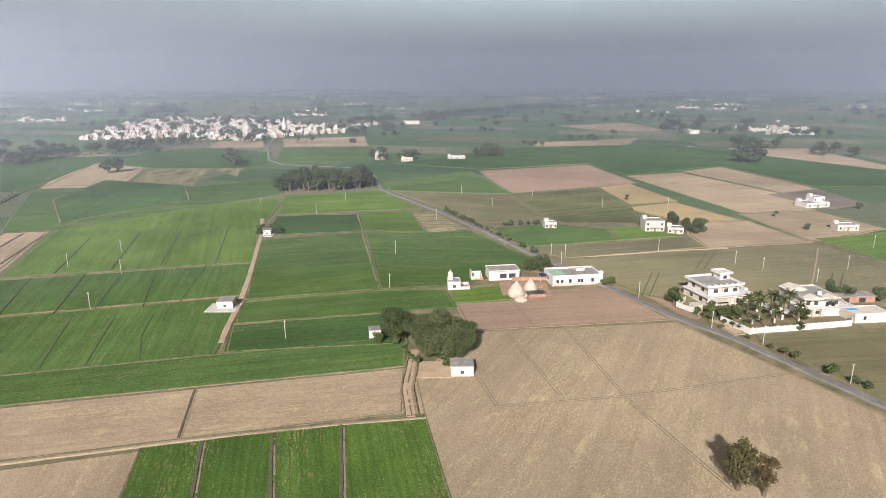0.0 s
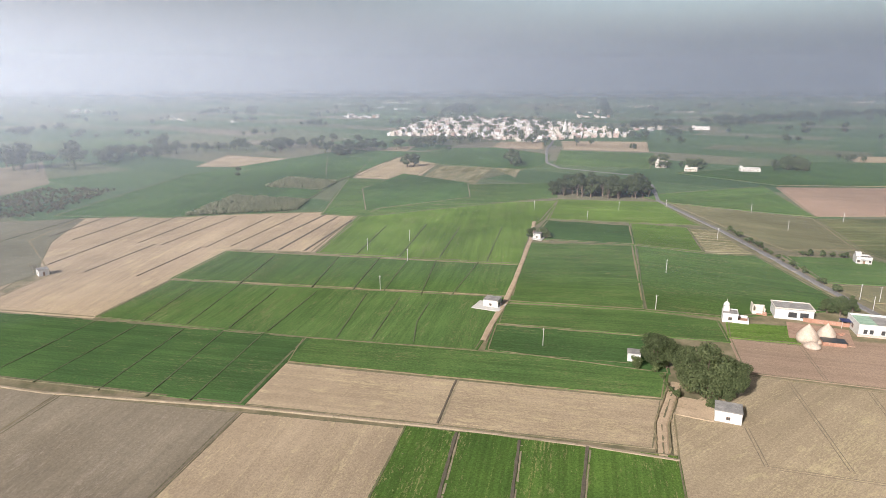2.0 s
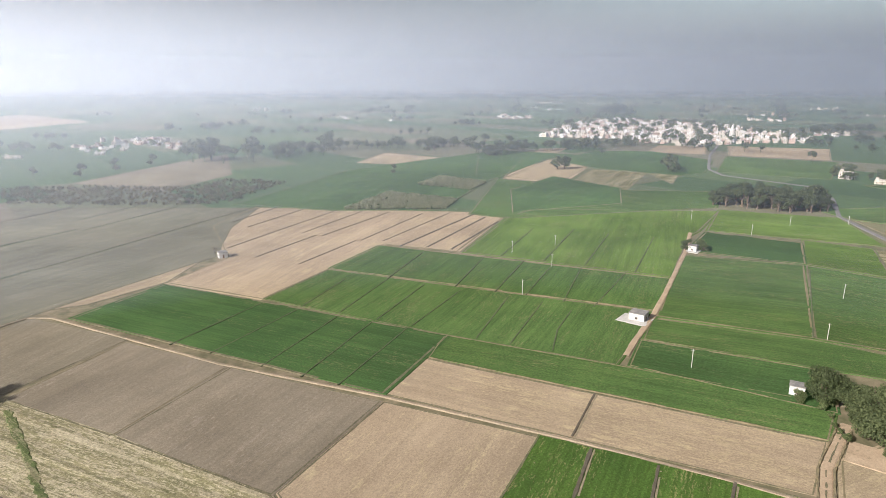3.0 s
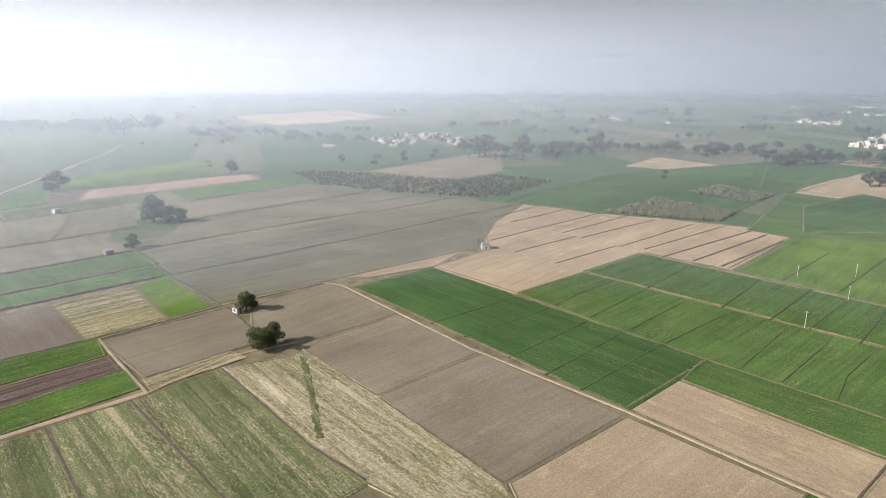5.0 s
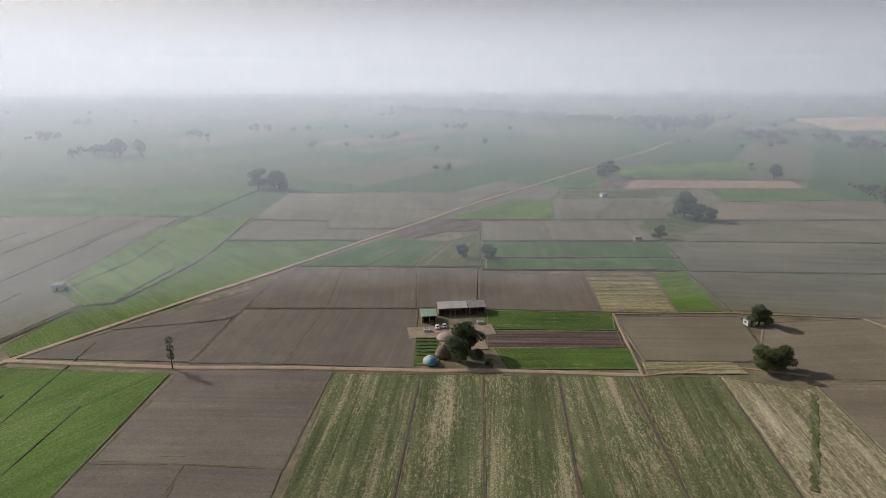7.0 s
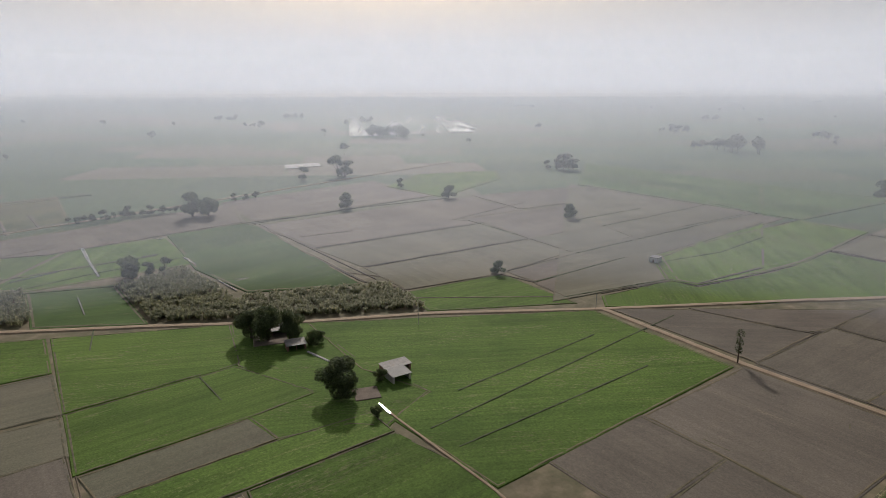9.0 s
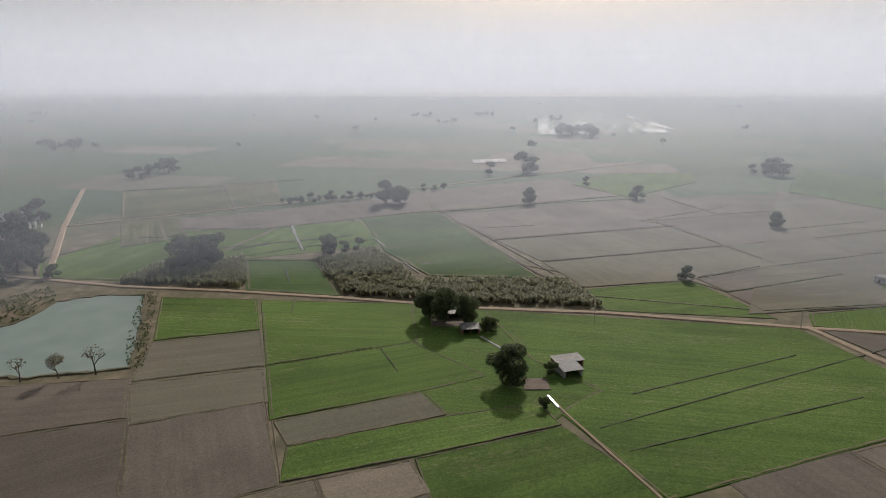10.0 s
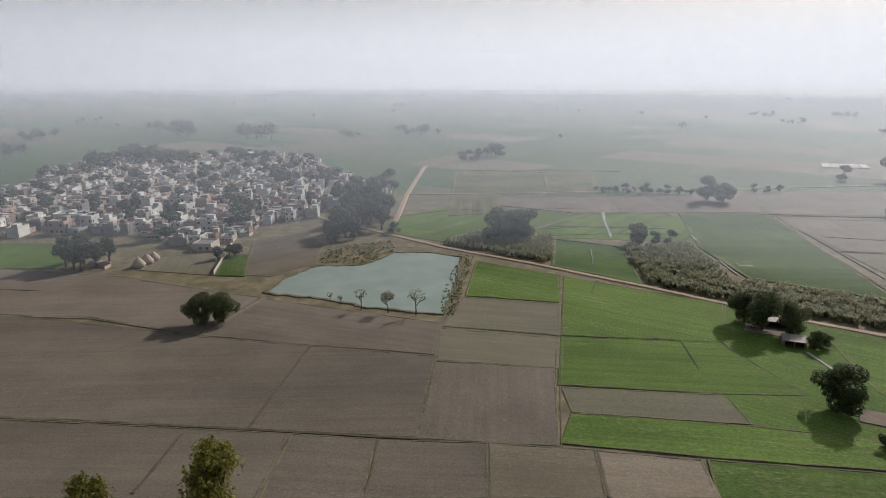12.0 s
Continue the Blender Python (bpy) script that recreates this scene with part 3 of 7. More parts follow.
field("stubble_field", "stubble", (-188.2, -75.7), (-122.9, -56.6), (-100.2, -49.8), (-91.2, -74.6), (-178.7, -104.8))
field("stubble_field", "stubble", (-195.5, -54.7), (-130.6, -35.4), (-107.7, -28.5), (-100.3, -49.1), (-188.3, -74.9))
field("stubble_field", "stubble", (-202.7, -29.6), (-138.4, -13.1), (-115.4, -7.2), (-107.8, -28.2), (-195.8, -54.1))
field("stubble_field", "stubble", (-210.9, -6.6), (-147.5, 12.3), (-124.8, 19.5), (-115.5, -6.7), (-203, -28.6))
field("stubble_field", "stubble", (-221.6, 23.7), (-157, 38.9), (-134.7, 47.2), (-125.1, 20.3), (-211, -5.9))
field("ploughed_field", "brown", (-162.7, -157.9), (-179.7, -106.2), (-124.6, -89.8), (-109.8, -140.8))
field("ploughed_field", "brown", (-108.2, -140.5), (-116.5, -115.5), (-103.5, -111), (-81.1, -102.7), (-70.7, -132))
field("ploughed_field", "brown", (-116.8, -114.9), (-123.7, -89.6), (-90.2, -77.3), (-81.8, -101))
field("wheat_field", "bright", (-22.2, -246.9), (-141.8, -223.4), (-157.9, -159.5), (-54.9, -123.2), (-38.2, -162.9), (-53, -174.7), (-35.2, -198.1))
field("wheat_field", "bright", (3.5, -139.7), (-36.6, -154.2), (-52.5, -128.6), (-55.7, -105.1), (-7, -101.6), (-0.6, -123))
field("wheat_field", "bright", (54.6, -194.1), (6.7, -213.1), (-18.1, -185.9), (2.1, -176.6), (44.8, -160.2))
field("ploughed_field", "fallow", (44, -158.6), (2.1, -175.5), (-4.6, -161.6), (37.4, -146.6))
field("wheat_field", "bright", (37.3, -145.8), (-5, -160.6), (-32.3, -167.5), (-36.2, -155.4), (3.8, -141.1), (35.5, -131))
field("wheat_field", "bright", (74.2, -261), (9, -254.9), (5.1, -215.4), (55.4, -196))
field("wheat_field", "bright", (119.8, -265.9), (77.4, -261.4), (67.2, -227.7), (102.6, -218.1))
field("ploughed_field", "fallow", (102.6, -215.2), (66.1, -225.3), (56.3, -195.4), (95.7, -184.6))
field("ploughed_field", "fallow", (95.5, -181.8), (56, -192.3), (49.6, -170.1), (84.2, -158.4))
field("ploughed_field", "brown", (36.2, -129.3), (5.4, -139), (-0.5, -123), (-6.4, -101.6), (21.9, -99.5), (31.4, -120.8))
field("ploughed_field", "brown", (242.6, -243.2), (233.6, -274.9), (207.4, -254.7), (189.1, -227.5), (192.6, -202.1), (205.9, -198.1))
field("wheat_field", "bright", (207.2, -325.4), (186.9, -429.1), (126.1, -449.8), (102.6, -406.2), (121.8, -337.4), (150.4, -292.8), (192.3, -298.1))
field("wheat_field", "bright", (120.2, -337.6), (100, -411.8), (49.1, -426.4), (27.7, -357), (100.3, -331.4))
field("wheat_field", "mid", (99.8, -326.6), (63.5, -326.7), (41.9, -267.8), (84.5, -276.8))
field("ploughed_field", "brown", (-111, -140.8), (-159.7, -156.2), (-221.1, -167.5), (-158.9, -114.6), (-121, -115.5))
field("vegetable_plot", "lush", (-258.7, -70.7), (-273.9, -17), (-253.9, -14.1), (-237.1, -64.6))
field("ploughed_field", "purple", (-234.9, -64), (-252.3, -13), (-237.1, -9.4), (-220.3, -59.8))
field("vegetable_plot", "lush", (-219, -55.4), (-236.3, -6.9), (-218.7, -3.2), (-203.5, -46.1))
field("vegetable_plot", "lush", (-217.6, -89.3), (-221, -80), (-198.6, -72.5), (-195.2, -81.6))
field("ploughed_field", "brown", (16.6, -545.4), (-125.8, -624), (-160.3, -524), (-6.9, -462.7))
field("wheat_field", "bright", (-72.2, -273.3), (-122.7, -284.8), (-126.2, -281.6), (-139.2, -234.9), (-74.2, -245.9))
field("green_field", "olive", (271.7, -549.4), (157, -621), (121.4, -500.2), (215.7, -429.9))
field("ploughed_field", "greybrown", (-701.6, 262.7), (-792.6, 436.6), (-819.7, 519.2), (-629.3, 400.2), (-578.6, 292), (-646.6, 275.8))
field("wheat_field", "bright", (-794.9, -55), (-910.7, 82.2), (-849.8, 112.6), (-709.3, -43.2))
field("dry_field", "tan", (-2086.6, 322.2), (-2435.8, 790.2), (-1826.6, 748.5), (-1592, 356))
field("dry_field", "tan", (-309, 94.4), (-327.4, 183.8), (-305.1, 151.8), (-301.9, 110.6))
field("wheat_field", "bright", (7.7, -253.4), (-21.8, -247.4), (-35.7, -205), (-52.6, -175.7), (-35, -159), (-25.4, -163.2), (-5, -161.8), (2.4, -175.8), (-17.3, -185.6), (5.4, -213.8))
field("villa_yard", "tanpink", (92.8, 266.2), (99.7, 267.5), (100, 250.6), (106.6, 243.2), (103.5, 239.8), (99, 245.6))
field("villa_yard", "tan", (109.3, 237.6), (117, 236.5), (116, 223.7), (111.7, 222.7))
field("stubble_field", "strawgreen", (-226.7, 54.9), (-177.1, 66.6), (-118.4, 78.7), (-87.4, 71.5), (-134.7, 47.5), (-157.1, 39.4), (-221.9, 24.3), (-221.1, 50.2))
field("ploughed_field", "brown", (-150.5, -223.7), (-182.7, -211), (-200.4, -185.7), (-211, -174), (-169.5, -160.1), lift=0.12)
field("ploughed_field", "brown", (-184.1, -212.5), (-257.1, -186.6), (-222.3, -176), (-211.8, -175.6), (-202.5, -185.9), lift=0.12)
field("ploughed_field", "brown", (-169.3, -159.1), (-222.5, -175.3), (-234.9, -140.5), (-179.8, -126.6), lift=0.12)
field("ploughed_field", "brown", (-180.1, -126.1), (-235.1, -139.8), (-248.9, -101.1), (-192.8, -80.3), lift=0.12)
field("ploughed_field", "brown", (-225.6, -175.4), (-258.2, -186.4), (-287.4, -189.2), (-293.7, -164.9), (-237.6, -141.8), lift=0.12)
field("ploughed_field", "brown", (-237.9, -140.8), (-294.1, -163.7), (-307.5, -125.9), (-251.3, -103.2), lift=0.12)
field("ploughed_field", "brown", (-251.8, -101.8), (-307.9, -124.7), (-317.9, -93.4), (-265, -78.1), lift=0.12)
field("wheat_field", "mid", (-293.3, -189.2), (-372.9, -171), (-369.6, -152), (-304.9, -156.6), lift=0.12)
field("wheat_field", "mid", (-305.4, -155.1), (-370.2, -150.2), (-370.2, -132), (-314.3, -130), lift=0.12)
field("green_field", "olive", (-314.7, -128.8), (-370.9, -130.3), (-404, -117.6), (-327, -94.1), lift=0.12)
field("ploughed_field", "purple", (-378.9, -173.7), (-431.9, -160.5), (-437.6, -126.6), (-411.3, -117.7), (-399, -141.9), (-375.6, -153.6), lift=0.12)
field("wheat_field", "bright", (-150.7, -226.3), (-156.8, -238.9), (-201.5, -248), (-207.5, -235.7), (-258, -243.3), (-288.7, -252.1), (-324.7, -265.4), (-354, -182.6), (-295.2, -194.2), (-246.1, -204.1), (-213.4, -209.8), (-187.6, -216.1), (-164.9, -221.1), lift=0.12)
field("wheat_field", "bright", (-226.9, -291.9), (-205.9, -249.5), (-210.2, -239.6), (-257.8, -246.9), (-291.5, -255.6), (-329.4, -270.4), (-392.4, -297.3), (-379.9, -338.9), (-293.2, -314.9), lift=0.12)
field("fallow_field", "fallow", (-131.2, -239.9), (-159, -244.4), (-203.8, -250.7), (-226.1, -294.2), (-296.3, -319), (-374.3, -348.5), (-306.4, -541.1), lift=0.12)
field("fallow_field", "fallow", (-330.4, -267.6), (-384.8, -288.1), (-399.6, -234.3), (-378.3, -221.6), (-394, -177.1), (-359.7, -184.7), lift=0.12)
field("fallow_field", "fallow", (-390.2, -291), (-496.8, -330.6), (-550.6, -196.6), (-553.5, -150.9), (-443.6, -164.8), (-398.1, -181.6), (-382, -221.9), (-405.3, -236.1), lift=0.12)
field("wheat_field", "mid", (-315.1, -535.7), (-383.4, -341.9), (-526.3, -377.6), (-409.9, -688.1), lift=0.12)
field("wheat_field", "mid", (-345.5, -95.4), (-379.8, -105.1), (-417.4, 1.3), (-381.8, 10.8), lift=0.12)
field("wheat_field", "mid", (-321.6, -89.3), (-340.6, -94.6), (-377.6, 9.9), (-356.3, 15.1), lift=0.12)
field("fallow_field", "fallow", (-384.9, -108.8), (-437.8, -125.8), (-453, -83), (-399.3, -68.1), lift=0.12)
field("fallow_field", "fallow", (-399.8, -66.7), (-453.5, -81.4), (-478, -23.8), (-423.3, -0.2), lift=0.12)
field("wheat_field", "bright", (-438.9, -153), (-537.5, -125.7), (-546.3, -92.5), (-465.8, -76.8), lift=0.12)
field("fallow_field", "fallow", (-468.4, -75.6), (-549.1, -93), (-567.1, -41.8), (-476.9, -45.3), lift=0.12)
field("fallow_field", "fallow", (-477.5, -43.7), (-567.6, -40.4), (-586.3, -4.1), (-498.6, 4), lift=0.12)
field("fallow_field", "fallow", (-545.9, -127.7), (-599.1, -117.9), (-603.4, -95.5), (-556.7, -96.9), lift=0.12)
field("wheat_field", "mid", (-610.1, -96.6), (-689.4, -101.8), (-710.4, -68.2), (-630, -60.8), lift=0.12)
field("ploughed_field", "purple", (-630.6, -59.2), (-684, -66.6), (-687.2, -33), (-629.9, -40.2), lift=0.12)
field("green_field", "olive", (-558.6, -83), (-600.8, -92.9), (-633.4, 0.1), (-591.6, -6.6), lift=0.12)
field("wheat_field", "mid", (-705.6, -29.9), (-768, -30.1), (-803.3, 100.1), (-738, 87.5), lift=0.12)
field("ploughed_field", "tanpink", (-631.2, -36.6), (-692.2, -30.9), (-738.5, 125.3), (-692.7, 128.2), lift=0.12)
field("wheat_field", "mid", (-650.5, 38.7), (-686.8, 132.1), (-632.8, 153.6), (-588.4, 52), lift=0.12)
field("ploughed_field", "greybrown", (-574.1, 43.4), (-626.9, 177.6), (-549.5, 160.5), (-502, 38.1), lift=0.12)
field("ploughed_field", "brown", (-260.1, -73.9), (-315.4, -90.7), (-326.9, -36.4), (-274.6, -22.1), lift=0.12)
field("stubble_field", "pale", (-327.2, -35.5), (-339.1, -2.2), (-285.2, 9.9), (-274.2, -21), lift=0.12)
field("wheat_field", "bright", (-339.5, -1), (-352.9, 15), (-292.8, 29.2), (-285.5, 10.9), lift=0.12)
field("ploughed_field", "greybrown", (-270.2, -15.5), (-286.8, 35.4), (-257.5, 41.1), (-239.3, 36.1), (-227.2, -0.7), lift=0.12)
field("stubble_field", "pale", (-225.6, -0.8), (-236.5, 28.3), (-227.4, 33.1), (-216.4, 1.1), lift=0.12)
field("ploughed_field", "brown", (-135.4, -266.9), (-205.1, -293.5), (-199.6, -251.6), (-139.7, -243.3), lift=0.12)
field("ploughed_field", "brown", (-130.3, -288.4), (-181.6, -309), (-308.3, -351.2), (-374.7, -369.4), (-353, -346.8), (-218.6, -287.9), (-202.7, -294), (-136.1, -269.5), lift=0.12)
field("fallow_field", "fallow", (-72, -277.7), (-60.5, -318.4), (-170, -349), (-180.9, -314), (-130.9, -291.4), (-124.3, -286.5), lift=0.12)
field("fallow_field", "fallow", (-59.3, -321.9), (-40.1, -367.1), (-161.6, -402.7), (-169.6, -352), lift=0.12)
field("ploughed_field", "brown", (-39.9, -371.4), (-9.3, -444.4), (-167.6, -503.3), (-190.8, -504.8), (-207.3, -439.3), (-143.9, -421), (-161, -406.5), lift=0.12)
field("ploughed_field", "brown", (-145.7, -418.7), (-207.3, -437.1), (-256.7, -451.5), (-237.7, -373.5), (-172.6, -352.9), (-163.7, -406), lift=0.12)
field("fallow_field", "fallow", (-173.3, -351.3), (-236.1, -367), (-237.4, -335.9), (-183.4, -314.8), lift=0.12)
field("ploughed_field", "brown", (-239.3, -368.1), (-364.8, -411.8), (-373.1, -371.6), (-239.6, -337), lift=0.12)
field("ploughed_field", "brown", (-195.1, -509.7), (-368.8, -532.6), (-369.4, -417.8), (-240.5, -374.7), (-260.9, -455.7), (-210.9, -443.1), lift=0.12)
field("wheat_field", "bright", (-134.2, -584.5), (-185, -655.9), (-276.6, -658.2), (-254.6, -597), (-166.2, -514.8), lift=0.12)
field("wheat_field", "bright", (-217.6, -283.8), (-276.4, -312.7), (-346.6, -339.7), (-264.2, -254), (-210.7, -240.6), (-201.4, -251.3), lift=0.12)
field("wheat_field", "mid", (-376.1, -538.2), (-482.1, -480.1), (-384.9, -379.1), (-371.9, -417.3), lift=0.12)
field("ploughed_field", "brown", (163.9, -400.8), (177, -433.5), (113.8, -465.8), (10.3, -537.3), (1.9, -460.6), (47.7, -437.1), (109.7, -403.1), lift=0.12)
field("green_field", "olive", (181.4, -356.5), (210.8, -419.1), (178.8, -433.8), (165.6, -401.1), (152.4, -382.6), lift=0.12)
field("wheat_field", "mid", (47.9, -431.7), (1.1, -454.2), (-8.5, -442.6), (-52.5, -292), (1.1, -297.5), (25.9, -345.9), lift=0.12)
field("ploughed_field", "brown", (274.1, -101.5), (248, -117.1), (166.4, -136.1), (140.4, -143.7), (86.3, -160), (68.2, -116.8), (107.4, -100.9), (169, -75.2), (190, -65.6), lift=0.12)
field("ploughed_field", "brown", (342.6, -130.7), (310.8, -150.3), (251.5, -168.5), (186, -175), (174.9, -176.9), (166.8, -137.6), (215.3, -131), (279, -103.6), lift=0.12)
field("ploughed_field", "brown", (171.5, -176.4), (98, -185.9), (87.6, -161.2), (140.6, -145.3), (164.3, -138.3), lift=0.12)
field("ploughed_field", "brown", (67.1, -116.8), (83.9, -157), (50, -169.4), (35.9, -129.2), lift=0.12)
field("ploughed_field", "brown", (186.9, -64.3), (167.2, -74.3), (97.1, -103.4), (86.4, -81.1), (149.2, -48.2), lift=0.12)
field("ploughed_field", "brown", (95.7, -103.8), (76.2, -111.5), (66.5, -91.5), (85.5, -81.5), lift=0.12)
field("ploughed_field", "brown", (75.2, -111.7), (51.5, -122.4), (43.2, -103.6), (65.9, -91.8), lift=0.12)
field("ploughed_field", "greybrown", (50.7, -122.6), (27.8, -131.6), (21.2, -115.1), (42.6, -104), lift=0.12)
field("ploughed_field", "greybrown", (26.8, -131.6), (5.3, -138.7), (-0, -126.3), (20.4, -115.6), lift=0.12)
field("wheat_field", "bright", (402.1, -156.1), (331.9, -192.8), (306.3, -195.5), (290.5, -163), (347.9, -133), lift=0.12)
field("green_field", "mid", (214.7, -190.7), (236.8, -216.8), (226.2, -222.4), (202.4, -195.2), lift=0.12)
field("fallow_field", "fallow", (251.7, -180.2), (266.4, -197.8), (237.3, -216.6), (215.4, -190.3), lift=0.12)
bank((-78.4, 179), (-72, 150.4), 0.9)
bank((-64.8, 148.2), (-54.6, 110.7), 1.1)
bank((-47, 152), (-36.6, 110.7), 1.0)
bank((-28.8, 157), (-21.3, 110.7), 1.0)
bank((24.6, 224.2), (36.3, 174.4))
bank((48, 228.6), (56, 174.4))
bank((55.7, 173.3), (68.8, 127.5))
bank((30.4, 261.8), (36.2, 231.7))
bank((16.2, 167.5), (11.4, 186.7))
bank((16.2, 167.2), (56.3, 173.8))
bank((56.3, 173.8), (117.8, 189.9))
bank((-52.6, 392.3), (-34.4, 392.3))
bank((-48.3, 386.1), (-29.8, 277.6))
bank((-256.6, 219.8), (-243.8, 167.4))
bank((-291, -164.5), (-237.6, -140.8))
bank((-307, -125.6), (-251.2, -102.9))
bank((-237.6, -140.8), (-181, -126.1))
bank((-210.6, -174.6), (-167.8, -158.6))
bank((-225.4, -175.2), (-251.5, -101.6))
bank((-319.2, -91.7), (-272.3, -77.9))
bank((-305.1, -157.8), (-371.2, -149.8))
bank((17.8, -207.8), (10.6, -189.3))
bank((-61.8, -172.6), (-127.8, -199.7))
bank((-51.5, -142.1), (-131, -169.3))
bank((-46.9, -153.4), (-171.2, -207.8))
bank((61.3, -269.9), (57.9, -243.7))
bank((27.5, -131), (23, -121.3))
bank((51.2, -122.9), (49.3, -119.5))
bank((95.5, -104), (87.2, -81))
bank((76.5, -112.5), (66.7, -91.7))
bank((51.4, -122.1), (43, -104))
bank((27.4, -131.4), (21.3, -115.4))
bank((84.5, -157.3), (68.2, -118.2))
bank((75.4, -252.2), (35.7, -129.6))
bank((-61.8, -320.6), (-148, -345.8))
bank((212.5, -331.4), (186.7, -375.5))
bank((-4.5, -452), (-158.2, -521.3))
bank((-35.8, -324), (-72.6, -294.6))
bank((-9.6, -449.1), (-61.4, -297.1))
bank((-37.4, -367.5), (-138.4, -400))
bank((-188.3, -75.4), (-122.9, -56.5), 1.0)
bank((-122.9, -56.5), (-101, -49.8), 1.0)
bank((-195.7, -54.4), (-130.6, -35.2), 1.0)
bank((-130.6, -35.2), (-108.5, -28.5), 1.0)
bank((-202.9, -29), (-138.6, -12.8), 1.0)
bank((-138.6, -12.8), (-116.2, -7), 1.0)
bank((-211, -6.2), (-147.5, 12.5), 1.0)
bank((-147.5, 12.5), (-125.8, 20), 1.0)
bank((-221.8, 24), (-157.1, 39.2), 1.0)
bank((-157.1, 39.2), (-135.7, 47.5), 1.0)
bank((-384.2, -289), (-402.6, -237), 1.2)
bank((-306.7, -157.9), (-365.3, -150.4))
bank((-502.1, 41.1), (-559.7, 205.6), 1.2)
bank((-454.9, -83.2), (-399.5, -66.2), .8)
bank((-476.5, -47.7), (-553.8, -38.9), .8)
bank((-73.1, -263.4), (-134.4, -245.3), .8)
bank((199.7, -596.8), (148.2, -463), 1.2)
bank((155.7, -536), (134.7, -482.4), 1.2)
bank((275.2, -557), (129.8, -623.7), 1.6)
bank((180.8, -379.4), (109, -420.2), 1.2)
bank((126.4, -350.9), (50.2, -381.3), 1.0)
bank((156.5, 345.1), (134.9, 309))
bank((151.8, 345.1), (130.7, 309))
bank((106.4, 303.5), (90.1, 267.5))
bank((109.4, 301.8), (92.8, 266.2))
bank((197.6, 301.8), (174.9, 269))
bank((201.6, 300), (183, 273.1))
bank((-504.1, 188.6), (-524.8, 241.3), 0.55)
bank((-464.4, 173.7), (-495, 262.3), 0.55)
bank((-391.6, 144.2), (-423.8, 239.1), 0.55)
bank((-423.8, 239.1), (-445.5, 311.1), 0.55)
bank((-405.2, 253.2), (-431.2, 320.8), 0.55)
bank((-383.6, 254.4), (-408.3, 334.3), 0.55)
bank((-342.2, 210.7), (-379.7, 335.4), 0.55)
bank((-338.1, 267.2), (-361.7, 348.9), 0.55)
bank((-310.3, 209.2), (-325.8, 269), 0.55)
bank((-320.8, 269.4), (-341.6, 358.8), 0.55)
bank((-278.5, 216.2), (-293.3, 274.8), 0.55)
bank((-291.1, 277.1), (-316.7, 369.4), 0.55)
bank((-278.6, 284.8), (-301.7, 386), 0.55)
bank((-356.1, 20.1), (-368.8, 67.9), 0.55)
bank((-368.8, 67.9), (-391.6, 144.2), 0.55)
bank((-417.8, 3.5), (-432.1, 33.3), 0.55)
bank((-432.1, 33.3), (-471.9, 173.6), 0.55)
bank((-505.8, 40), (-541, 152.9), 0.55)
bank((-541, 152.9), (-564.3, 207.4), 0.55)
bank((-260.6, 281.7), (-283.3, 394.2), 1.3)
bank((-245.6, 290.6), (-269.5, 388.6), 1.3)
bank((-230.4, 295.7), (-252.8, 382.1), 1.3)
bank((-169.1, -159.7), (-223.1, -176), 0.55)
bank((-223.1, -176), (-259, -186.9), 0.55)
bank((-183.2, -211.5), (-201.8, -183.8), 0.55)
bank((-201.8, -183.8), (-211.1, -173.5), 0.55)
bank((-211.1, -173.5), (-224.6, -176.2), 0.55)
bank((-223.9, -175.7), (-250.4, -101.2), 0.55)
bank((-179.4, -126.4), (-236.4, -140.8), 0.55)
bank((-236.4, -140.8), (-295, -164.5), 0.55)
bank((-250.7, -102.5), (-308.8, -125.4), 0.55)
bank((-291.3, -191.6), (-322.7, -92.8), 0.55)
bank((-305.2, -155.7), (-370, -150.9), 0.55)
bank((-314.3, -130), (-370.6, -131), 0.55)
bank((-157.8, -242.8), (-202.6, -249.3), 0.55)
bank((-202.6, -249.3), (-209.3, -237.6), 0.55)
bank((-209.3, -237.6), (-256.1, -245.4), 0.55)
bank((-256.1, -245.4), (-289.8, -252.9), 0.55)
bank((-289.8, -252.9), (-328.2, -269.1), 0.55)
bank((-328.2, -269.1), (-502.3, -334.2), 0.55)
bank((-226.1, -294.2), (-294.4, -316), 0.55)
bank((-294.4, -316), (-383.2, -342.3), 0.55)
bank((-327, -268.1), (-356.7, -184), 0.55)
bank((-388.2, -290.6), (-403.3, -235.5), 0.55)
bank((-403.3, -235.5), (-380, -222.2), 0.55)
bank((-380, -222.2), (-395.9, -177.1), 0.55)
bank((-502.3, -334.2), (-562.8, -152.4), 0.55)
bank((-445.3, -254.8), (-474.7, -164.1), 0.55)
bank((-332.7, -485.6), (-383.4, -341.9), 0.55)
bank((-242.9, -331.5), (-290.3, -344.7), 0.55)
bank((-291.4, -350.7), (-358, -370.1), 0.55)
bank((-318.1, -92.8), (-437.6, -126.6), 0.55)
bank((-342.9, -95.3), (-380.5, 10.8), 0.55)
bank((-381.8, -108.3), (-420.3, 0.6), 0.55)
bank((-454.9, -83.4), (-399.5, -67.4), 0.55)
bank((-434.8, -152.4), (-492.1, 4), 0.55)
bank((-465.8, -76.8), (-549.1, -93), 0.55)
bank((-549.1, -93), (-604.1, -93.4), 0.55)
bank((-476.6, -46.1), (-567.2, -41.3), 0.55)
bank((-420.2, 4.8), (-464.1, 137.9), 0.55)
bank((-354.2, 15.6), (-385.8, 117.2), 0.55)
bank((-420.3, 0.6), (-354.2, 15.6), 0.55)
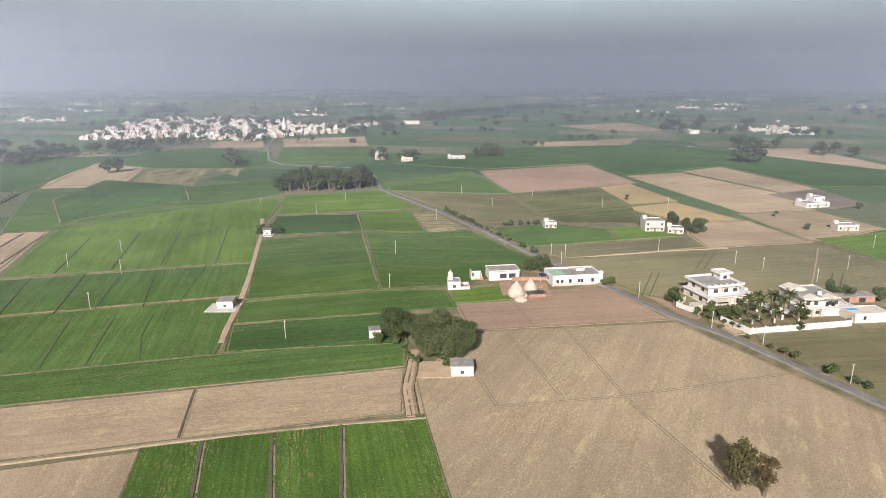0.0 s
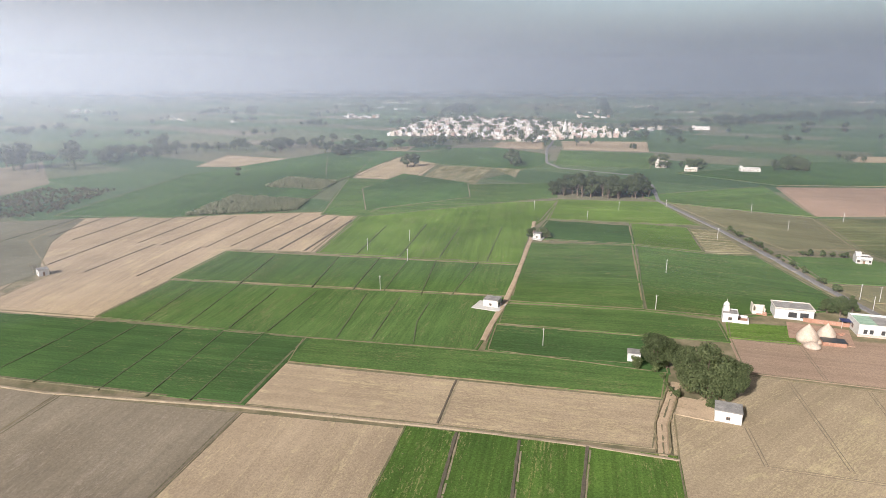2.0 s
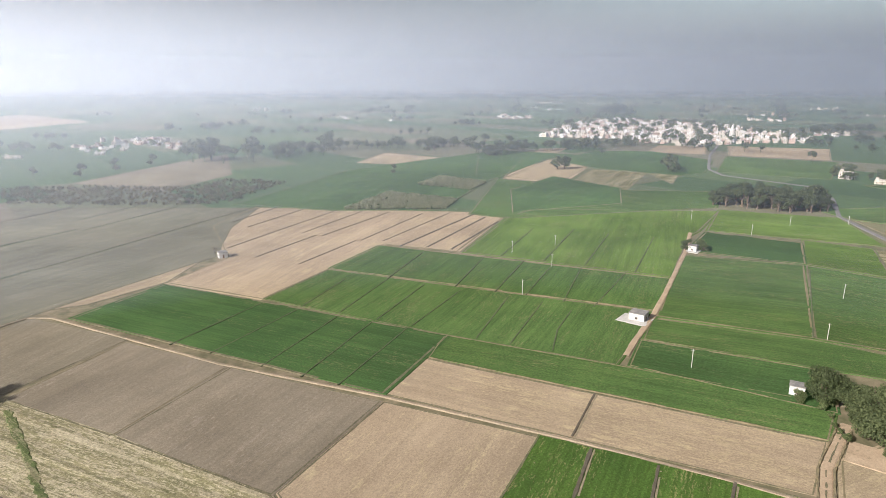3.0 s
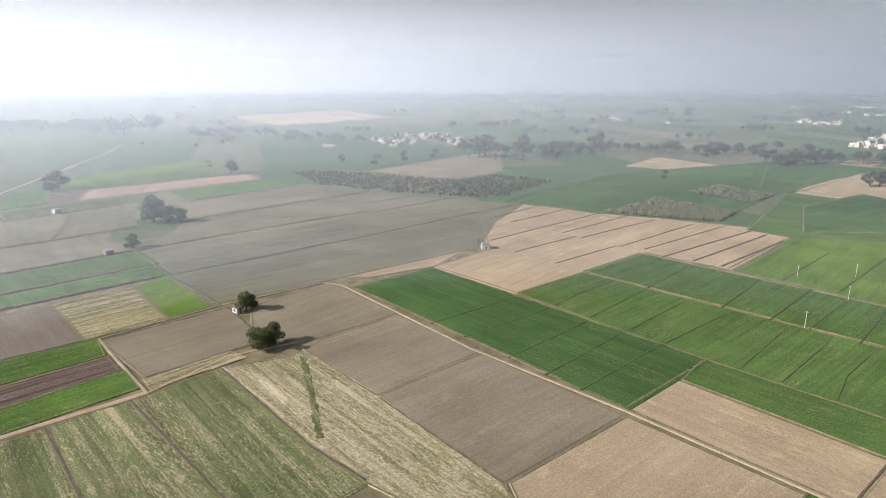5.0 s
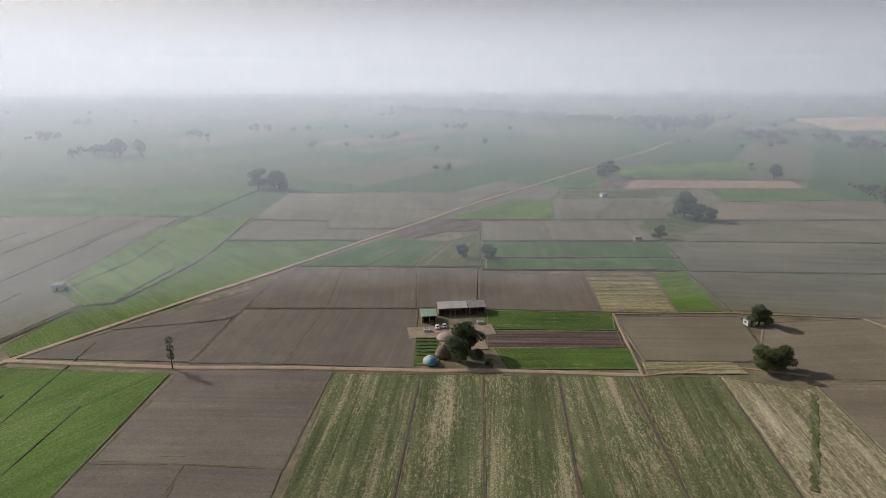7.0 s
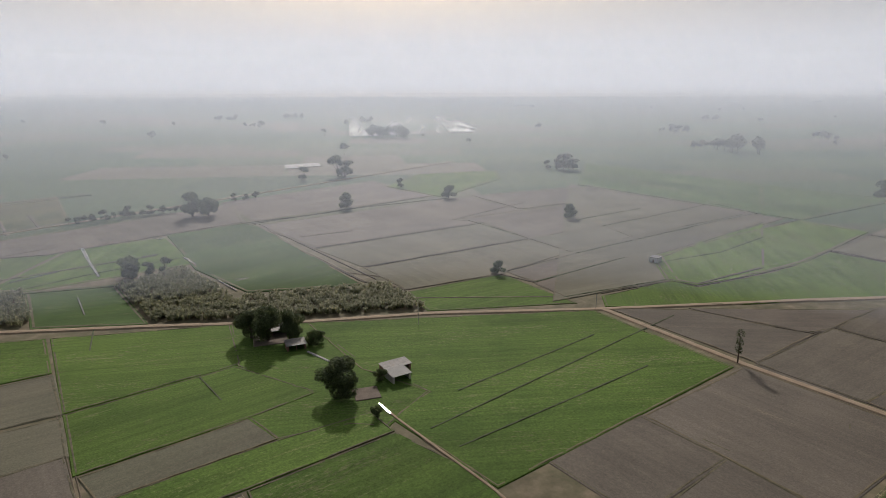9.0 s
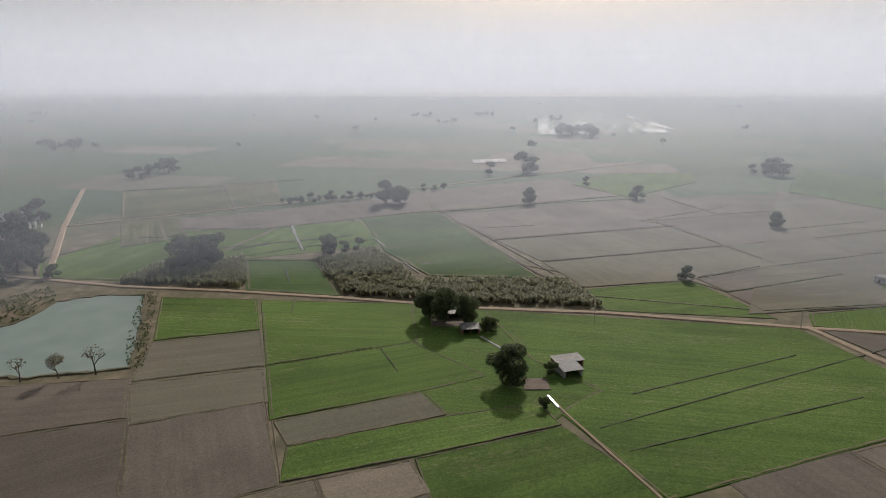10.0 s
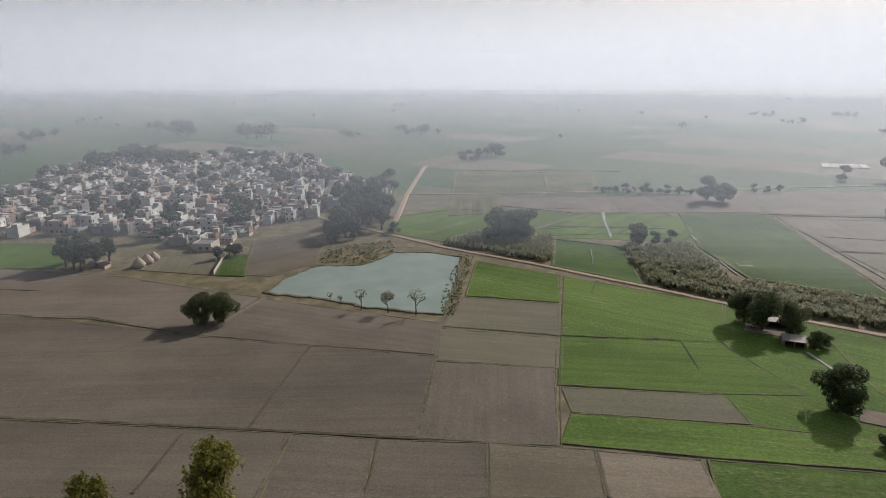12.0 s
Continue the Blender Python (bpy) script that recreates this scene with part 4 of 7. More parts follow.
bank((-354.2, 15.6), (-290.9, 34.6), 0.55)
bank((-318.5, -91.6), (-354, 15.1), 0.55)
bank((-675.7, -65.7), (-630.3, -39.2), 0.55)
bank((-270.8, -15.8), (-288, 36.6), 0.7)
bank((-288, 36.6), (-256.3, 40.9), 0.7)
bank((-226.1, -0.9), (-238.6, 34.2), 0.7)
bank((1.1, -456.3), (-50.7, -471.1), 0.55)
bank((-50.7, -471.1), (-89.2, -488.2), 0.55)
bank((-89.2, -488.2), (-166.1, -506.3), 0.55)
bank((-31.8, -400.7), (-68.5, -408), 0.55)
bank((-39.6, -368.6), (-63.3, -376.3), 0.55)
bank((-63.3, -376.3), (-162.2, -404.4), 0.55)
bank((-59.1, -320.8), (-170.7, -350.3), 0.55)
bank((-70.3, -276.3), (-124.3, -286.5), 0.55)
bank((-124.3, -286.5), (-135.3, -267.8), 0.55)
bank((-135.3, -267.8), (-139.4, -242.6), 0.55)
bank((-193.7, -512.9), (-208.3, -441.4), 0.55)
bank((-142.5, -419.3), (-222.5, -467.3), 0.55)
bank((-153.8, -415.4), (-169.4, -364.1), 0.55)
bank((-169.4, -364.1), (-181.8, -313.8), 0.55)
bank((-227.2, -391.3), (-299.2, -414.5), 0.55)
bank((-236.7, -368.6), (-367.3, -413.6), 0.55)
bank((-367.3, -413.6), (-370.8, -368.2), 0.55)
bank((-130.5, -290.4), (-182.2, -310.1), 0.55)
bank((-182.2, -310.1), (-309.5, -352.6), 0.55)
bank((-309.5, -352.6), (-378.6, -372.5), 0.55)
bank((-135.3, -267.8), (-204.2, -293.7), 0.55)
bank((-138.5, -243.5), (-201.4, -251.3), 0.55)
bank((-201.4, -251.3), (-210.1, -239.9), 0.55)
bank((-210.1, -239.9), (-262.9, -252.3), 0.55)
bank((-217.9, -287), (-269.4, -308.7), 0.55)
bank((-269.4, -308.7), (-349.6, -342.4), 0.55)
bank((-216.9, -278.7), (-264.2, -285.6), 0.55)
bank((-264.2, -285.6), (-315.8, -307.3), 0.55)
bank((275.5, -557), (195.6, -578.3), 0.55)
bank((195.6, -578.3), (128.3, -620.4), 0.55)
bank((180.9, -377.4), (151.4, -382.4), 0.55)
bank((115, -326.5), (79, -351.4), 0.55)
bank((79, -351.4), (34.7, -371.6), 0.55)
bank((101.4, -326.1), (62.5, -325.5), 0.55)
bank((164.5, -402.4), (109.3, -401.6), 0.55)
bank((109.3, -401.6), (47.5, -435.3), 0.55)
bank((47.5, -435.3), (1.1, -456.3), 0.55)
bank((-7.1, -450.8), (-29.3, -370.4), 1.6)
bank((-29.3, -370.4), (-54.5, -295.5), 1.6)
bank((-54.5, -295.5), (-70.7, -278), 1.6)
bank((-227.1, 111.1), (-239.8, 163.8))
bank((-207.4, 116.5), (-219.3, 167.4))
bank((-182.5, 121.9), (-198.3, 172.5))
bank((-164.4, 125.6), (-181.7, 177.5))
bank((-149.6, 129.6), (-165.6, 183.1))
bank((-221.2, 172), (-236.8, 213.5))
bank((-201.4, 176.9), (-219.7, 228.7))
bank((-182.4, 181.6), (-198, 232.2))
bank((-165.6, 186), (-177.8, 236.2))
bank((-136.2, 191.5), (-153.9, 243))
bank((-122.4, 195.3), (-137.4, 247.3))
bank((-106.5, 201.2), (-115, 220.4))
bank((-115, 220.4), (-121.3, 245.3))
bank((-220.4, 229.4), (-240, 281))
bank((-183.4, 239), (-204.1, 294.2))
bank((-163, 244.4), (-181, 301.3))
bank((-148.6, 250.2), (-164.6, 305.7))
bank((-129.4, 252.3), (-149.2, 311.1))
bank((-115.4, 255.3), (-125.5, 316.4))
bank((-197.7, 302.7), (-220.7, 379.1))
bank((-172.3, 309.5), (-196.5, 394.1))
bank((-149.4, 315.2), (-172, 398.6))
bank((-121.9, 320), (-143.6, 406))
bank((276.9, -102.7), (249.3, -117.8), 0.7)
bank((249.3, -117.8), (166.8, -136.5), 0.7)
bank((166.8, -136.5), (140.8, -144.1), 0.7)
bank((140.8, -144.1), (86.2, -160.5), 0.7)
bank((188.9, -65.1), (168.4, -74.9), 0.7)
bank((168.4, -74.9), (107, -100.5), 0.7)
bank((107, -100.5), (67.2, -116.5), 0.7)
bank((67.2, -116.5), (36.1, -128.6), 0.7)
bank((36.1, -128.6), (5.1, -138.8), 0.7)
bank((67.8, -116.7), (85.8, -159.8), 0.7)
bank((107.4, -100.9), (126.4, -148.5), 0.7)
bank((279.2, -133.6), (262.5, -140.6), 0.7)
bank((110.1, -70.2), (119.9, -91.2), 0.7)
bank((86.4, -81.5), (96, -103.7), 0.7)
bank((66.5, -91.9), (75.7, -111.4), 0.7)
bank((43.1, -104.1), (51, -122.4), 0.7)
bank((21, -115.7), (27.2, -131.4), 0.7)

# ---- roads, tracks ----
def way(name, label, points, width, material, top=0.3, seed=1, category="track"):
    v, f = ribbon(points, width, top, 0.0, 0.08, seed, 5.0, 0.05)
    return tagged(new(name, mesh_of(name, v, f, material)), label, category, kind="structure")


FARM_DIRT = surface("farm_track_dirt", (0.25, 0.195, 0.13), (0.35, 0.275, 0.19), 5.0, 0.5, bump=0.06, worn=(0.15, 0.13, 0.075))
way("road", "narrow worn grey asphalt country road between fields", ((176, 83.2), (136.5, 157.3), (110.1, 218.6), (95, 242.2), (81.9, 270.9), (63.8, 312.8), (45, 352.2), (27.8, 393.8), (-1.8, 458.2), (-56, 561.4), (-72, 647.7), (-92.8, 710.4), (-190.4, 741.8), (-219.2, 787.2), (-263.5, 944), (-299.2, 1115)), 3.4, ASPHALT, 0.42, 3, "road")
way("track", "pale dusty farm lane to the pump houses", ((-82.2, 213.4), (-85.6, 233), (-89.1, 258.1), (-95.7, 292.5), (-114.4, 380.2), (-128.5, 434.2)), 2.4, DIRT, 0.48, 4)
way("track", "pale dusty dirt track along the sugarcane", ((280, -320), (193.4, -294.9), (145, -281.6), (94.6, -274.4), (39.2, -263.4), (-20.3, -249.1), (-72, -242.7), (-147.2, -224), (-244.6, -204.8), (-292.8, -193.6), (-245.3, -203.6), (-294.2, -193.5), (-354, -182.6), (-391.1, -174.9), (-441.6, -164.1), (-517.3, -150.1), (-602.5, -128.7), (-717.7, -101.7), (-883.6, -61.6), (-1062.6, -18.6), (-1199, 1.9)), 3.0, DIRT, 0.48, 5)
way("track", "dusty dirt track past the farmstead", ((-147.2, -223.2), (-164, -159.5), (-177, -122.6), (-192, -73.6), (-200.2, -51.2), (-213.8, -1)), 2.8, DIRT, 0.48, 6)
way("track", "narrow earth path between bare fields", ((-213.8, -1), (-231.8, 27.2), (-233.6, 54.4)), 1.2, DIRT, 0.3, 7)
way("track", "dusty dirt track between bare fields and wheat", ((-213.8, -1), (-273, -16.3), (-291.4, 31.7), (-303.7, 86.9), (-295.5, 93.8), (-196, 113.6), (-132, 133.4), (-68.5, 149.3), (-28.3, 157.4), (-4.8, 160.8)), 1.1, FARM_DIRT, 0.36, 8)
way("track", "rutted dirt path to the hut under the trees", ((-9.1, 161), (-11.4, 178.2), (-10.1, 208.3)), 2.6, DIRT, 0.25, 9)
way("track", "narrow grassy path to the cattle shed", ((-36.3, -170.2), (-38.9, -161.8), (-53.4, -122.2), (-60.8, -96)), 0.8, DIRT, 0.42, 10)
way("road", "pale road leaving the village", ((187.7, -294.1), (246.2, -411.2), (316.5, -565.9)), 3.2, DIRT, 0.45, 11, "road")
way("track", "thin pale farm track", ((248, -410.4), (178.1, -452.8), (17.8, -561.3), (-256, -752)), 2.2, DIRT, 0.45, 12)


# ---- trees ----
def leaves(lobes, count, size, rng, flat=0.75, inner=0.62, outer=1.08):
    """Leaf clumps: small bent squares scattered through the outer part of some lobes."""
    verts, faces = [], []
    weights = [r ** 2 for _, r in lobes]
    for _ in range(count):
        c, r = rng.choices(lobes, weights)[0]
        d = Vector((rng.gauss(0, 1), rng.gauss(0, 1), rng.gauss(0, 1))).normalized()
        p = Vector(c) + Vector((d.x, d.y, d.z * flat)) * r * rng.uniform(inner, outer)
        nrm = (d + Vector((rng.uniform(-.9, .9), rng.uniform(-.9, .9), rng.uniform(-.4, .9)))).normalized()
        u = nrm.orthogonal().normalized()
        u.rotate(Matrix.Rotation(rng.uniform(0, 6.28), 3, nrm))
        w = nrm.cross(u)
        s = size * rng.uniform(0.6, 1.3)
        k = len(verts)
        verts += [p + u * s + w * s * .3, p + w * s - nrm * s * .3, p - u * s * .9, p - w * s * .8 - nrm * s * .3, p + nrm * s * 0.25]
        faces += [(k, k + 1, k + 4), (k + 1, k + 2, k + 4), (k + 2, k + 3, k + 4), (k + 3, k, k + 4)]
    return verts, faces


def tree(name, label, height, spread, leaf, seed, clumps=900, size=0.4, low=0.25, group="", lobes_n=9, taper=0.0, airy=False):
    """A tapered trunk with limbs and an uneven crown, with its foot at the origin."""
    rng = random.Random(seed)
    t = thing(name, label, "tree", group=group)
    bm = bmesh.new()
    fork = Vector((rng.uniform(-.2, .2), rng.uniform(-.2, .2), height * max(low, 0.2)))
    r0 = 0.028 * height + 0.08
    limb(bm, (0, 0, -0.3), fork, r0 * 1.25, r0 * 0.85, 8)
    lobes = []
    for i in range(lobes_n):
        a = i * 2.4 + rng.uniform(-.5, .5)
        q = rng.uniform(0.25, 0.72) * spread if i else 0.1
        zc = height * rng.uniform(low + 0.15, 0.80) if i else height * 0.76
        narrow = 1 - taper * max(0.0, zc / height - low)
        c = Vector((q * narrow * math.cos(a), q * narrow * math.sin(a), zc))
        r = spread * rng.uniform(0.33, 0.52) * narrow
        r = min(r, (height - zc) * 1.2 + 0.2, (zc - height * low * 0.6) * 1.3)
        lobes.append((c, r))
        knee = fork.lerp(c, 0.5) + Vector((0, 0, -0.05 * height))
        limb(bm, fork, knee, r0 * 0.5, r0 * 0.33), limb(bm, knee, c, r0 * 0.33, r0 * 0.1)
    part("trunk", bm, BARK, t)
    v, f = leaves(lobes, clumps, size, rng, 0.75, *((0.1, 1.35) if airy else (0.62, 1.08)))
    crown = new("crown", mesh_of("crown", v, f, leaf))
    crown.parent = t
    return t


PLACED = {}


def plant(key, maker, x, y, height=None, turn=None, z=0.0):
    """The first of a kind is built, the rest are copies that differ in turn and size."""
    rng = random.Random(int(x * 7 + y * 13))
    turn = rng.uniform(0, 360) if turn is None else turn
    if key not in PLACED:
        PLACED[key] = (maker(), [])
    t, used = PLACED[key]
    h = t["tall"] if "tall" in t else 8.0
    k = (height or h) / h
    m = pose(x, y, z, 0, 0, turn) @ Matrix.Diagonal((k, k, k * rng.uniform(0.92, 1.08), 1))
    if not used:
        t.matrix_world = m
        used.append(t)
        return t
    first = used[0]
    keep = first.matrix_basis.copy()
    first.matrix_basis = Matrix()
    made = copy_thing(first, m)
    first.matrix_basis = keep
    used.append(made)
    return made


def kind_of_tree(name, label, height, spread, leaf, seed, **k):
    def make():
        t = tree(name, label, height, spread, leaf, seed, **k)
        t["tall"] = height
        return t
    return make


MANGO = [kind_of_tree("mango_tree", "dense dark green broad-crowned mango tree", 9.0, 4.2, LEAF_MANGO, s, clumps=5200, size=0.22, low=0.04, lobes_n=13, group="broad trees") for s in (3, 5)]
FIELD_TREE = [kind_of_tree("field_tree", "dark green spreading tree standing among fields", 8.0, 3.5, LEAF, s, clumps=2400, size=0.24, low=0.04, group="field trees", lobes_n=11) for s in (11, 13, 17)]
FAR_TREE = [kind_of_tree("far_tree", "distant dark rounded tree at a field edge", 8.0, 3.8, LEAF_DARK, s, clumps=300, size=0.62, low=0.08, group="far trees", lobes_n=6) for s in (21, 23, 25)]
TALL = [kind_of_tree("eucalyptus_tree", "tall slim yellow-green tree", 13.0, 2.4, LEAF_YELLOW, s, clumps=1700, size=0.34, low=0.25, group="tall trees") for s in (31, 33)]
SHRUB = [kind_of_tree("shrub", "low green roadside shrub", 2.2, 1.4, LEAF, 41, clumps=260, size=0.2, low=0.1, group="shrubs", lobes_n=5)]


def pick(kinds, key, x, y, height=None):
    i = int(abs(x * 3 + y * 5)) % len(kinds)
    return plant((key, i), kinds[i], x, y, height)


BIG_MANGO = kind_of_tree("mango_tree", "huge dense dark green mango tree over a hut", 11.5, 5.2, LEAF_MANGO, 8, clumps=7500, size=0.25, low=0.03, lobes_n=16, group="broad trees")
plant("big_mango", BIG_MANGO, -0.6, 204.5, 18.4)
for x, y, h in ((-17.5, 216, 14.5), (7.2, 207.5, 13), (5.6, 203.5, 11.5), (-7.5, 212, 13), (-14, 219, 11.2)):
    pick(MANGO, "mango", x, y, h)
for x, y, h in ((-5.6, -233.6, 15.2), (-13.6, -233, 11.5), (0.5, -238, 12), (-25, -181.6, 14.4), (-211.2, -65.6, 13.1), (-202.4, -65.9, 10.2), (174.4, -145.6, 12.8), (168, -150.4, 12.2)):
    pick(MANGO, "mango", x, y, h)
for x, y, h in ((-280.8, 43.2, 11.2), (-232.8, 39.2, 10.9), (-236.8, 45.6, 10.6), (-428.8, 0, 10.4), (-505.6, 16, 22.4), (-499.2, 25.6, 14.4), (-496, 35.2, 11.2), (-342.4, -92.8, 10.9), (-340.8, -108.8, 8.8), (-510.4, -374.4, 22), (-516.8, -355.2, 21), (-522, -364, 19),
                (-77.9, -489.6, 14.4), (-169.6, -507.2, 13.6), (-228.2, -400, 12), (-123.8, -288, 8), (57.6, -342.4, 12), (129, -313, 19), (117, -317, 20), (123, -322, 18), (36.8, -492.8, 19.2), (25.6, -491.2, 17.6), (187.2, -297.6, 8)):
    pick(FIELD_TREE, "field", x, y, h)
LOOSE = kind_of_tree("shisham_tree", "tall loose yellow-green tree catching the light", 12.5, 4.2, LEAF_SUN, 61, clumps=5200, size=0.19, low=0.2, lobes_n=24, taper=0.95, airy=True, group="tall trees")
DRY_TREE = kind_of_tree("dry_tree", "thin-crowned tree with brownish drying leaves", 9.5, 3.0, LEAF_DRY, 63, clumps=1700, size=0.2, low=0.15, lobes_n=14, taper=0.5, airy=True, group="tall trees")
plant("loose", LOOSE, 86.4, -71.2, 24.5)
plant("loose", LOOSE, 102.4, -56, 20.2)
plant("loose_green", kind_of_tree("dry_tree", "thin-crowned olive-green tree in a bare field", 9.5, 2.9, LEAF_OLIVE, 65, clumps=2400, size=0.2, low=0.08, lobes_n=15, taper=0.5, airy=True, group="tall trees"), 69.8, 128, 16.3)
plant("dry", DRY_TREE, 74.9, 125.8, 11.8)

GREEN_STRIPE = ((-218.6, 52.7), (-202.3, 50), (-187.2, 47.5), (-174, 45), (-160.7, 42.8))
v, f = ribbon(GREEN_STRIPE, 1.9, 0.30, 0.15, 0.4, 4, 1.5)
tagged(new("weed_strip", mesh_of("weed_strip", v, f, MATS["regrowth"])), "curving strip of green regrowth in dry stubble", "crop", kind="structure")
way("track", "pale dusty footpath through a thin crop", ((79.5, 333.6), (93.9, 337.0), (131.4, 346.6), (166.4, 352.0)), 1, FARM_DIRT, 0.34, 40)
way("track", "faint brown footpath across a field", ((219.0, 351.8), (195.7, 314.4), (173.4, 279.0)), 0.9, FARM_DIRT, 0.34, 41)
v, f = ribbon(((-9.1, 162), (-11.4, 178.2), (-10.4, 204)), 0.5, 0.36, 0.0, 0.5, 12, 1.5)
tagged(new("grass_strip", mesh_of("grass_strip", v, f, BUND_GREEN)), "dry grass strip between the wheel ruts of a path", "grass", kind="structure")
for side in (-1, 1):
    v, f = ribbon(((-9.1 + side * 1.9, 162), (-11.4 + side * 1.9, 178.2), (-10.4 + side * 1.9, 204)), 0.5, 0.5, 0.0, 0.6, 14 + side, 1.5)
    tagged(new("grass_verge", mesh_of("grass_verge", v, f, BUND)), "dry grass verge beside a rutted path", "grass", kind="structure")
# ---- buildings ----
def window(parent, x, y, z, w, h, face, frame_mat=WOODWORK, depth=0.06):
    """A framed window on the wall; face: 's', 'n', 'e' or 'w'."""
    def at(x0, z0, x1, z1, d0, d1):
        if face in "sn":
            s = -1 if face == "s" else 1
            return (x0, min(y + s * d0, y + s * d1), z0, x1, max(y + s * d0, y + s * d1), z1)
        s = 1 if face == "e" else -1
        return (min(x + s * d0, x + s * d1), x0, z0, max(x + s * d0, x + s * d1), x1, z1)
    c = x if face in "sn" else y
    a, b = c - w / 2, c + w / 2
    fr = part("window", boxes(at(a - .08, z - .08, b + .08, z, -0.02, depth), at(a - .08, z + h, b + .08, z + h + .08, -0.02, depth),
                              at(a - .08, z, a, z + h, -0.02, depth), at(b, z, b + .08, z + h, -0.02, depth), at(c - .03, z, c + .03, z + h, -0.02, depth * .8)), frame_mat, parent)
    part("pane", boxes(at(a, z, b, z + h, -0.02, depth * .4)), DARK, fr)
    return fr


def parapet(w, d, z, h=0.75, t=0.18, cx=0.0, cy=0.0):
    return boxes((cx - w / 2, cy - d / 2, z, cx + w / 2, cy - d / 2 + t, z + h), (cx - w / 2, cy + d / 2 - t, z, cx + w / 2, cy + d / 2, z + h),
                 (cx - w / 2, cy - d / 2 + t, z, cx - w / 2 + t, cy + d / 2 - t, z + h), (cx + w / 2 - t, cy - d / 2 + t, z, cx + w / 2, cy + d / 2 - t, z + h))


def hut(name, label, x, y, turn, w, d, h, wall=WHITEWASH, roof=ROOF, door=True, group="", win="s"):
    t = thing(name, label, "hut", (x, y, 0), turn, group)
    part("wall", boxes((-w / 2, -d / 2, -0.2, w / 2, d / 2, h), bevel=0.03), wall, t)
    part("roof", boxes((-w / 2 - .2, -d / 2 - .2, h, w / 2 + .2, d / 2 + .2, h + 0.16), bevel=0.03), roof, t, "flat weathered roof slab")
    if door:
        part("door", boxes((w / 2 - .02, -0.45, 0.0, w / 2 + 0.05, 0.45, 1.95)), WOODWORK, t, "dark wooden door")
        window(t, 0, -d / 2, 1.1, 1.0, 0.9, "s")
    return t


hut("hut", "whitewashed brick hut with a grey flat roof beside trees", 6.2, 190.4, 2, 7.4, 6.4, 3.6)
hut("hut", "small old whitewashed hut at the foot of trees", -25.9, 220.8, 8, 4.5, 4.2, 3.4)
hut("pump_house", "whitewashed tube well pump house on a concrete apron", -93.3, 253.6, 4, 6.7, 6.4, 3.5)
hut("pump_house", "small whitewashed pump house beside the lane", -111.7, 386.4, 4, 4.8, 5.1, 3.7)
hut("pump_house", "small white pump house among bare fields", -326.1, 197.6, -20, 5.1, 4.8, 3.4)
hut("pump_house", "little whitewashed field hut under a tree", -279.2, 39.2, 30, 3.5, 3.5, 2.6)
hut("pump_house", "small brick field hut", -417.6, -13.6, 20, 5.8, 4.5, 2.9, BRICK)
hut("pump_house", "small white pump house in green crop", -215.4, -280.8, 30, 5.4, 4.8, 3.1)
hut("pump_house", "small pale field hut beside a far track", -576, -51.2, 30, 5.4, 4.8, 3.6)
for x, y, w, d in ((-94.1, 251.5, 13.1, 10.4), (-111.2, 385, 7.4, 7.7)):
    tagged(part("apron", boxes((x - w / 2, y - d / 2, 0.0, x + w / 2, y + d / 2, 0.52), bevel=0.05), CONCRETE), "pale concrete apron round a pump house", "apron", kind="structure")
tagged(part("yard", boxes((-8.3, 185.9, 0.0, 2.6, 198.4, 0.3), bevel=0.1), DIRT), "bare earth yard with straw litter beside the hut", "yard", kind="structure")


def shrine():
    t = thing("shrine", "small white domed shrine with a walled court", "shrine", (6.7, 279.2, 0), 4, size=(1.35, 1.35, 1.2))
    part("wall", boxes((-3.4, -2.2, -.1, 1.0, 2.6, 3.0), bevel=.03), WHITEWASH, t)
    part("roof", boxes((-3.3, -2.1, 3.0, 0.9, 2.5, 3.12)), ROOF, t, "grey flat roof")
    part("parapet", parapet(4.6, 5.0, 3.0, .45, .15, -1.2, .2), WHITEWASH, t)
    part("court_wall", boxes((1.0, -2.2, 0, 4.2, -2.0, 1.3), (4.0, -2.0, 0, 4.2, 2.4, 1.5), (1.0, 2.4, 0, 4.2, 2.6, 1.5)), WHITEWASH, t)
    part("court_floor", boxes((1.0, -2.0, 0.0, 4.0, 2.4, 0.5)), BRICK, t, "reddish brick court floor")
    part("tower", boxes((-3.2, 0.6, 3.0, -1.4, 2.4, 4.9), bevel=.05), WHITEWASH, t)
    part("dome", lathe(((.80, 4.9), (.95, 5.2), (.92, 5.6), (.65, 6.1), (.25, 6.4), (.10, 6.6), (.05, 7.2), (.01, 7.4)), 16, (-2.3, 1.5)), WHITEWASH, t, "white onion dome with a finial", True)
    window(t, -1.2, -2.2, 1.0, .9, 1.0, "s")
    part("door", boxes((1.0, -.5, 0.5, 1.05, .4, 2.3)), WOODWORK, t)


shrine()


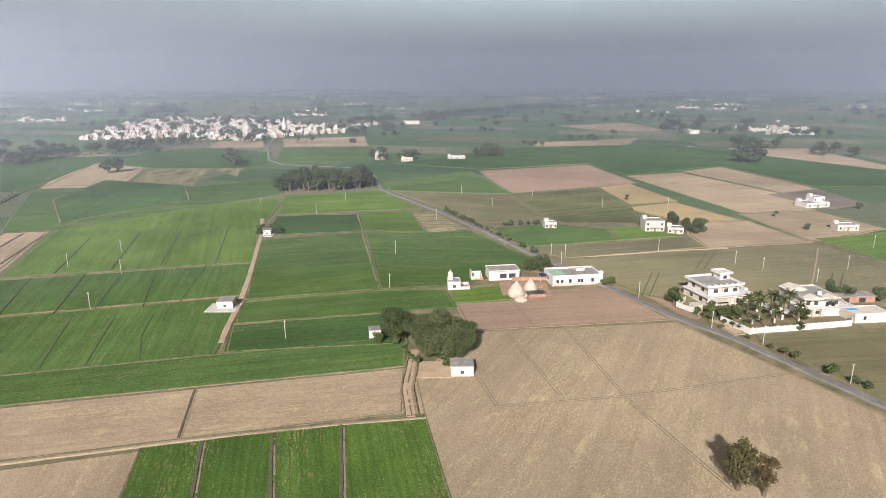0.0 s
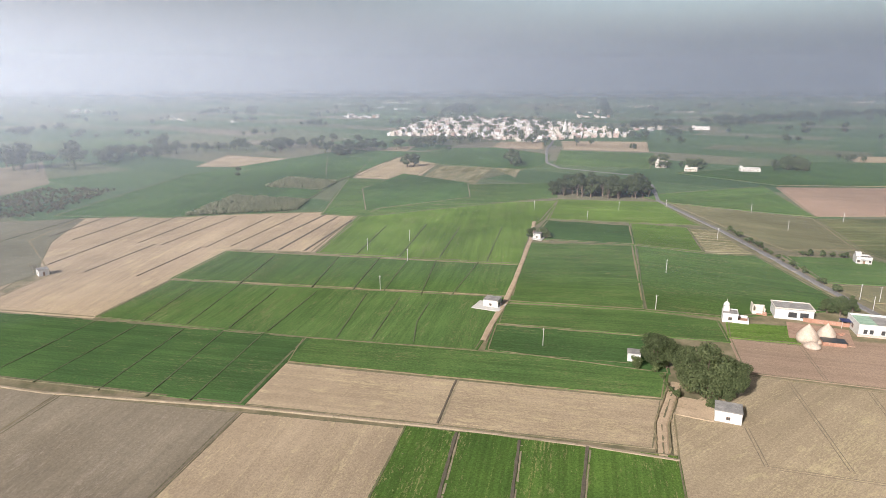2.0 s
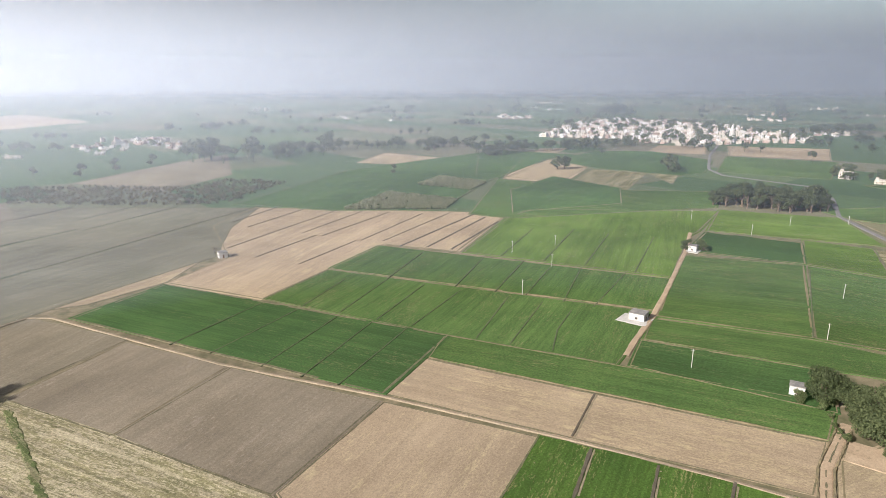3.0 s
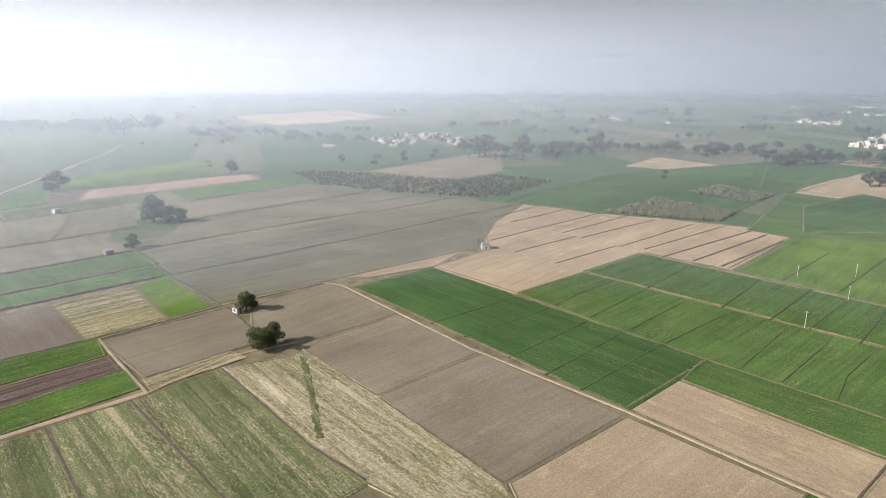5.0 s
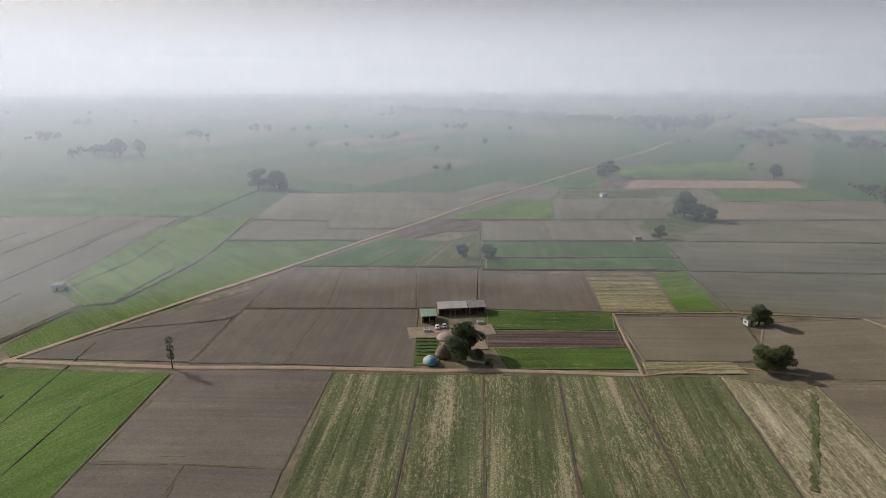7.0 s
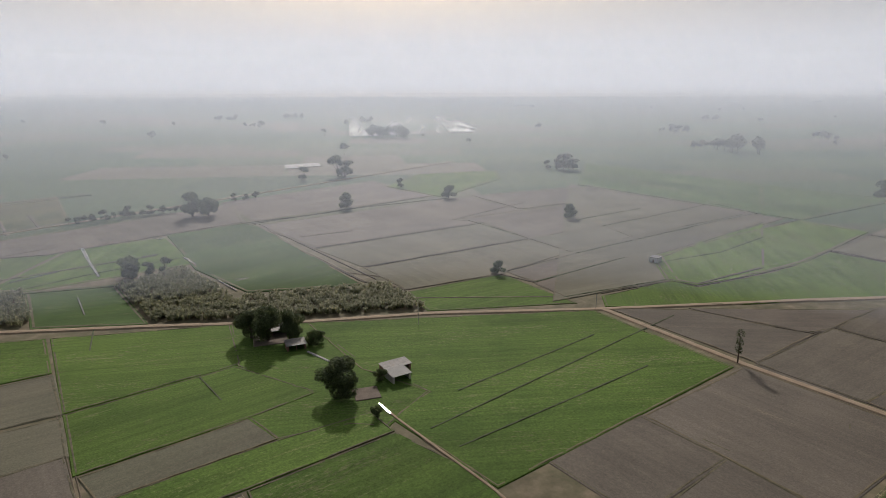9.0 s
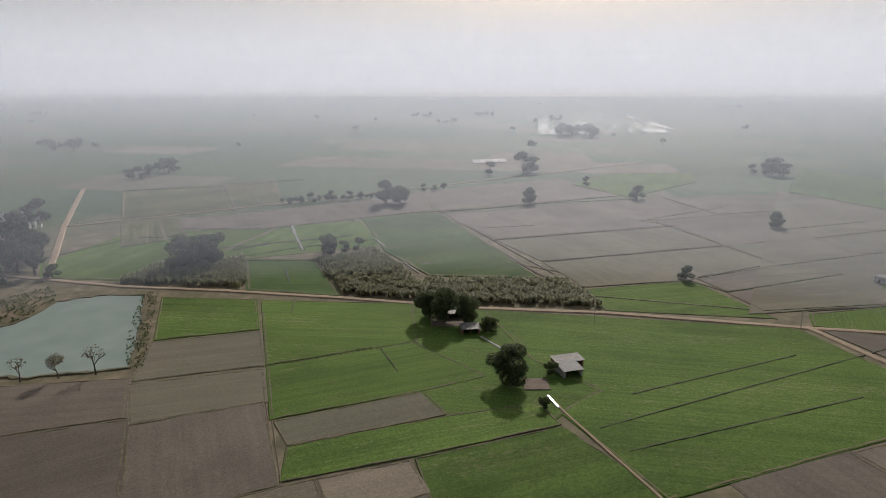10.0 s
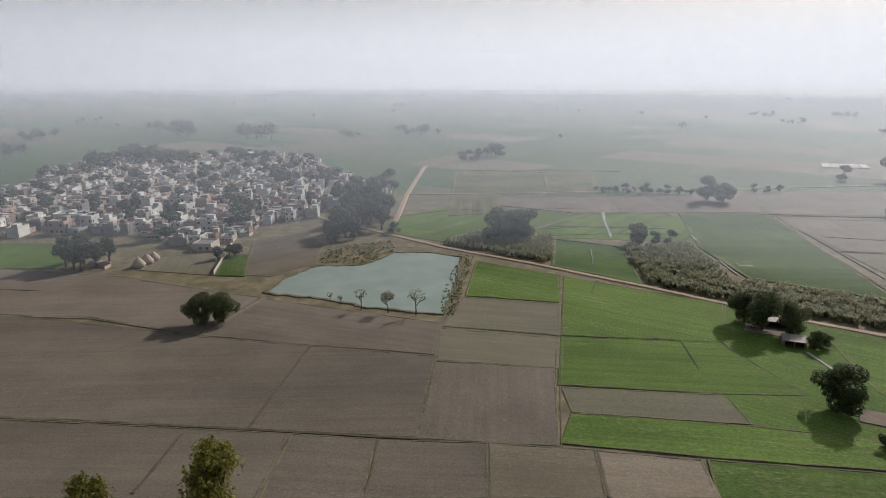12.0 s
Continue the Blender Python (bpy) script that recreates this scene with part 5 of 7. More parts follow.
def farm_shed():
    t = thing("farm_building", "plain whitewashed farm building with wide openings", "building", (29.4, 296, 0), 8, size=(1.5, 1.4, 1.15))
    part("wall", boxes((-5, -3.4, -.1, 5, 3.4, 3.9), bevel=.03), WHITEWASH, t)
    part("roof", boxes((-5.2, -3.6, 3.9, 5.2, 3.6, 4.1)), ROOF, t, "grey flat roof slab")
    part("parapet", parapet(10.4, 7.2, 4.1, .35, .2), CREAM, t)
    for x in (-.4, 2.6):
        part("opening", boxes((x - 1.1, -3.46, .9, x + 1.1, -3.38, 2.9)), DARK, t, "dark shuttered opening")
    t = thing("ruined_room", "unfinished pale brick room with broken walls", "building", (16.3, 294.4, 0), 8, size=(1.4, 1.4, 1.2))
    part("wall", boxes((-2, -1.8, 0, -1.7, 1.8, 3.6), (-1.7, 1.5, 0, 2, 1.8, 2.6), (-1.7, -1.8, 0, 1.0, -1.5, 1.4), (1.7, -.6, 0, 2, 1.5, 2.0)), CREAM, t)
    part("rubble", boxes((-.8, -2.6, 0, 2.2, -1.9, .6), (1.1, -1.2, 0, 2.4, -.2, .8), bevel=.15), BRICK, t, "heap of loose bricks")


farm_shed()
t = thing("fodder_shed", "low fodder shed with a dark tarred roof beside straw stacks", "shed", (42.1, 267.8, 0), 8)
part("wall", boxes((-4, -2.2, -.1, 4, 2.2, 1.7), bevel=.05), BRICK, t)
part("roof", boxes((-4.3, -2.5, 1.7, 4.3, 2.5, 1.85), bevel=.04), DARK, t, "dark tarred sheet roof")
part("fodder", lathe(((1.8, 0), (1.7, .8), (1.0, 1.5), (.2, 1.8)), 12, (-5.6, 0)), STRAW, t, "loose chopped straw", True)
t = thing("boundary_wall", "low brick wall behind the straw stacks", "wall")
bm = boxes((0, -.15, -.1, 21, .15, 1.7), (0, -.2, 1.7, 21, .2, 1.8))
bm.transform(pose(33.5, 290.5, 0, 0, 0, 3))
part("panel", bm, BRICK, t)


def stack(x, y, r, h):
    t = thing("straw_stack", "plastered conical straw stack with pinkish mud coat", "straw stack", (x, y, 0), group="straw stacks")
    part("body", lathe(((r * .86, 0), (r, h * .18), (r, h * .36), (r * .72, h * .62), (r * .35, h * .86), (r * .06, h)), 20), STRAW, t, smooth=True)
    part("cap", lathe(((r * .2, h * .93), (r * .08, h * 1.02), (.03, h * 1.06)), 10), STRAW, t)


for x, y, r, h in ((33, 266.4, 3.9, 7.3), (40.3, 273.6, 3.3, 6.2), (34.4, 260.8, 3.0, 2.7), (257.1, -183.2, 3.0, 4.8), (258.6, -188.8, 3.0, 5.0), (260.8, -194.4, 2.8, 4.5)):
    stack(x, y, r, h)


def long_house():
    t = thing("long_house", "long white single-storey house with a pale green roof", "house", (63.2, 290.4, 0), 9, size=(1.55, 1.5, 1.2))
    part("wall", boxes((-8, -4.6, -.1, 8, 4.6, 3.5), bevel=.03), WHITEWASH, t)
    part("roof", boxes((-3.2, -4.4, 3.5, 7.8, 4.4, 3.62)), ROOF, t, "grey flat roof")
    part("green_roof", boxes((-7.9, -4.4, 3.5, -3.2, 4.4, 3.7)), GREENSHEET, t, "pale green painted roof")
    part("parapet", parapet(16, 9.2, 3.5, .8, .18), WHITEWASH, t)
    part("plinth", boxes((-8.15, -4.75, -.1, 8.15, -4.58, .75)), PINK, t, "pinkish plinth band")
    part("stair_room", boxes((1.5, 1.2, 3.62, 4.4, 3.6, 4.5), bevel=.03), WHITEWASH, t)
    part("corner_turret", lathe(((.7, 0), (.7, 4.4), (.85, 4.5), (.85, 4.9), (.3, 5.4), (.05, 5.7)), 12, (7.6, -4.2)), WHITEWASH, t)
    for x in (-6.4, -5.0, -2.4, 0.4, 1.4, 4.8):
        window(t, x, -4.6, 1.2, .7, 1.3, "s", DARK)
    window(t, -8, 0, 1.2, 1.0, 1.2, "w")
    part("awning", boxes((-10.4, 0.4, 2.5, -8.0, 3.4, 2.56)), surface("navy_tarpaulin", (.02, .025, .08), (.035, .045, .13), 1.5, .3, .6, .01), t, "dark blue tarpaulin awning")
    part("awning_post", boxes((-10.3, .5, 0, -10.2, .6, 2.5)), POLE, t)
    part("awning_post", boxes((-10.3, 3.2, 0, -10.2, 3.3, 2.5)), POLE, t)


long_house()
tagged(part("yard", boxes((27, 268, 0, 49.6, 287, .30), bevel=.1), surface("red_earth", (.26, .16, .11), (.36, .24, .17), 3, .4, bump=.05)), "reddish bare earth yard between farm buildings", "yard", kind="structure")
for k in range(9):
    rr = random.Random(k)
    x, y = 43 + rr.uniform(-4.5, 4.5), 277 + rr.uniform(-6, 5)
    b = tagged(part("brick_heap", lathe(((.9, .2), (.75, .55), (.3, .8 + .2 * rr.random())), 7, (x, y)), BRICK), "small heap of red bricks in a yard", "heap", group="brick heaps")


def balustrade(x0, x1, y, z, h=.8):
    rows = [(x0, y - .08, z + h - .1, x1, y + .08, z + h), (x0, y - .08, z, x1, y + .08, z + .1)]
    n = max(2, int((x1 - x0) / .45))
    rows += [(x0 + i * (x1 - x0) / n - .06, y - .05, z + .1, x0 + i * (x1 - x0) / n + .06, y + .05, z + h - .1) for i in range(n + 1)]
    return boxes(*rows)


def villa_one():
    t = thing("villa", "large white two-storey villa with a roof tower", "house", (122.4, 264.8, 0), 14, size=(1.45, 1.45, 1.08))
    W, D = 14.5, 12.0
    part("ground_floor", boxes((-W / 2, -D / 2, -.1, W / 2, D / 2, 3.4), bevel=.03), CREAM, t)
    part("upper_floor", boxes((-W / 2 + 1.2, -D / 2 + 1.8, 3.6, W / 2 - 2.6, D / 2, 7.0), bevel=.03), WHITEWASH, t)
    part("floor_slab", boxes((-W / 2 - .7, -D / 2 - .7, 3.4, W / 2 + .5, D / 2 + .3, 3.6), bevel=.02), WHITEWASH, t)
    part("roof_slab", boxes((-W / 2 + .3, -D / 2 + .9, 7.0, W / 2 - 1.9, D / 2 + .3, 7.2), bevel=.02), ROOF, t, "grey flat roof")
    part("parapet", parapet(W - 1.6, D - .6, 7.2, .9, .2, -.8, .6), WHITEWASH, t)
    for i in range(7):
        part("merlon", boxes((-W / 2 + .4 + i * 2.0, -D / 2 + .85, 8.1, -W / 2 + .9 + i * 2.0, -D / 2 + 1.15, 8.5)), WHITEWASH, t)
    part("terrace_parapet", balustrade(-W / 2 - .6, W / 2 + .4, -D / 2 - .6, 3.6), WHITEWASH, t)
    part("terrace_parapet", boxes((W / 2 + .3, -D / 2 - .6, 3.6, W / 2 + .5, D / 2 + .3, 4.4)), WHITEWASH, t)
    for x in (-W / 2 - .4, -2.4, 2.0):
        part("column", lathe(((.2, 0), (.16, .3), (.16, 3.1), (.24, 3.4)), 10, (x, -D / 2 - .4)), WHITEWASH, t)
    for x in (-W / 2 + .6, -1.6):
        part("column", lathe(((.18, 3.6), (.14, 3.9), (.14, 6.7), (.2, 7.0)), 10, (x, -D / 2 + 1.1)), WHITEWASH, t)
    part("tower", boxes((1.8, 1.2, 7.2, 5.2, 4.6, 9.6), bevel=.03), WHITEWASH, t)
    part("tower_slab", boxes((1.2, .6, 9.6, 5.8, 5.2, 9.8), bevel=.02), CREAM, t)
    part("tower_parapet", parapet(4.6, 4.6, 9.8, .8, .18, 3.5, 2.9), WHITEWASH, t)
    for x in (-4.6, -1.0, 2.6, 5.4):
        window(t, x, -D / 2, 1.0, 1.2, 1.4, "s")
    for x in (-3.6, 0.0, 3.2):
        window(t, x, -D / 2 + 1.8, 4.5, 1.3, 1.5, "s")
    window(t, 3.5, 1.2, 7.7, 1.1, 1.2, "s")
    for y in (-2.5, 2.0):
        window(t, -W / 2, y, 1.0, 1.2, 1.4, "w"), window(t, -W / 2 + 1.2, y + 1, 4.5, 1.2, 1.5, "w"), window(t, W / 2, y, 1.0, 1.2, 1.4, "e")
    part("porch", boxes((-W / 2 + .5, -D / 2 - 3.0, 3.0, -1.4, -D / 2 - .7, 3.2), (-W / 2 + .6, -D / 2 - 2.9, 0, -W / 2 + .9, -D / 2 - 2.6, 3.0), (-1.8, -D / 2 - 2.9, 0, -1.5, -D / 2 - 2.6, 3.0)), CREAM, t)
    part("side_wing", boxes((W / 2, -1.0, 0, W / 2 + 3.4, D / 2, 3.0), bevel=.03), CREAM, t)
    part("wing_parapet", parapet(3.4, D / 2 + 1, 3.0, .6, .15, W / 2 + 1.7, D / 4 - .5), WHITEWASH, t)


villa_one()


def villa_two():
    t = thing("villa", "cream two-storey villa with arched windows and pediments", "house", (157.6, 250.9, 0), 5, size=(1.45, 1.4, 1.08))
    W, D = 15.0, 12.5
    part("ground_floor", boxes((-W / 2, -D / 2, -.1, W / 2, D / 2, 3.3), bevel=.03), CREAM, t)
    part("floor_slab", boxes((-W / 2 - .5, -D / 2 - .8, 3.3, W / 2 + .3, D / 2 + .3, 3.5), bevel=.02), WHITEWASH, t)
    part("upper_floor", boxes((-W / 2 + .8, -D / 2 + .6, 3.5, W / 2 - 3.6, D / 2, 6.6), bevel=.03), CREAM, t)
    part("roof_slab", boxes((-W / 2 + .3, -D / 2 - .5, 6.6, W / 2 - 3.2, D / 2 + .4, 6.8), bevel=.02), ROOF, t, "brownish roof slab")
    part("parapet", parapet(W - 4.0, D - .4, 6.8, .6, .18, -1.4, .2), CREAM, t)

    def gable(x, y, w, d, z, h, name="pediment"):
        bm = bmesh.new()
        v = [bm.verts.new(p) for p in ((x - w / 2, y, z), (x + w / 2, y, z), (x, y, z + h), (x - w / 2, y + d, z), (x + w / 2, y + d, z), (x, y + d, z + h))]
        for f in ((0, 1, 2), (5, 4, 3), (0, 3, 4, 1), (1, 4, 5, 2), (2, 5, 3, 0)):
            bm.faces.new([v[i] for i in f])
        part(name, bm, CREAM, t)
    gable(-3.6, -D / 2 - .3, 5.0, 3.2, 6.8, 1.3)
    gable(2.0, -D / 2 + .4, 4.0, 3.0, 6.8, 1.1)
    gable(-4.2, 1.2, 6.5, 4.8, 7.3, 1.6, "hip_roof")
    part("stair_room", boxes((-6.6, 1.4, 6.8, -1.8, 5.8, 7.3 + .8), bevel=.03), CREAM, t)
    for x in (-5.4, -3.0, 1.2, 3.0):
        window(t, x, -D / 2 + .6, 4.4, 1.0, 1.5, "s")
    for x in (-5.6, -2.6, 4.6):
        window(t, x, -D / 2, 1.0, 1.1, 1.3, "s")
    for x, z, w, h in ((.4, 3.7, 1.1, 2.0), (2.2, 3.7, 1.1, 2.0)):
        bm = bmesh.new()
        v = [bm.verts.new((x - w / 2, -D / 2 + .52, z)), bm.verts.new((x + w / 2, -D / 2 + .52, z))] + [bm.verts.new((x + w / 2 * math.cos(a * math.pi / 8), -D / 2 + .52, z + h - w / 2 + w / 2 * math.sin(a * math.pi / 8))) for a in range(9)]
        bm.faces.new(v)
        bmesh.ops.solidify(bm, geom=bm.faces[:], thickness=.06)
        part("arched_window", bm, DARK, t)
    part("balcony", balustrade(-W / 2 - .4, -1.6, -D / 2 - .7, 3.5), WHITEWASH, t)
    part("terrace_parapet", balustrade(W / 2 - 3.6, W / 2 + .2, -D / 2 - .7, 3.5), WHITEWASH, t)
    part("terrace_parapet", boxes((W / 2 + .1, -D / 2 - .7, 3.5, W / 2 + .3, D / 2 + .3, 4.3)), WHITEWASH, t)
    for x in (-W / 2, -4.4, -1.8):
        part("column", lathe(((.2, 0), (.16, .3), (.16, 3.0), (.24, 3.3)), 10, (x, -D / 2 - .5)), PINK, t)
    part("water_tank", lathe(((.6, 6.8), (.62, 7.0), (.62, 8.0), (.5, 8.2), (.2, 8.3)), 14, (.2, -2.0)), surface("tank_plastic", (.55, .6, .68), (.7, .74, .8), 1, .3, .5, 0), t, "pale blue-white plastic water tank", True)
    t = thing("outhouse", "low cream outbuilding with a blue roof corner", "building", (172.5, 239.4, 0), 6, size=(1.5, 1.5, 1.2))
    part("wall", boxes((-5.2, -3.0, -.1, 5.2, 3.0, 3.0), bevel=.03), CREAM, t)
    part("roof", boxes((-1.8, -2.9, 3.0, 5.1, 2.9, 3.1)), CREAM, t)
    part("blue_roof", boxes((-5.1, .2, 3.0, -1.8, 2.9, 3.16)), BLUEPAINT, t, "bright blue painted roof corner")
    part("parapet", parapet(10.4, 6.0, 3.0, .4, .15), WHITEWASH, t)
    window(t, -2.4, -3.0, 1.2, .6, 1.1, "s", DARK), window(t, 4.0, -3.0, 1.2, .6, 1.1, "s", DARK)
    t = thing("farm_shed", "low brown brick shed behind the villa", "shed", (180.8, 261.6, 0), 4, size=(1.5, 1.5, 1.2))
    part("wall", boxes((-6, -2.2, -.1, 6, 2.2, 2.4), bevel=.03), BRICK, t)
    part("roof", boxes((-6.3, -2.5, 2.4, 6.3, 2.5, 2.6)), ROOF, t)
    for x in (-3, 2):
        part("opening", boxes((x - 1, -2.26, 0, x + 1, -2.18, 1.9)), DARK, t)


villa_two()


def garden_wall(points, h=2.4, t=.22):
    w = thing("compound_wall", "white plastered compound wall with posts and capping", "wall")
    for (x0, y0), (x1, y1) in zip(points, points[1:]):
        a = math.atan2(y1 - y0, x1 - x0)
        n = math.hypot(x1 - x0, y1 - y0)
        m = Matrix.Translation((x0, y0, 0)) @ Matrix.Rotation(a, 4, "Z")
        for name, rows in (("panel", [(0, -t / 2, -.1, n, t / 2, h)]), ("capping", [(0, -t / 2 - .06, h, n, t / 2 + .06, h + .1)])):
            bm = boxes(*rows)
            bm.transform(m)
            part(name, bm, WHITEWASH, w)
        k = max(1, int(n / 2.4))
        for i in range(k + 1):
            bm = boxes((i * n / k - .18, -t / 2 - .07, -.1, i * n / k + .18, t / 2 + .07, h + .3), bevel=.02)
            bm.transform(m)
            part("post", bm, WHITEWASH, w)


garden_wall(((112.3, 236), (117.8, 222.7), (162.2, 231.4), (164.2, 234.2)))
garden_wall(((106.4, 244), (100.8, 253.6), (107.2, 260.8)), 2.0)
garden_wall(((136, 257.6), (144, 244)), 2.0)
hut("gatehouse", "small cream gatehouse at the villa entrance", 106.9, 248.3, 14, 4.2, 3.8, 3.1, CREAM, CREAM)

# houses across the plain
def farmhouse(x, y, turn, w, d, storeys, wall, label, stair=True):
    t = thing("farmhouse", label, "house", (x, y, 0), turn, group="scattered farmhouses")
    h = 3.3 * storeys
    part("wall", boxes((-w / 2, -d / 2, -.1, w / 2, d / 2, h), bevel=.03), wall, t)
    part("roof", boxes((-w / 2 + .1, -d / 2 + .1, h, w / 2 - .1, d / 2 - .1, h + .12)), ROOF, t)
    part("parapet", parapet(w, d, h, .8, .18), wall, t)
    if stair:
        part("stair_room", boxes((-w / 2 + .4, d / 2 - 3.2, h + .12, -w / 2 + 3.2, d / 2 - .4, h + 2.6), bevel=.03), wall, t)
    part("porch", boxes((-w / 4, -d / 2 - 1.6, 2.7, w / 4, -d / 2, 2.9), (-w / 4, -d / 2 - 1.6, 0, -w / 4 + .25, -d / 2 - 1.35, 2.7), (w / 4 - .25, -d / 2 - 1.6, 0, w / 4, -d / 2 - 1.35, 2.7)), wall, t)
    part("door", boxes((-.6, -d / 2 - .05, 0, .6, -d / 2 + .02, 2.2)), WOODWORK, t)
    for s in range(storeys):
        for k in (-.36, .36):
            window(t, w * k, -d / 2, s * 3.3 + 1.0, 1.2, 1.3, "s")
    return t


for row in ((137.6, 400, 0, 12.6, 11.2, 2, CREAM, "weathered cream two-storey farmhouse beside trees"), (149.6, 392.8, -8, 9.8, 8.4, 1, CREAM, "low cream farm building beside a farmhouse"),
            (289.6, 481.6, 12, 21.0, 12.6, 1, WHITEWASH, "white modern farmhouse with a deep porch"), (294.4, 486.4, 12, 9.8, 8.4, 2, WHITEWASH, "white upper block of a modern farmhouse"),
            (264.8, 400.8, 0, 14.0, 8.4, 1, CREAM, "unfinished cream farm building"), (71.4, 408, 6, 7.7, 7.0, 1, WHITEWASH, "small white farm building among bushes"),
            (17.1, 804.8, 12, 21.0, 11.2, 1, WHITEWASH, "pale turquoise-white farmhouse in green fields"), (-44.8, 779.2, 0, 14.0, 9.8, 1, CREAM, "cream farmhouse beside a grove"), (-80, 800, 0, 12.6, 11.2, 2, CREAM, "cream farmhouse beside trees"),
            (-75.2, 1520, 0, 36.4, 19.6, 2, WHITEWASH, "large white building on the far plain"), (480, 1211, 0, 16.8, 12.6, 2, WHITEWASH, "far white farmhouse beside tall trees"),
            (648, 1304, 0, 33.6, 12.6, 1, CREAM, "far low cream farm buildings"), (684.8, 1192, 0, 25.2, 11.2, 1, CREAM, "far low farm building"), (672, 1240, 10, 16.8, 11.2, 1, WHITEWASH, "far low white building"),
            (960, 2504, 0, 84.0, 19.6, 1, WHITEWASH, "long pale building near the horizon"), (-1003, 304, 60, 19.6, 9.8, 1, CREAM, "pale farmhouse far off among fields"), (-960, 400, 60, 12.6, 9.8, 1, WHITEWASH, "small white building out on the plain")):
    farmhouse(*row)


# ---- villages ----
OLD_WHITE = surface("stained_whitewash", (.52, .505, .48), (.70, .68, .65), 2.5, .3, .85, .01, worn=(.32, .30, .27), vary=.2)
OLD_CREAM = surface("stained_cream_plaster", (.40, .355, .30), (.55, .50, .43), 2.5, .3, .85, .01, worn=(.28, .25, .21), vary=.2)
GREY = surface("grey_render", (.25, .24, .225), (.36, .345, .32), 3, .3, .85, .01, worn=(.22, .2, .18), vary=.2)
OLD_PINK = surface("faded_pink_plaster", (.36, .255, .215), (.46, .35, .30), 3, .3, .85, .01, worn=(.3, .26, .22), vary=.15)
OLD_ROOF = surface("worn_flat_roof", (.30, .28, .26), (.52, .49, .46), 2.0, .3, .9, .01, worn=(.20, .185, .165), vary=.45)
OLD_BRICK = surface("weathered_brick", (.22, .15, .12), (.33, .24, .195), 2.0, .2, .9, .02, worn=(.3, .26, .22), vary=.2)
WALLS = (OLD_WHITE, OLD_CREAM, OLD_BRICK, OLD_PINK, GREY, OLD_WHITE, OLD_CREAM, GREY, surface("pale_green_plaster", (.31, .36, .32), (.42, .46, .41), 3, .3, .8, .01, worn=(.3, .3, .28)), OLD_PINK)


def village_house(seed, label, group, detail=True):
    rng = random.Random(seed)
    wall = WALLS[seed % len(WALLS)]
    w, d = rng.uniform(5.0, 9.0), rng.uniform(5.0, 8.5)
    s = rng.choice((1, 1, 1, 1, 2, 2)) if seed else 2
    h = 3.1 * s + rng.uniform(-.2, .5)
    t = thing("village_house", label, "house", group=group)
    part("wall", boxes((-w / 2, -d / 2, -.1, w / 2, d / 2, h)), wall, t)
    part("roof", boxes((-w / 2 + .1, -d / 2 + .1, h, w / 2 - .1, d / 2 - .1, h + .1)), OLD_ROOF, t)
    part("parapet", parapet(w, d, h, rng.uniform(.5, 1.0), .2), wall, t)
    if rng.random() < .75:
        sx = rng.choice((-1, 1))
        a, b = sorted((sx * (w / 2 - .3), sx * (w / 2 - rng.uniform(2.6, 4))))
        part("stair_room", boxes((a, d / 2 - rng.uniform(2.8, 4.2), h + .1, b, d / 2 - .3, h + rng.uniform(2.2, 3.0))), WALLS[(seed * 3) % len(WALLS)], t)
    if rng.random() < .5:
        part("water_tank", lathe(((.55, h + .1), (.6, h + 1.2), (.25, h + 1.45)), 8, (w * .2, -d * .2)), DARK if rng.random() < .5 else WHITEWASH, t)
    part("door", boxes((-.55, -d / 2 - .06, 0, .55, -d / 2 + .02, 2.1)), WOODWORK, t)
    for f in range(s):
        for k in (-.3, .3):
            part("window", boxes((w * k - .5, -d / 2 - .05, f * 3.1 + 1, w * k + .5, -d / 2 + .02, f * 3.1 + 2.2)), DARK, t)
            if detail:
                part("window", boxes((-w / 2 - .05, d * k - .5, f * 3.1 + 1, -w / 2 + .02, d * k + .5, f * 3.1 + 2.2)), DARK, t)
    if s == 1 and rng.random() < .6:
        part("awning", boxes((-w / 2, -d / 2 - 1.8, 2.5, w / 2, -d / 2, 2.62)), TIN if rng.random() < .4 else OLD_ROOF, t)
    if detail:
        cw = rng.uniform(2.5, 4.5)
        part("yard_wall", boxes((-w / 2, -d / 2 - cw, 0, -w / 2 + .2, -d / 2, 1.9), (-w / 2 + .2, -d / 2 - cw, 0, w / 2, -d / 2 - cw + .2, 1.9)), WALLS[(seed * 7) % len(WALLS)], t)
    return t


def sites(poly, step, turn, seed, gap):
    """Jittered places on a turned grid inside an outline."""
    rng = random.Random(seed)
    xs, ys = [p[0] for p in poly], [p[1] for p in poly]
    cx, cy = sum(xs) / len(xs), sum(ys) / len(ys)
    n = int(max(max(xs) - min(xs), max(ys) - min(ys)) / step) + 1
    ca, sa = math.cos(radians(turn)), math.sin(radians(turn))
    found = []
    for i in range(-n, n + 1):
        for j in range(-n, n + 1):
            u, v = i * step + rng.uniform(-.22, .22) * step, j * step + rng.uniform(-.22, .22) * step
            x, y = cx + u * ca - v * sa, cy + u * sa + v * ca
            if rng.random() > gap and inside(x, y, poly):
                found.append((x, y, turn + rng.choice((0, 90, 180, 270)) + rng.uniform(-6, 6)))
    return found


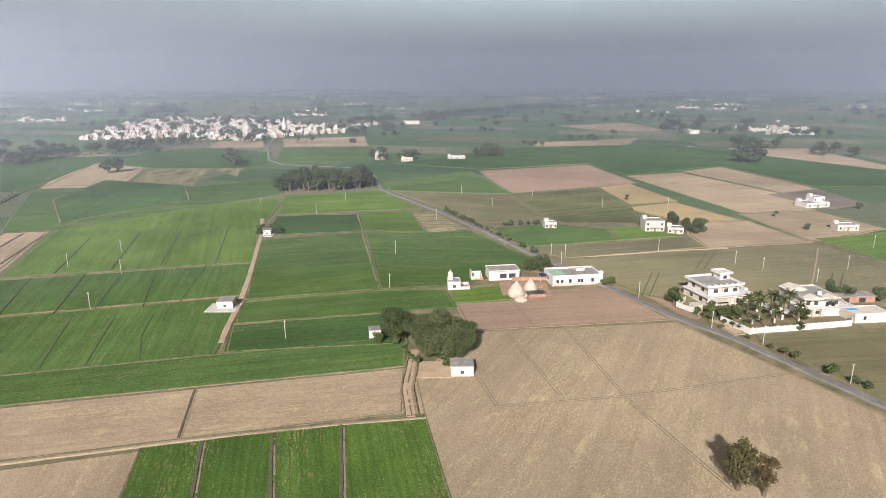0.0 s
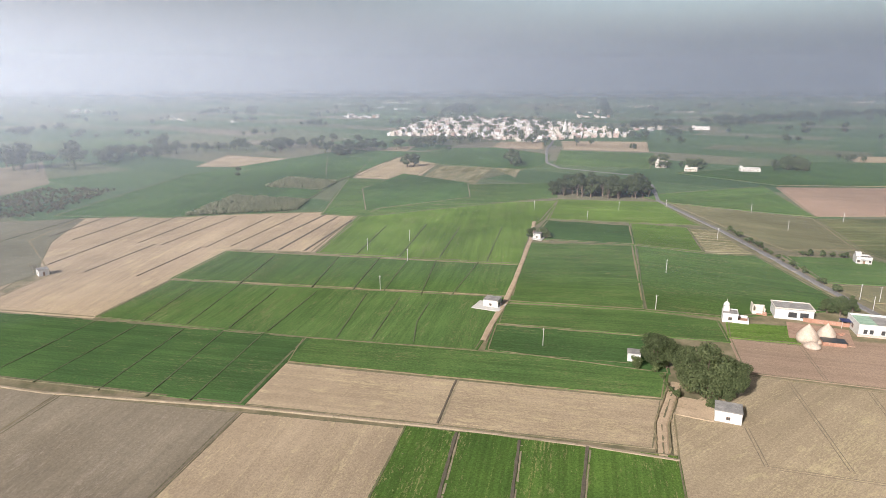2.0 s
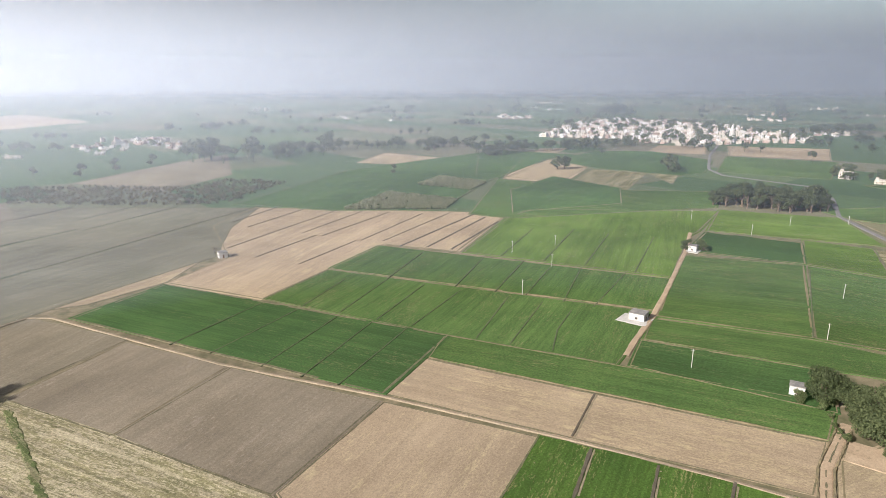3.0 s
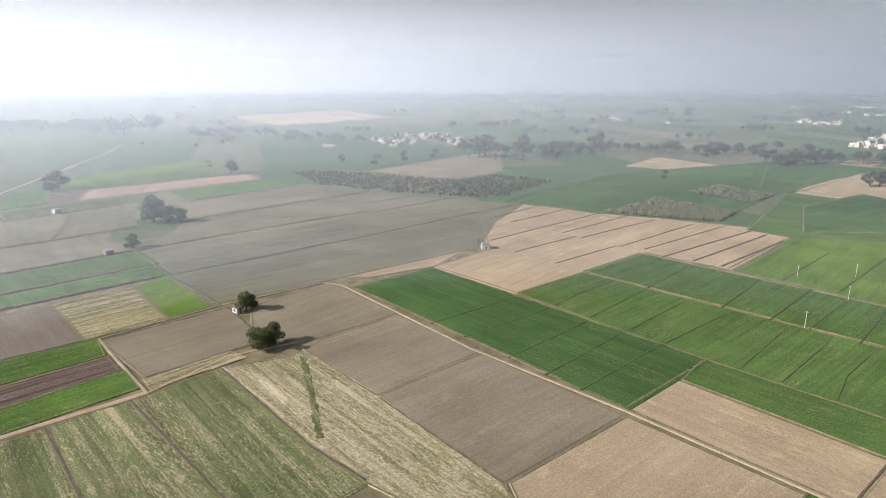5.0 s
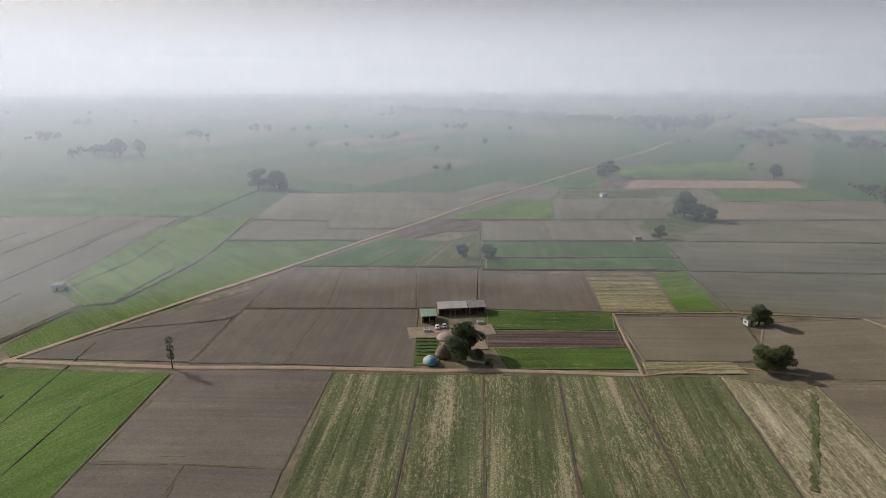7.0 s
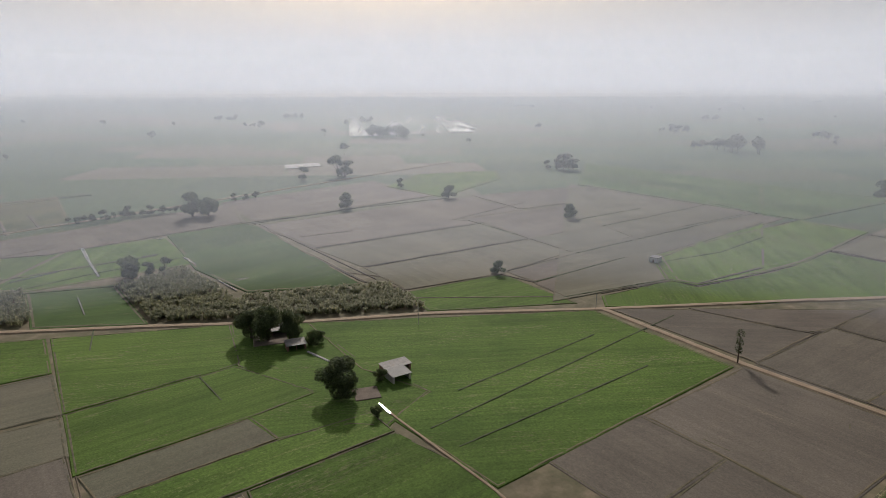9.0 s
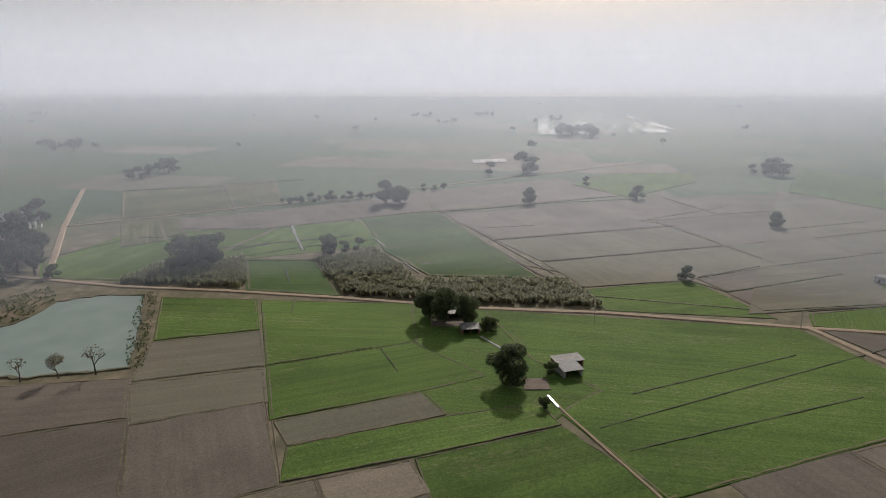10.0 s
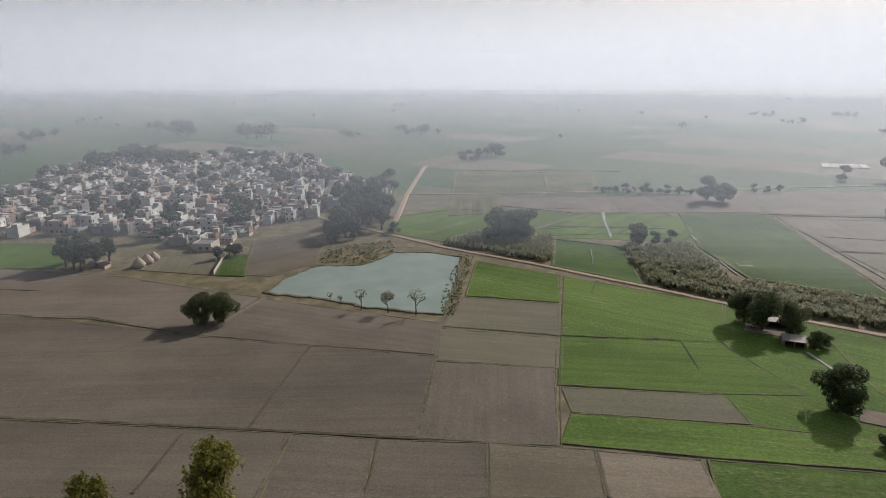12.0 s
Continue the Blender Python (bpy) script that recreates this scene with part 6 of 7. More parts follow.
def settle(places, seeds, label, group, seed, detail=True):
    rng = random.Random(seed)
    made = {}
    for x, y, turn in places:
        s = rng.choice(seeds)
        m = pose(x, y, 0, 0, 0, turn) @ Matrix.Diagonal((rng.uniform(.8, 1.3), rng.uniform(.8, 1.25), rng.uniform(.85, 1.2), 1))
        if s in made:
            copy_thing(made[s], m)
        else:
            made[s] = village_house(s, label, group, detail)
            made[s].matrix_world = m


def massed(name, places, label, seed):
    """Many small flat-roofed houses too far off to be told apart: walls, parapets, stair rooms and openings in one mesh."""
    rng = random.Random(seed)
    verts, faces, mats = [], [], []

    def block(m, x0, y0, z0, x1, y1, z1, slot, top=None):
        k = len(verts)
        verts.extend(m @ Vector(p) for p in ((x0, y0, z0), (x1, y0, z0), (x1, y1, z0), (x0, y1, z0), (x0, y0, z1), (x1, y0, z1), (x1, y1, z1), (x0, y1, z1)))
        for f in ((0, 1, 5, 4), (1, 2, 6, 5), (2, 3, 7, 6), (3, 0, 4, 7)):
            faces.append(tuple(k + i for i in f)), mats.append(slot)
        faces.append((k + 4, k + 5, k + 6, k + 7)), mats.append(slot if top is None else top)
    for x, y, turn in places:
        m = pose(x, y, 0, 0, 0, turn)
        w, d, h = rng.uniform(5.5, 10.5), rng.uniform(5.5, 10), rng.choice((2.9, 3.1, 3.3, 3.4, 3.6, 6.2, 6.6))
        s = rng.choice((0, 0, 1, 1, 1, 2, 3))
        block(m, -w / 2, -d / 2, 0, w / 2, d / 2, h, s, 4)
        p = rng.uniform(.5, .9)
        for q in ((-w / 2, -d / 2, w / 2, -d / 2 + .2), (-w / 2, d / 2 - .2, w / 2, d / 2), (-w / 2, -d / 2 + .2, -w / 2 + .2, d / 2 - .2), (w / 2 - .2, -d / 2 + .2, w / 2, d / 2 - .2)):
            block(m, q[0], q[1], h, q[2], q[3], h + p, s)
        if rng.random() < .6:
            block(m, -w / 2 + .3, 0, h, -w / 2 + 2.8, d / 2 - .3, h + 2.4, rng.choice((0, 1, 1)))
        for f in range(1 if h < 4 else 2):
            for c in (-.28, .28):
                block(m, w * c - .5, -d / 2 - .06, f * 3.1 + 1, w * c + .5, -d / 2, f * 3.1 + 2.2, 5)
                block(m, -w / 2 - .06, d * c - .5, f * 3.1 + 1, -w / 2, d * c + .5, f * 3.1 + 2.2, 5)
        if rng.random() < .5:
            block(m, -w / 2, -d / 2 - 3.2, 0, w / 2, -d / 2 - 3.0, 1.9, s)
    me = mesh_of(name, verts, faces, [OLD_WHITE, OLD_CREAM, OLD_PINK, OLD_BRICK, OLD_ROOF, DARK])
    me.polygons.foreach_set("material_index", mats)
    tagged(new(name, me), label, "houses", kind="stuff")


NEAR_VILLAGE = [(408, -172.8), (513.6, -257.6), (561.6, -310.4), (638.4, -406.4), (592, -475.2), (550.4, -553.6), (444.8, -547.2), (340.8, -451.2), (275.2, -441.6), (260.8, -400), (262.4, -342.4), (249.6, -304), (278.4, -275.2), (252.8, -243.2), (265.6, -216), (291.2, -228.8), (345.6, -206.4)]
near = sites(NEAR_VILLAGE, 10.2, 24, 7, .1)
near.sort(key=lambda p: math.hypot(p[0] - 240, p[1] + 190))
settle(near[:230], range(20), "flat-roofed plastered village house packed among others", "near village", 7)
massed("village_houses", near[230:], "packed flat-roofed plastered houses of a village", 8)
FAR_VILLAGE = [(-616, 1064), (-752, 1440), (-800, 1728), (-624, 1744), (-419.2, 1600), (-294.4, 1456), (-195.2, 1344), (-188.8, 1240), (-275.2, 1160), (-328, 1056), (-440, 1091), (-513.6, 1107)]
massed("far_village_houses", sites(FAR_VILLAGE, 14, 10, 9, .2), "distant crowded white and cream village houses", 9)
massed("hamlet_houses", sites([(-1104, 384), (-1064, 584), (-976, 560), (-992, 384)], 27, 60, 11, .45), "distant low hamlet houses among trees", 10)


rng = random.Random(31)
far_places = []
for _ in range(34):
    a, d = radians(rng.uniform(25, 135)), rng.uniform(1300, 4300)
    x, y = d * math.cos(a), d * math.sin(a)
    if not inside(x, y, FAR_VILLAGE):
        far_places += [(x + rng.uniform(-60, 60), y + rng.uniform(-45, 45), rng.uniform(0, 90)) for _ in range(rng.choice((1, 2, 3, 6, 14)))]
massed("scattered_houses", far_places, "scattered distant pale farmhouses over the plain", 16)

far_hamlets = []
rng = random.Random(45)
for x, y, ux, uy, vx, vy, count in ((837.7, 4217.6, 274.7, -12.1, 25, 128, 26),
                                    (1270.1, 4108.2, 89.9, -2.2, 38, 124, 6),
                                    (995.8, 2610.2, 69, -1, 46, 122, 9),
                                    (690.4, 1285.5, 74, 0, 53, 101, 30),
                                    (1718.9, 2603.1, 80, -1, 71, 109, 14),
                                    (-406.8, 2987.4, 74, -1, -17, 129, 9),
                                    (-848.2, 4215.5, 52.2, -2.6, -26, 127, 4),
                                    (-1106.8, 1683.1, 36, 0, -71, 109, 8),
                                    (1995.8, 3808.8, 164.1, -5.7, 60, 115, 18),
                                    (670.8, 2747.1, 61, -1, 31, 126, 5),
                                    (-173.2, 1448.6, 34, 0, -5, 41, 7),
                                    (-992.2, 527.4, 37, 26, -47, 25, 12),
                                    (-1113.7, 523.9, 47, 34, -44, 21, 14),
                                    (-2118.8, 1498.3, 36, 25, -70, 50, 5),
                                    (-1432.4, 1292.6, 34, 24, -49, 44, 6),
                                    (-3048.5, 3032.6, 122.9, 85.8, -92, 92, 6),
                                    (-1114.3, 533.2, 17, 47, -51, 24, 14),
                                    (-1059.7, 428.2, 10, 29, -45, 18, 8),
                                    (-2163.8, 1505.4, 19, 53, -100, 69, 5),
                                    (-3018.5, 3062.5, 33.8, 98.4, -91, 92, 6)):
    for _ in range(count):
        p, q = rng.gauss(0, .5), rng.uniform(-1, 1)
        far_hamlets.append((x + ux * p + vx * q, y + uy * p + vy * q, rng.uniform(0, 90)))
massed("hamlet_houses", far_hamlets, "distant pale flat-roofed hamlets over the plain", 17)


def temple():
    t = thing("temple_tower", "tall tapering white temple spire in the far village", "temple", (-297.6, 1187, 0), size=(1.2, 1.2, 1.15))
    part("base", boxes((-5, -5, -.1, 5, 5, 6), bevel=.1), WHITEWASH, t)
    part("spire", lathe(((4.2, 6), (4.0, 12), (3.2, 18), (2.0, 23), (.9, 26), (.5, 27), (.1, 29)), 12), WHITEWASH, t)


temple()


def village_edge():
    t = thing("courtyard_house", "pale cream house with a sloping courtyard wall at the village edge", "house", (256.8, -222.4, 0), 205, size=(1.4, 1.4, .95))
    part("wall", boxes((-3, -4, -.1, 4, 4, 3.6), bevel=.03), CREAM, t)
    part("roof", boxes((-2.9, -3.9, 3.6, 3.9, 3.9, 3.72)), ROOF, t)
    part("parapet", parapet(7, 8, 3.6, .7, .18, .5), CREAM, t)
    part("yard_wall", boxes((4, -4, 0, 9, -3.8, 2.2), (8.8, -3.8, 0, 9, 4, 2.2)), CREAM, t)
    window(t, 0, -4, 1, 1.0, 1.2, "s"), window(t, 2.4, -4, 1, 1.0, 1.2, "s")
    t = thing("ruined_room", "low broken brick room beside dark trees", "building", (272.8, -173.6, 0), 205, size=(1.5, 1.5, 1.2))
    part("wall", boxes((-3, -1.8, 0, -2.7, 1.8, 2.0), (-2.7, 1.5, 0, 3, 1.8, 2.2), (2.7, -1.8, 0, 3, 1.5, 1.2)), PINK, t)
    part("roof", boxes((-3.2, -.2, 2.2, .6, 2.0, 2.35)), CREAM, t)
    t = thing("yard_wall", "long low cream boundary wall", "wall")
    bm = boxes((0, -.12, 0, 33, .12, 2.0))
    bm.transform(pose(216.3, -190.6, 0, 0, 0, math.degrees(math.atan2(-16.9, 12.9))))
    part("panel", bm, CREAM, t)


village_edge()


# ---- farmstead with tin sheds ----
OLD_TIN = surface("old_tin_sheet", (0.20, 0.185, 0.17), (0.34, 0.32, 0.29), 1.2, 0.25, 0.7, 0.01, metal=0.2, worn=(0.24, 0.16, 0.11))
def lean_shed(name, label, x, y, turn, w, d, h0, h1, sheet, posts=4, back=BRICK):
    """An open shed: a back wall, posts in front and a sloping ribbed roof."""
    t = thing(name, label, "shed", (x, y, 0), turn)
    part("back_wall", boxes((-w / 2, d / 2 - .25, -.1, w / 2, d / 2, h1)), back, t)
    part("side_wall", boxes((-w / 2, -d / 2, -.1, -w / 2 + .25, d / 2 - .25, h0)), back, t)
    part("side_wall", boxes((w / 2 - .25, -d / 2, -.1, w / 2, d / 2 - .25, h0)), back, t)
    for i in range(posts):
        px = -w / 2 + .5 + i * (w - 1) / max(1, posts - 1)
        part("post", boxes((px - .14, -d / 2, -.1, px + .14, -d / 2 + .28, h0)), back, t)
    n = int(w / .45)
    verts, faces = [], []
    for i in range(n * 2 + 1):
        px = -w / 2 - .3 + i * (w + .6) / (n * 2)
        for py, pz in ((-d / 2 - .5, h0), (d / 2 + .2, h1 + .08)):
            for dz in (0, .05):
                verts.append((px, py, pz + dz + (.05 if i % 2 else 0)))
    for i in range(n * 2):
        a, b = i * 4, i * 4 + 4
        faces += [(a + 1, b + 1, b + 3, a + 3), (a, a + 2, b + 2, b), (a, b, b + 1, a + 1), (a + 2, a + 3, b + 3, b + 2)]
    r = new("roof", mesh_of("roof", verts, faces, sheet))
    r.parent = t
    tagged(r, "corrugated sheet roof")
    return t


lean_shed("cattle_shed", "long open cattle shed with a pale sheet roof", -250.7, -84.9, 116.8, 12.8, 6.2, 3.4, 4.2, CONCRETE, 6)
lean_shed("cattle_shed", "open shed with a ribbed tin roof", -255.7, -75.1, 116.8, 7.4, 6.6, 3.4, 4.2, OLD_TIN, 3)
lean_shed("cart_shed", "small shed with a pale green sheet roof", -239.1, -91.7, 116.8, 6.4, 6.4, 3.0, 3.6, GREENSHEET, 3)
bm = boxes((-19, -8, 0, 17, 4, .34), (-7, -22, 0, 11, -8, .33), bevel=.1)
bm.transform(pose(-232, -78, 0, 0, 0, 116.8))
tagged(part("yard", bm, FARM_DIRT), "trodden bare earth farmyard", "yard", kind="structure")
for x0, y0, x1, y1 in ((-217.9, -88.9, -220.4, -81), (-214.7, -87.6, -217.2, -79.8), (-211.6, -86.3, -214.1, -78.7), (-208.6, -85.1, -211, -77.6), (-205.7, -83.9, -208, -76.5), (-202.8, -82.7, -205.1, -75.4)):
    v, f = ribbon(((x0, y0), (x1, y1)), .7, .55, .2, .25, int(abs(x0)), 1.5)
    tagged(new("vegetable_row", mesh_of("vegetable_row", v, f, FURROW_GREEN)), "raised dark row of a kitchen garden", "row", group="garden rows")


def trough(x, y, turn):
    t = thing("water_trough", "square white concrete water trough", "trough", (x, y, .3), turn, group="troughs")
    part("rim", parapet(2.6, 2.2, 0, 1.0, .3), WHITEWASH, t)
    part("water", boxes((-1, -.8, 0.0, 1, .8, .8)), WATER, t)


def water_material():
    m, n, k, b = nodes_of("still_water")
    at = n.new("ShaderNodeNewGeometry").outputs["Position"]
    w = node(n, "ShaderNodeTexNoise", Scale=0.08, Detail=4.0)
    k.new(at, w.inputs["Vector"])
    k.new(ramp(n, k, w.outputs["Fac"], ((.3, (.22, .28, .235)), (.7, (.27, .33, .28)))), b.inputs["Base Color"])
    b.inputs["Roughness"].default_value, b.inputs["IOR"].default_value = 0.06, 1.33
    r = node(n, "ShaderNodeTexNoise", Scale=2.5, Detail=3.0)
    k.new(at, r.inputs["Vector"])
    bp = node(n, "ShaderNodeBump", Strength=0.12, Distance=0.02)
    k.new(r.outputs["Fac"], bp.inputs["Height"]), k.new(bp.outputs["Normal"], b.inputs["Normal"])
    return m


WATER = water_material()
for x, y in ((-226, -87.4), (-241.9, -69.2), (-246, -92.5)):
    trough(x, y, 116.8)


def car(x, y, turn, paint, label):
    t = thing("car", label, "car", (x, y, .34), turn, group="parked cars")
    bm = boxes((-2.0, -.8, .3, 2.0, .8, .85), bevel=.12)
    part("body", bm, paint, t)
    part("cabin", boxes((-1.3, -.68, .85, .9, .68, 1.42), bevel=.2), paint, t)
    for s in (-1, 1):
        part("side_window", boxes((-1.05, s * .69 - .02, .95, .65, s * .69 + .02, 1.28)), DARK, t)
    part("windscreen", boxes((.72, -.55, .92, .93, .55, 1.3)), DARK, t)
    for wx in (-1.25, 1.25):
        for s in (-1, 1):
            bm = lathe(((.31, -.1), (.31, .1)), 14)
            bm.transform(Matrix.Translation((wx, s * .74, .31)) @ Matrix.Rotation(math.pi / 2, 4, "X"))
            part("wheel", bm, DARK, t)


CAR_WHITE = surface("white_car_paint", (.74, .74, .73), (.8, .8, .79), 2, .5, .3, 0)
car(-230.5, -84.5, 25, CAR_WHITE, "white hatchback parked in the farmyard")
car(-232.6, -82.0, 25, surface("silver_car_paint", (.4, .42, .44), (.48, .5, .52), 2, .5, .3, 0), "silver-grey car parked in the farmyard")
dung = surface("dung_heap", (.17, .12, .08), (.30, .22, .16), 1.5, .3, .95, .1)
for x, y, r, h, m, lab in ((-221.6, -77.6, 3.9, 2.4, STRAW, "loose straw heap in the farmyard"), (-205.6, -73, 3.1, 4.6, dung, "dark domed fodder stack"), (-217.6, -69.6, 2.7, 1.4, dung, "dung heap in the farmyard")):
    t = thing("heap", lab, "heap", (x, y, .2))
    part("mound", lathe(((r, 0), (r * .95, h * .3), (r * .7, h * .7), (r * .3, h * .95), (.05, h)), 14), m, t, smooth=True)
t = thing("tarp_stack", "white and blue plastic sheet tied over a stack", "stack", (-198.4, -75.5, .2), size=(1.5, 1.5, 1.4))
part("sheet", lathe(((1.9, 0), (1.8, .8), (1.2, 1.6), (.3, 2.1)), 12), WHITEWASH, t, "white plastic sheet", True)
part("blue_sheet", lathe(((1.3, .2), (1.25, 1.0), (.8, 1.7), (.2, 2.0)), 10, (.9, .7)), BLUEPAINT, t, "blue plastic sheet", True)

# ---- farms in the green fields ----
lean_shed("cattle_shed", "low brick cattle shed with a striped sheet roof", -15, -223.2, 186, 7, 5.1, 2.4, 2.8, OLD_TIN, 3)
lean_shed("cattle_shed", "brick shed with a pale concrete sheet roof", -45.4, -187.2, 195, 6.7, 6.1, 2.7, 3.1, CONCRETE, 2, CREAM)
lean_shed("cattle_shed", "long low brick shed with a worn tin roof", -46.1, -193.6, 195, 9.8, 4.8, 2.5, 2.8, OLD_TIN, 4)
lean_shed("cart_shed", "small shed hidden under trees", -10.4, -240.8, 186, 8, 6.4, 2.3, 2.6, OLD_TIN, 2)
tagged(part("yard", boxes((-37.4, -183.6, 0, -29.2, -175.6, .46), bevel=.15), TRODDEN), "trodden earth cattle yard", "yard", kind="structure")
tagged(part("yard", boxes((-12.8, -240, 0, 0, -228.8, .4), bevel=.15), TRODDEN), "trodden earth yard under trees", "yard", kind="structure")


WET = surface("rippled_channel_water", (.10, .11, .09), (.16, .17, .14), 2.0, .3, .07, .0006, bump_size=.5)


def channel(a, b, width, label="shallow irrigation channel full of still water"):
    v, f = ribbon((a, b), width, .5, .3, .02, 3, 2.0)
    tagged(new("irrigation_channel", mesh_of("irrigation_channel", v, f, WET)), label, "channel", kind="structure")


channel((-35.7, -172.0), (-37.6, -164.9), 0.6)
channel((93.9, -411.4), (86.4, -386.1), 1.6)
channel((86.4, -386.1), (73.0, -344.8), 1.3)
channel((113.6, -347.5), (95.2, -361.9), 1)
channel((15.2, -321.3), (5.8, -299.8), 0.9)
channel((33.9, -371.0), (26.9, -353.0), 1.6)
channel((6.4, -315.8), (0.6, -318.1), 1.2)
channel((57.3, -380.3), (49.4, -382.7), 1.2)
channel((76.2, -312.8), (67.8, -285.6), 0.6)
channel((56.6, -427.5), (51.0, -421.8), 1.4)
channel((7.4, -318.9), (-0.2, -319.5), 0.9)
channel((-28.2, -329.1), (-36.5, -330.7), 0.8)
way("path", "pale concrete path to the cattle shed", ((-18.9, -218.1), (-26.1, -206.1)), .9, CONCRETE, .45, 21, "path")


def pond():
    shore = [(177.6, -181.6), (184.6, -204.2), (183.7, -222.9), (165.8, -234.4), (163.4, -261), (149, -269.4), (128.8, -269.4), (114.1, -232), (100.8, -193.6), (130.6, -187.4), (155, -187.2)]
    pts = []
    for (x0, y0), (x1, y1) in zip(shore, shore[1:] + shore[:1]):
        for i in range(8):
            q = noise.noise((x0 + i, y1 - i, 3.3)) * 1.1
            pts.append((x0 + (x1 - x0) * i / 8 + q, y0 + (y1 - y0) * i / 8 - q))
    tagged(new("pond", mesh_of("pond", [(*p, .16) for p in pts], [tuple(range(len(pts)))], WATER)), "village pond of still pale green water", "water", kind="structure")
    v, f = ribbon(pts + pts[:1], 1.6, .42, 0, .5, 5, 2.0)
    tagged(new("pond_bank", mesh_of("pond_bank", v, f, BUND_GREEN)), "weedy earth bank round the pond", "bank", kind="structure")


pond()
# ---- more trees ----
def bare_tree(name, label, height, seed, leafy=0):
    rng = random.Random(seed)
    t = thing(name, label, "tree", group="bare trees")
    t["tall"] = height
    bm = bmesh.new()

    def grow(a, d, length, r, depth):
        b = a + d * length
        limb(bm, a, b, r, r * .6, 5)
        if depth:
            for _ in range(3):
                q = (d + Vector((rng.uniform(-.8, .8), rng.uniform(-.8, .8), rng.uniform(-.1, .6)))).normalized()
                grow(b, q, length * rng.uniform(.55, .8), r * .58, depth - 1)
    grow(Vector((0, 0, -.2)), Vector((rng.uniform(-.1, .1), 0, 1)).normalized(), height * .34, height * .03, 3)
    part("trunk", bm, BARK, t)
    if leafy:
        v, f = leaves([((0, 0, height * .75), height * .3)], leafy, .22, rng)
        c = new("crown", mesh_of("crown", v, f, LEAF_DRY))
        c.parent = t
    return t


for x, y, h, s, lf in ((131.4, -184.6, 8.6, 1, 120), (120.6, -186.9, 8.8, 2, 420), (109.8, -189.4, 10.5, 3, 140), (-330.4, 195.2, 7.4, 4, 40), (142.4, -186.1, 3.5, 5, 60), (147.2, -185.9, 4.2, 6, 30)):
    bare_tree("bare_tree", "small leafless tree with a bare branching crown", h, s, lf).matrix_world = pose(x, y, 0, 0, 0, s * 50)


def pollard(x, y, h, seed):
    """A slim lopped field tree with tufts of leaf."""
    rng = random.Random(seed)
    t = thing("lopped_tree", "slim lopped tree with tufts of leaf beside a track", "tree", (x, y, 0))
    bm = bmesh.new()
    limb(bm, (0, 0, -.2), (.2, 0, h * .8), .28, .14, 8)
    lobes = [((.2, 0, h * .9), h * .12)]
    for z, q in ((.35, 1.2), (.45, -1.1), (.55, .9), (.25, -.8)):
        limb(bm, (.1, 0, h * z), (.1 + q, q * .6, h * (z + .12)), .12, .05)
        lobes.append(((.1 + q, q * .6, h * (z + .14)), h * .10))
    part("trunk", bm, BARK, t)
    v, f = leaves(lobes, 420, .22, rng, 1.0)
    c = new("crown", mesh_of("crown", v, f, LEAF_DARK))
    c.parent = t


pollard(-162.4, -161.3, 12.8, 3)


def palm():
    t = thing("palm_tree", "garden palm with a white-painted trunk foot", "tree", group="garden palms")
    t["tall"] = 7.0
    part("trunk", lathe(((.22, 1.4), (.17, 2.6), (.16, 4.6), (.13, 5.4)), 10), BARK, t)
    part("painted_foot", lathe(((.30, -.1), (.25, .6), (.225, 1.4)), 10), WHITEWASH, t, "whitewashed trunk foot")
    rng = random.Random(4)
    verts, faces = [], []
    for i in range(20):
        a, lift = i * 2.4, rng.uniform(-.1, 1.4)
        p, d = Vector((0, 0, 5.3)), Vector((math.cos(a), math.sin(a), lift)).normalized()
        side = Vector((-math.sin(a), math.cos(a), 0))
        prev = None
        for k in range(7):
            w = .27 * math.sin((k + .6) / 7.2 * math.pi)
            n = len(verts)
            verts += [p + side * w - Vector((0, 0, w * .5)), p + Vector((0, 0, .05)), p - side * w - Vector((0, 0, w * .5))]
            if prev is not None:
                faces += [(prev, n, n + 1, prev + 1), (prev + 1, n + 1, n + 2, prev + 2)]
            prev = n
            p = p + d * .34
            d = (d + Vector((0, 0, -.2))).normalized()
    c = new("crown", mesh_of("crown", verts, faces, LEAF_DARK))
    c.parent = t
    return t


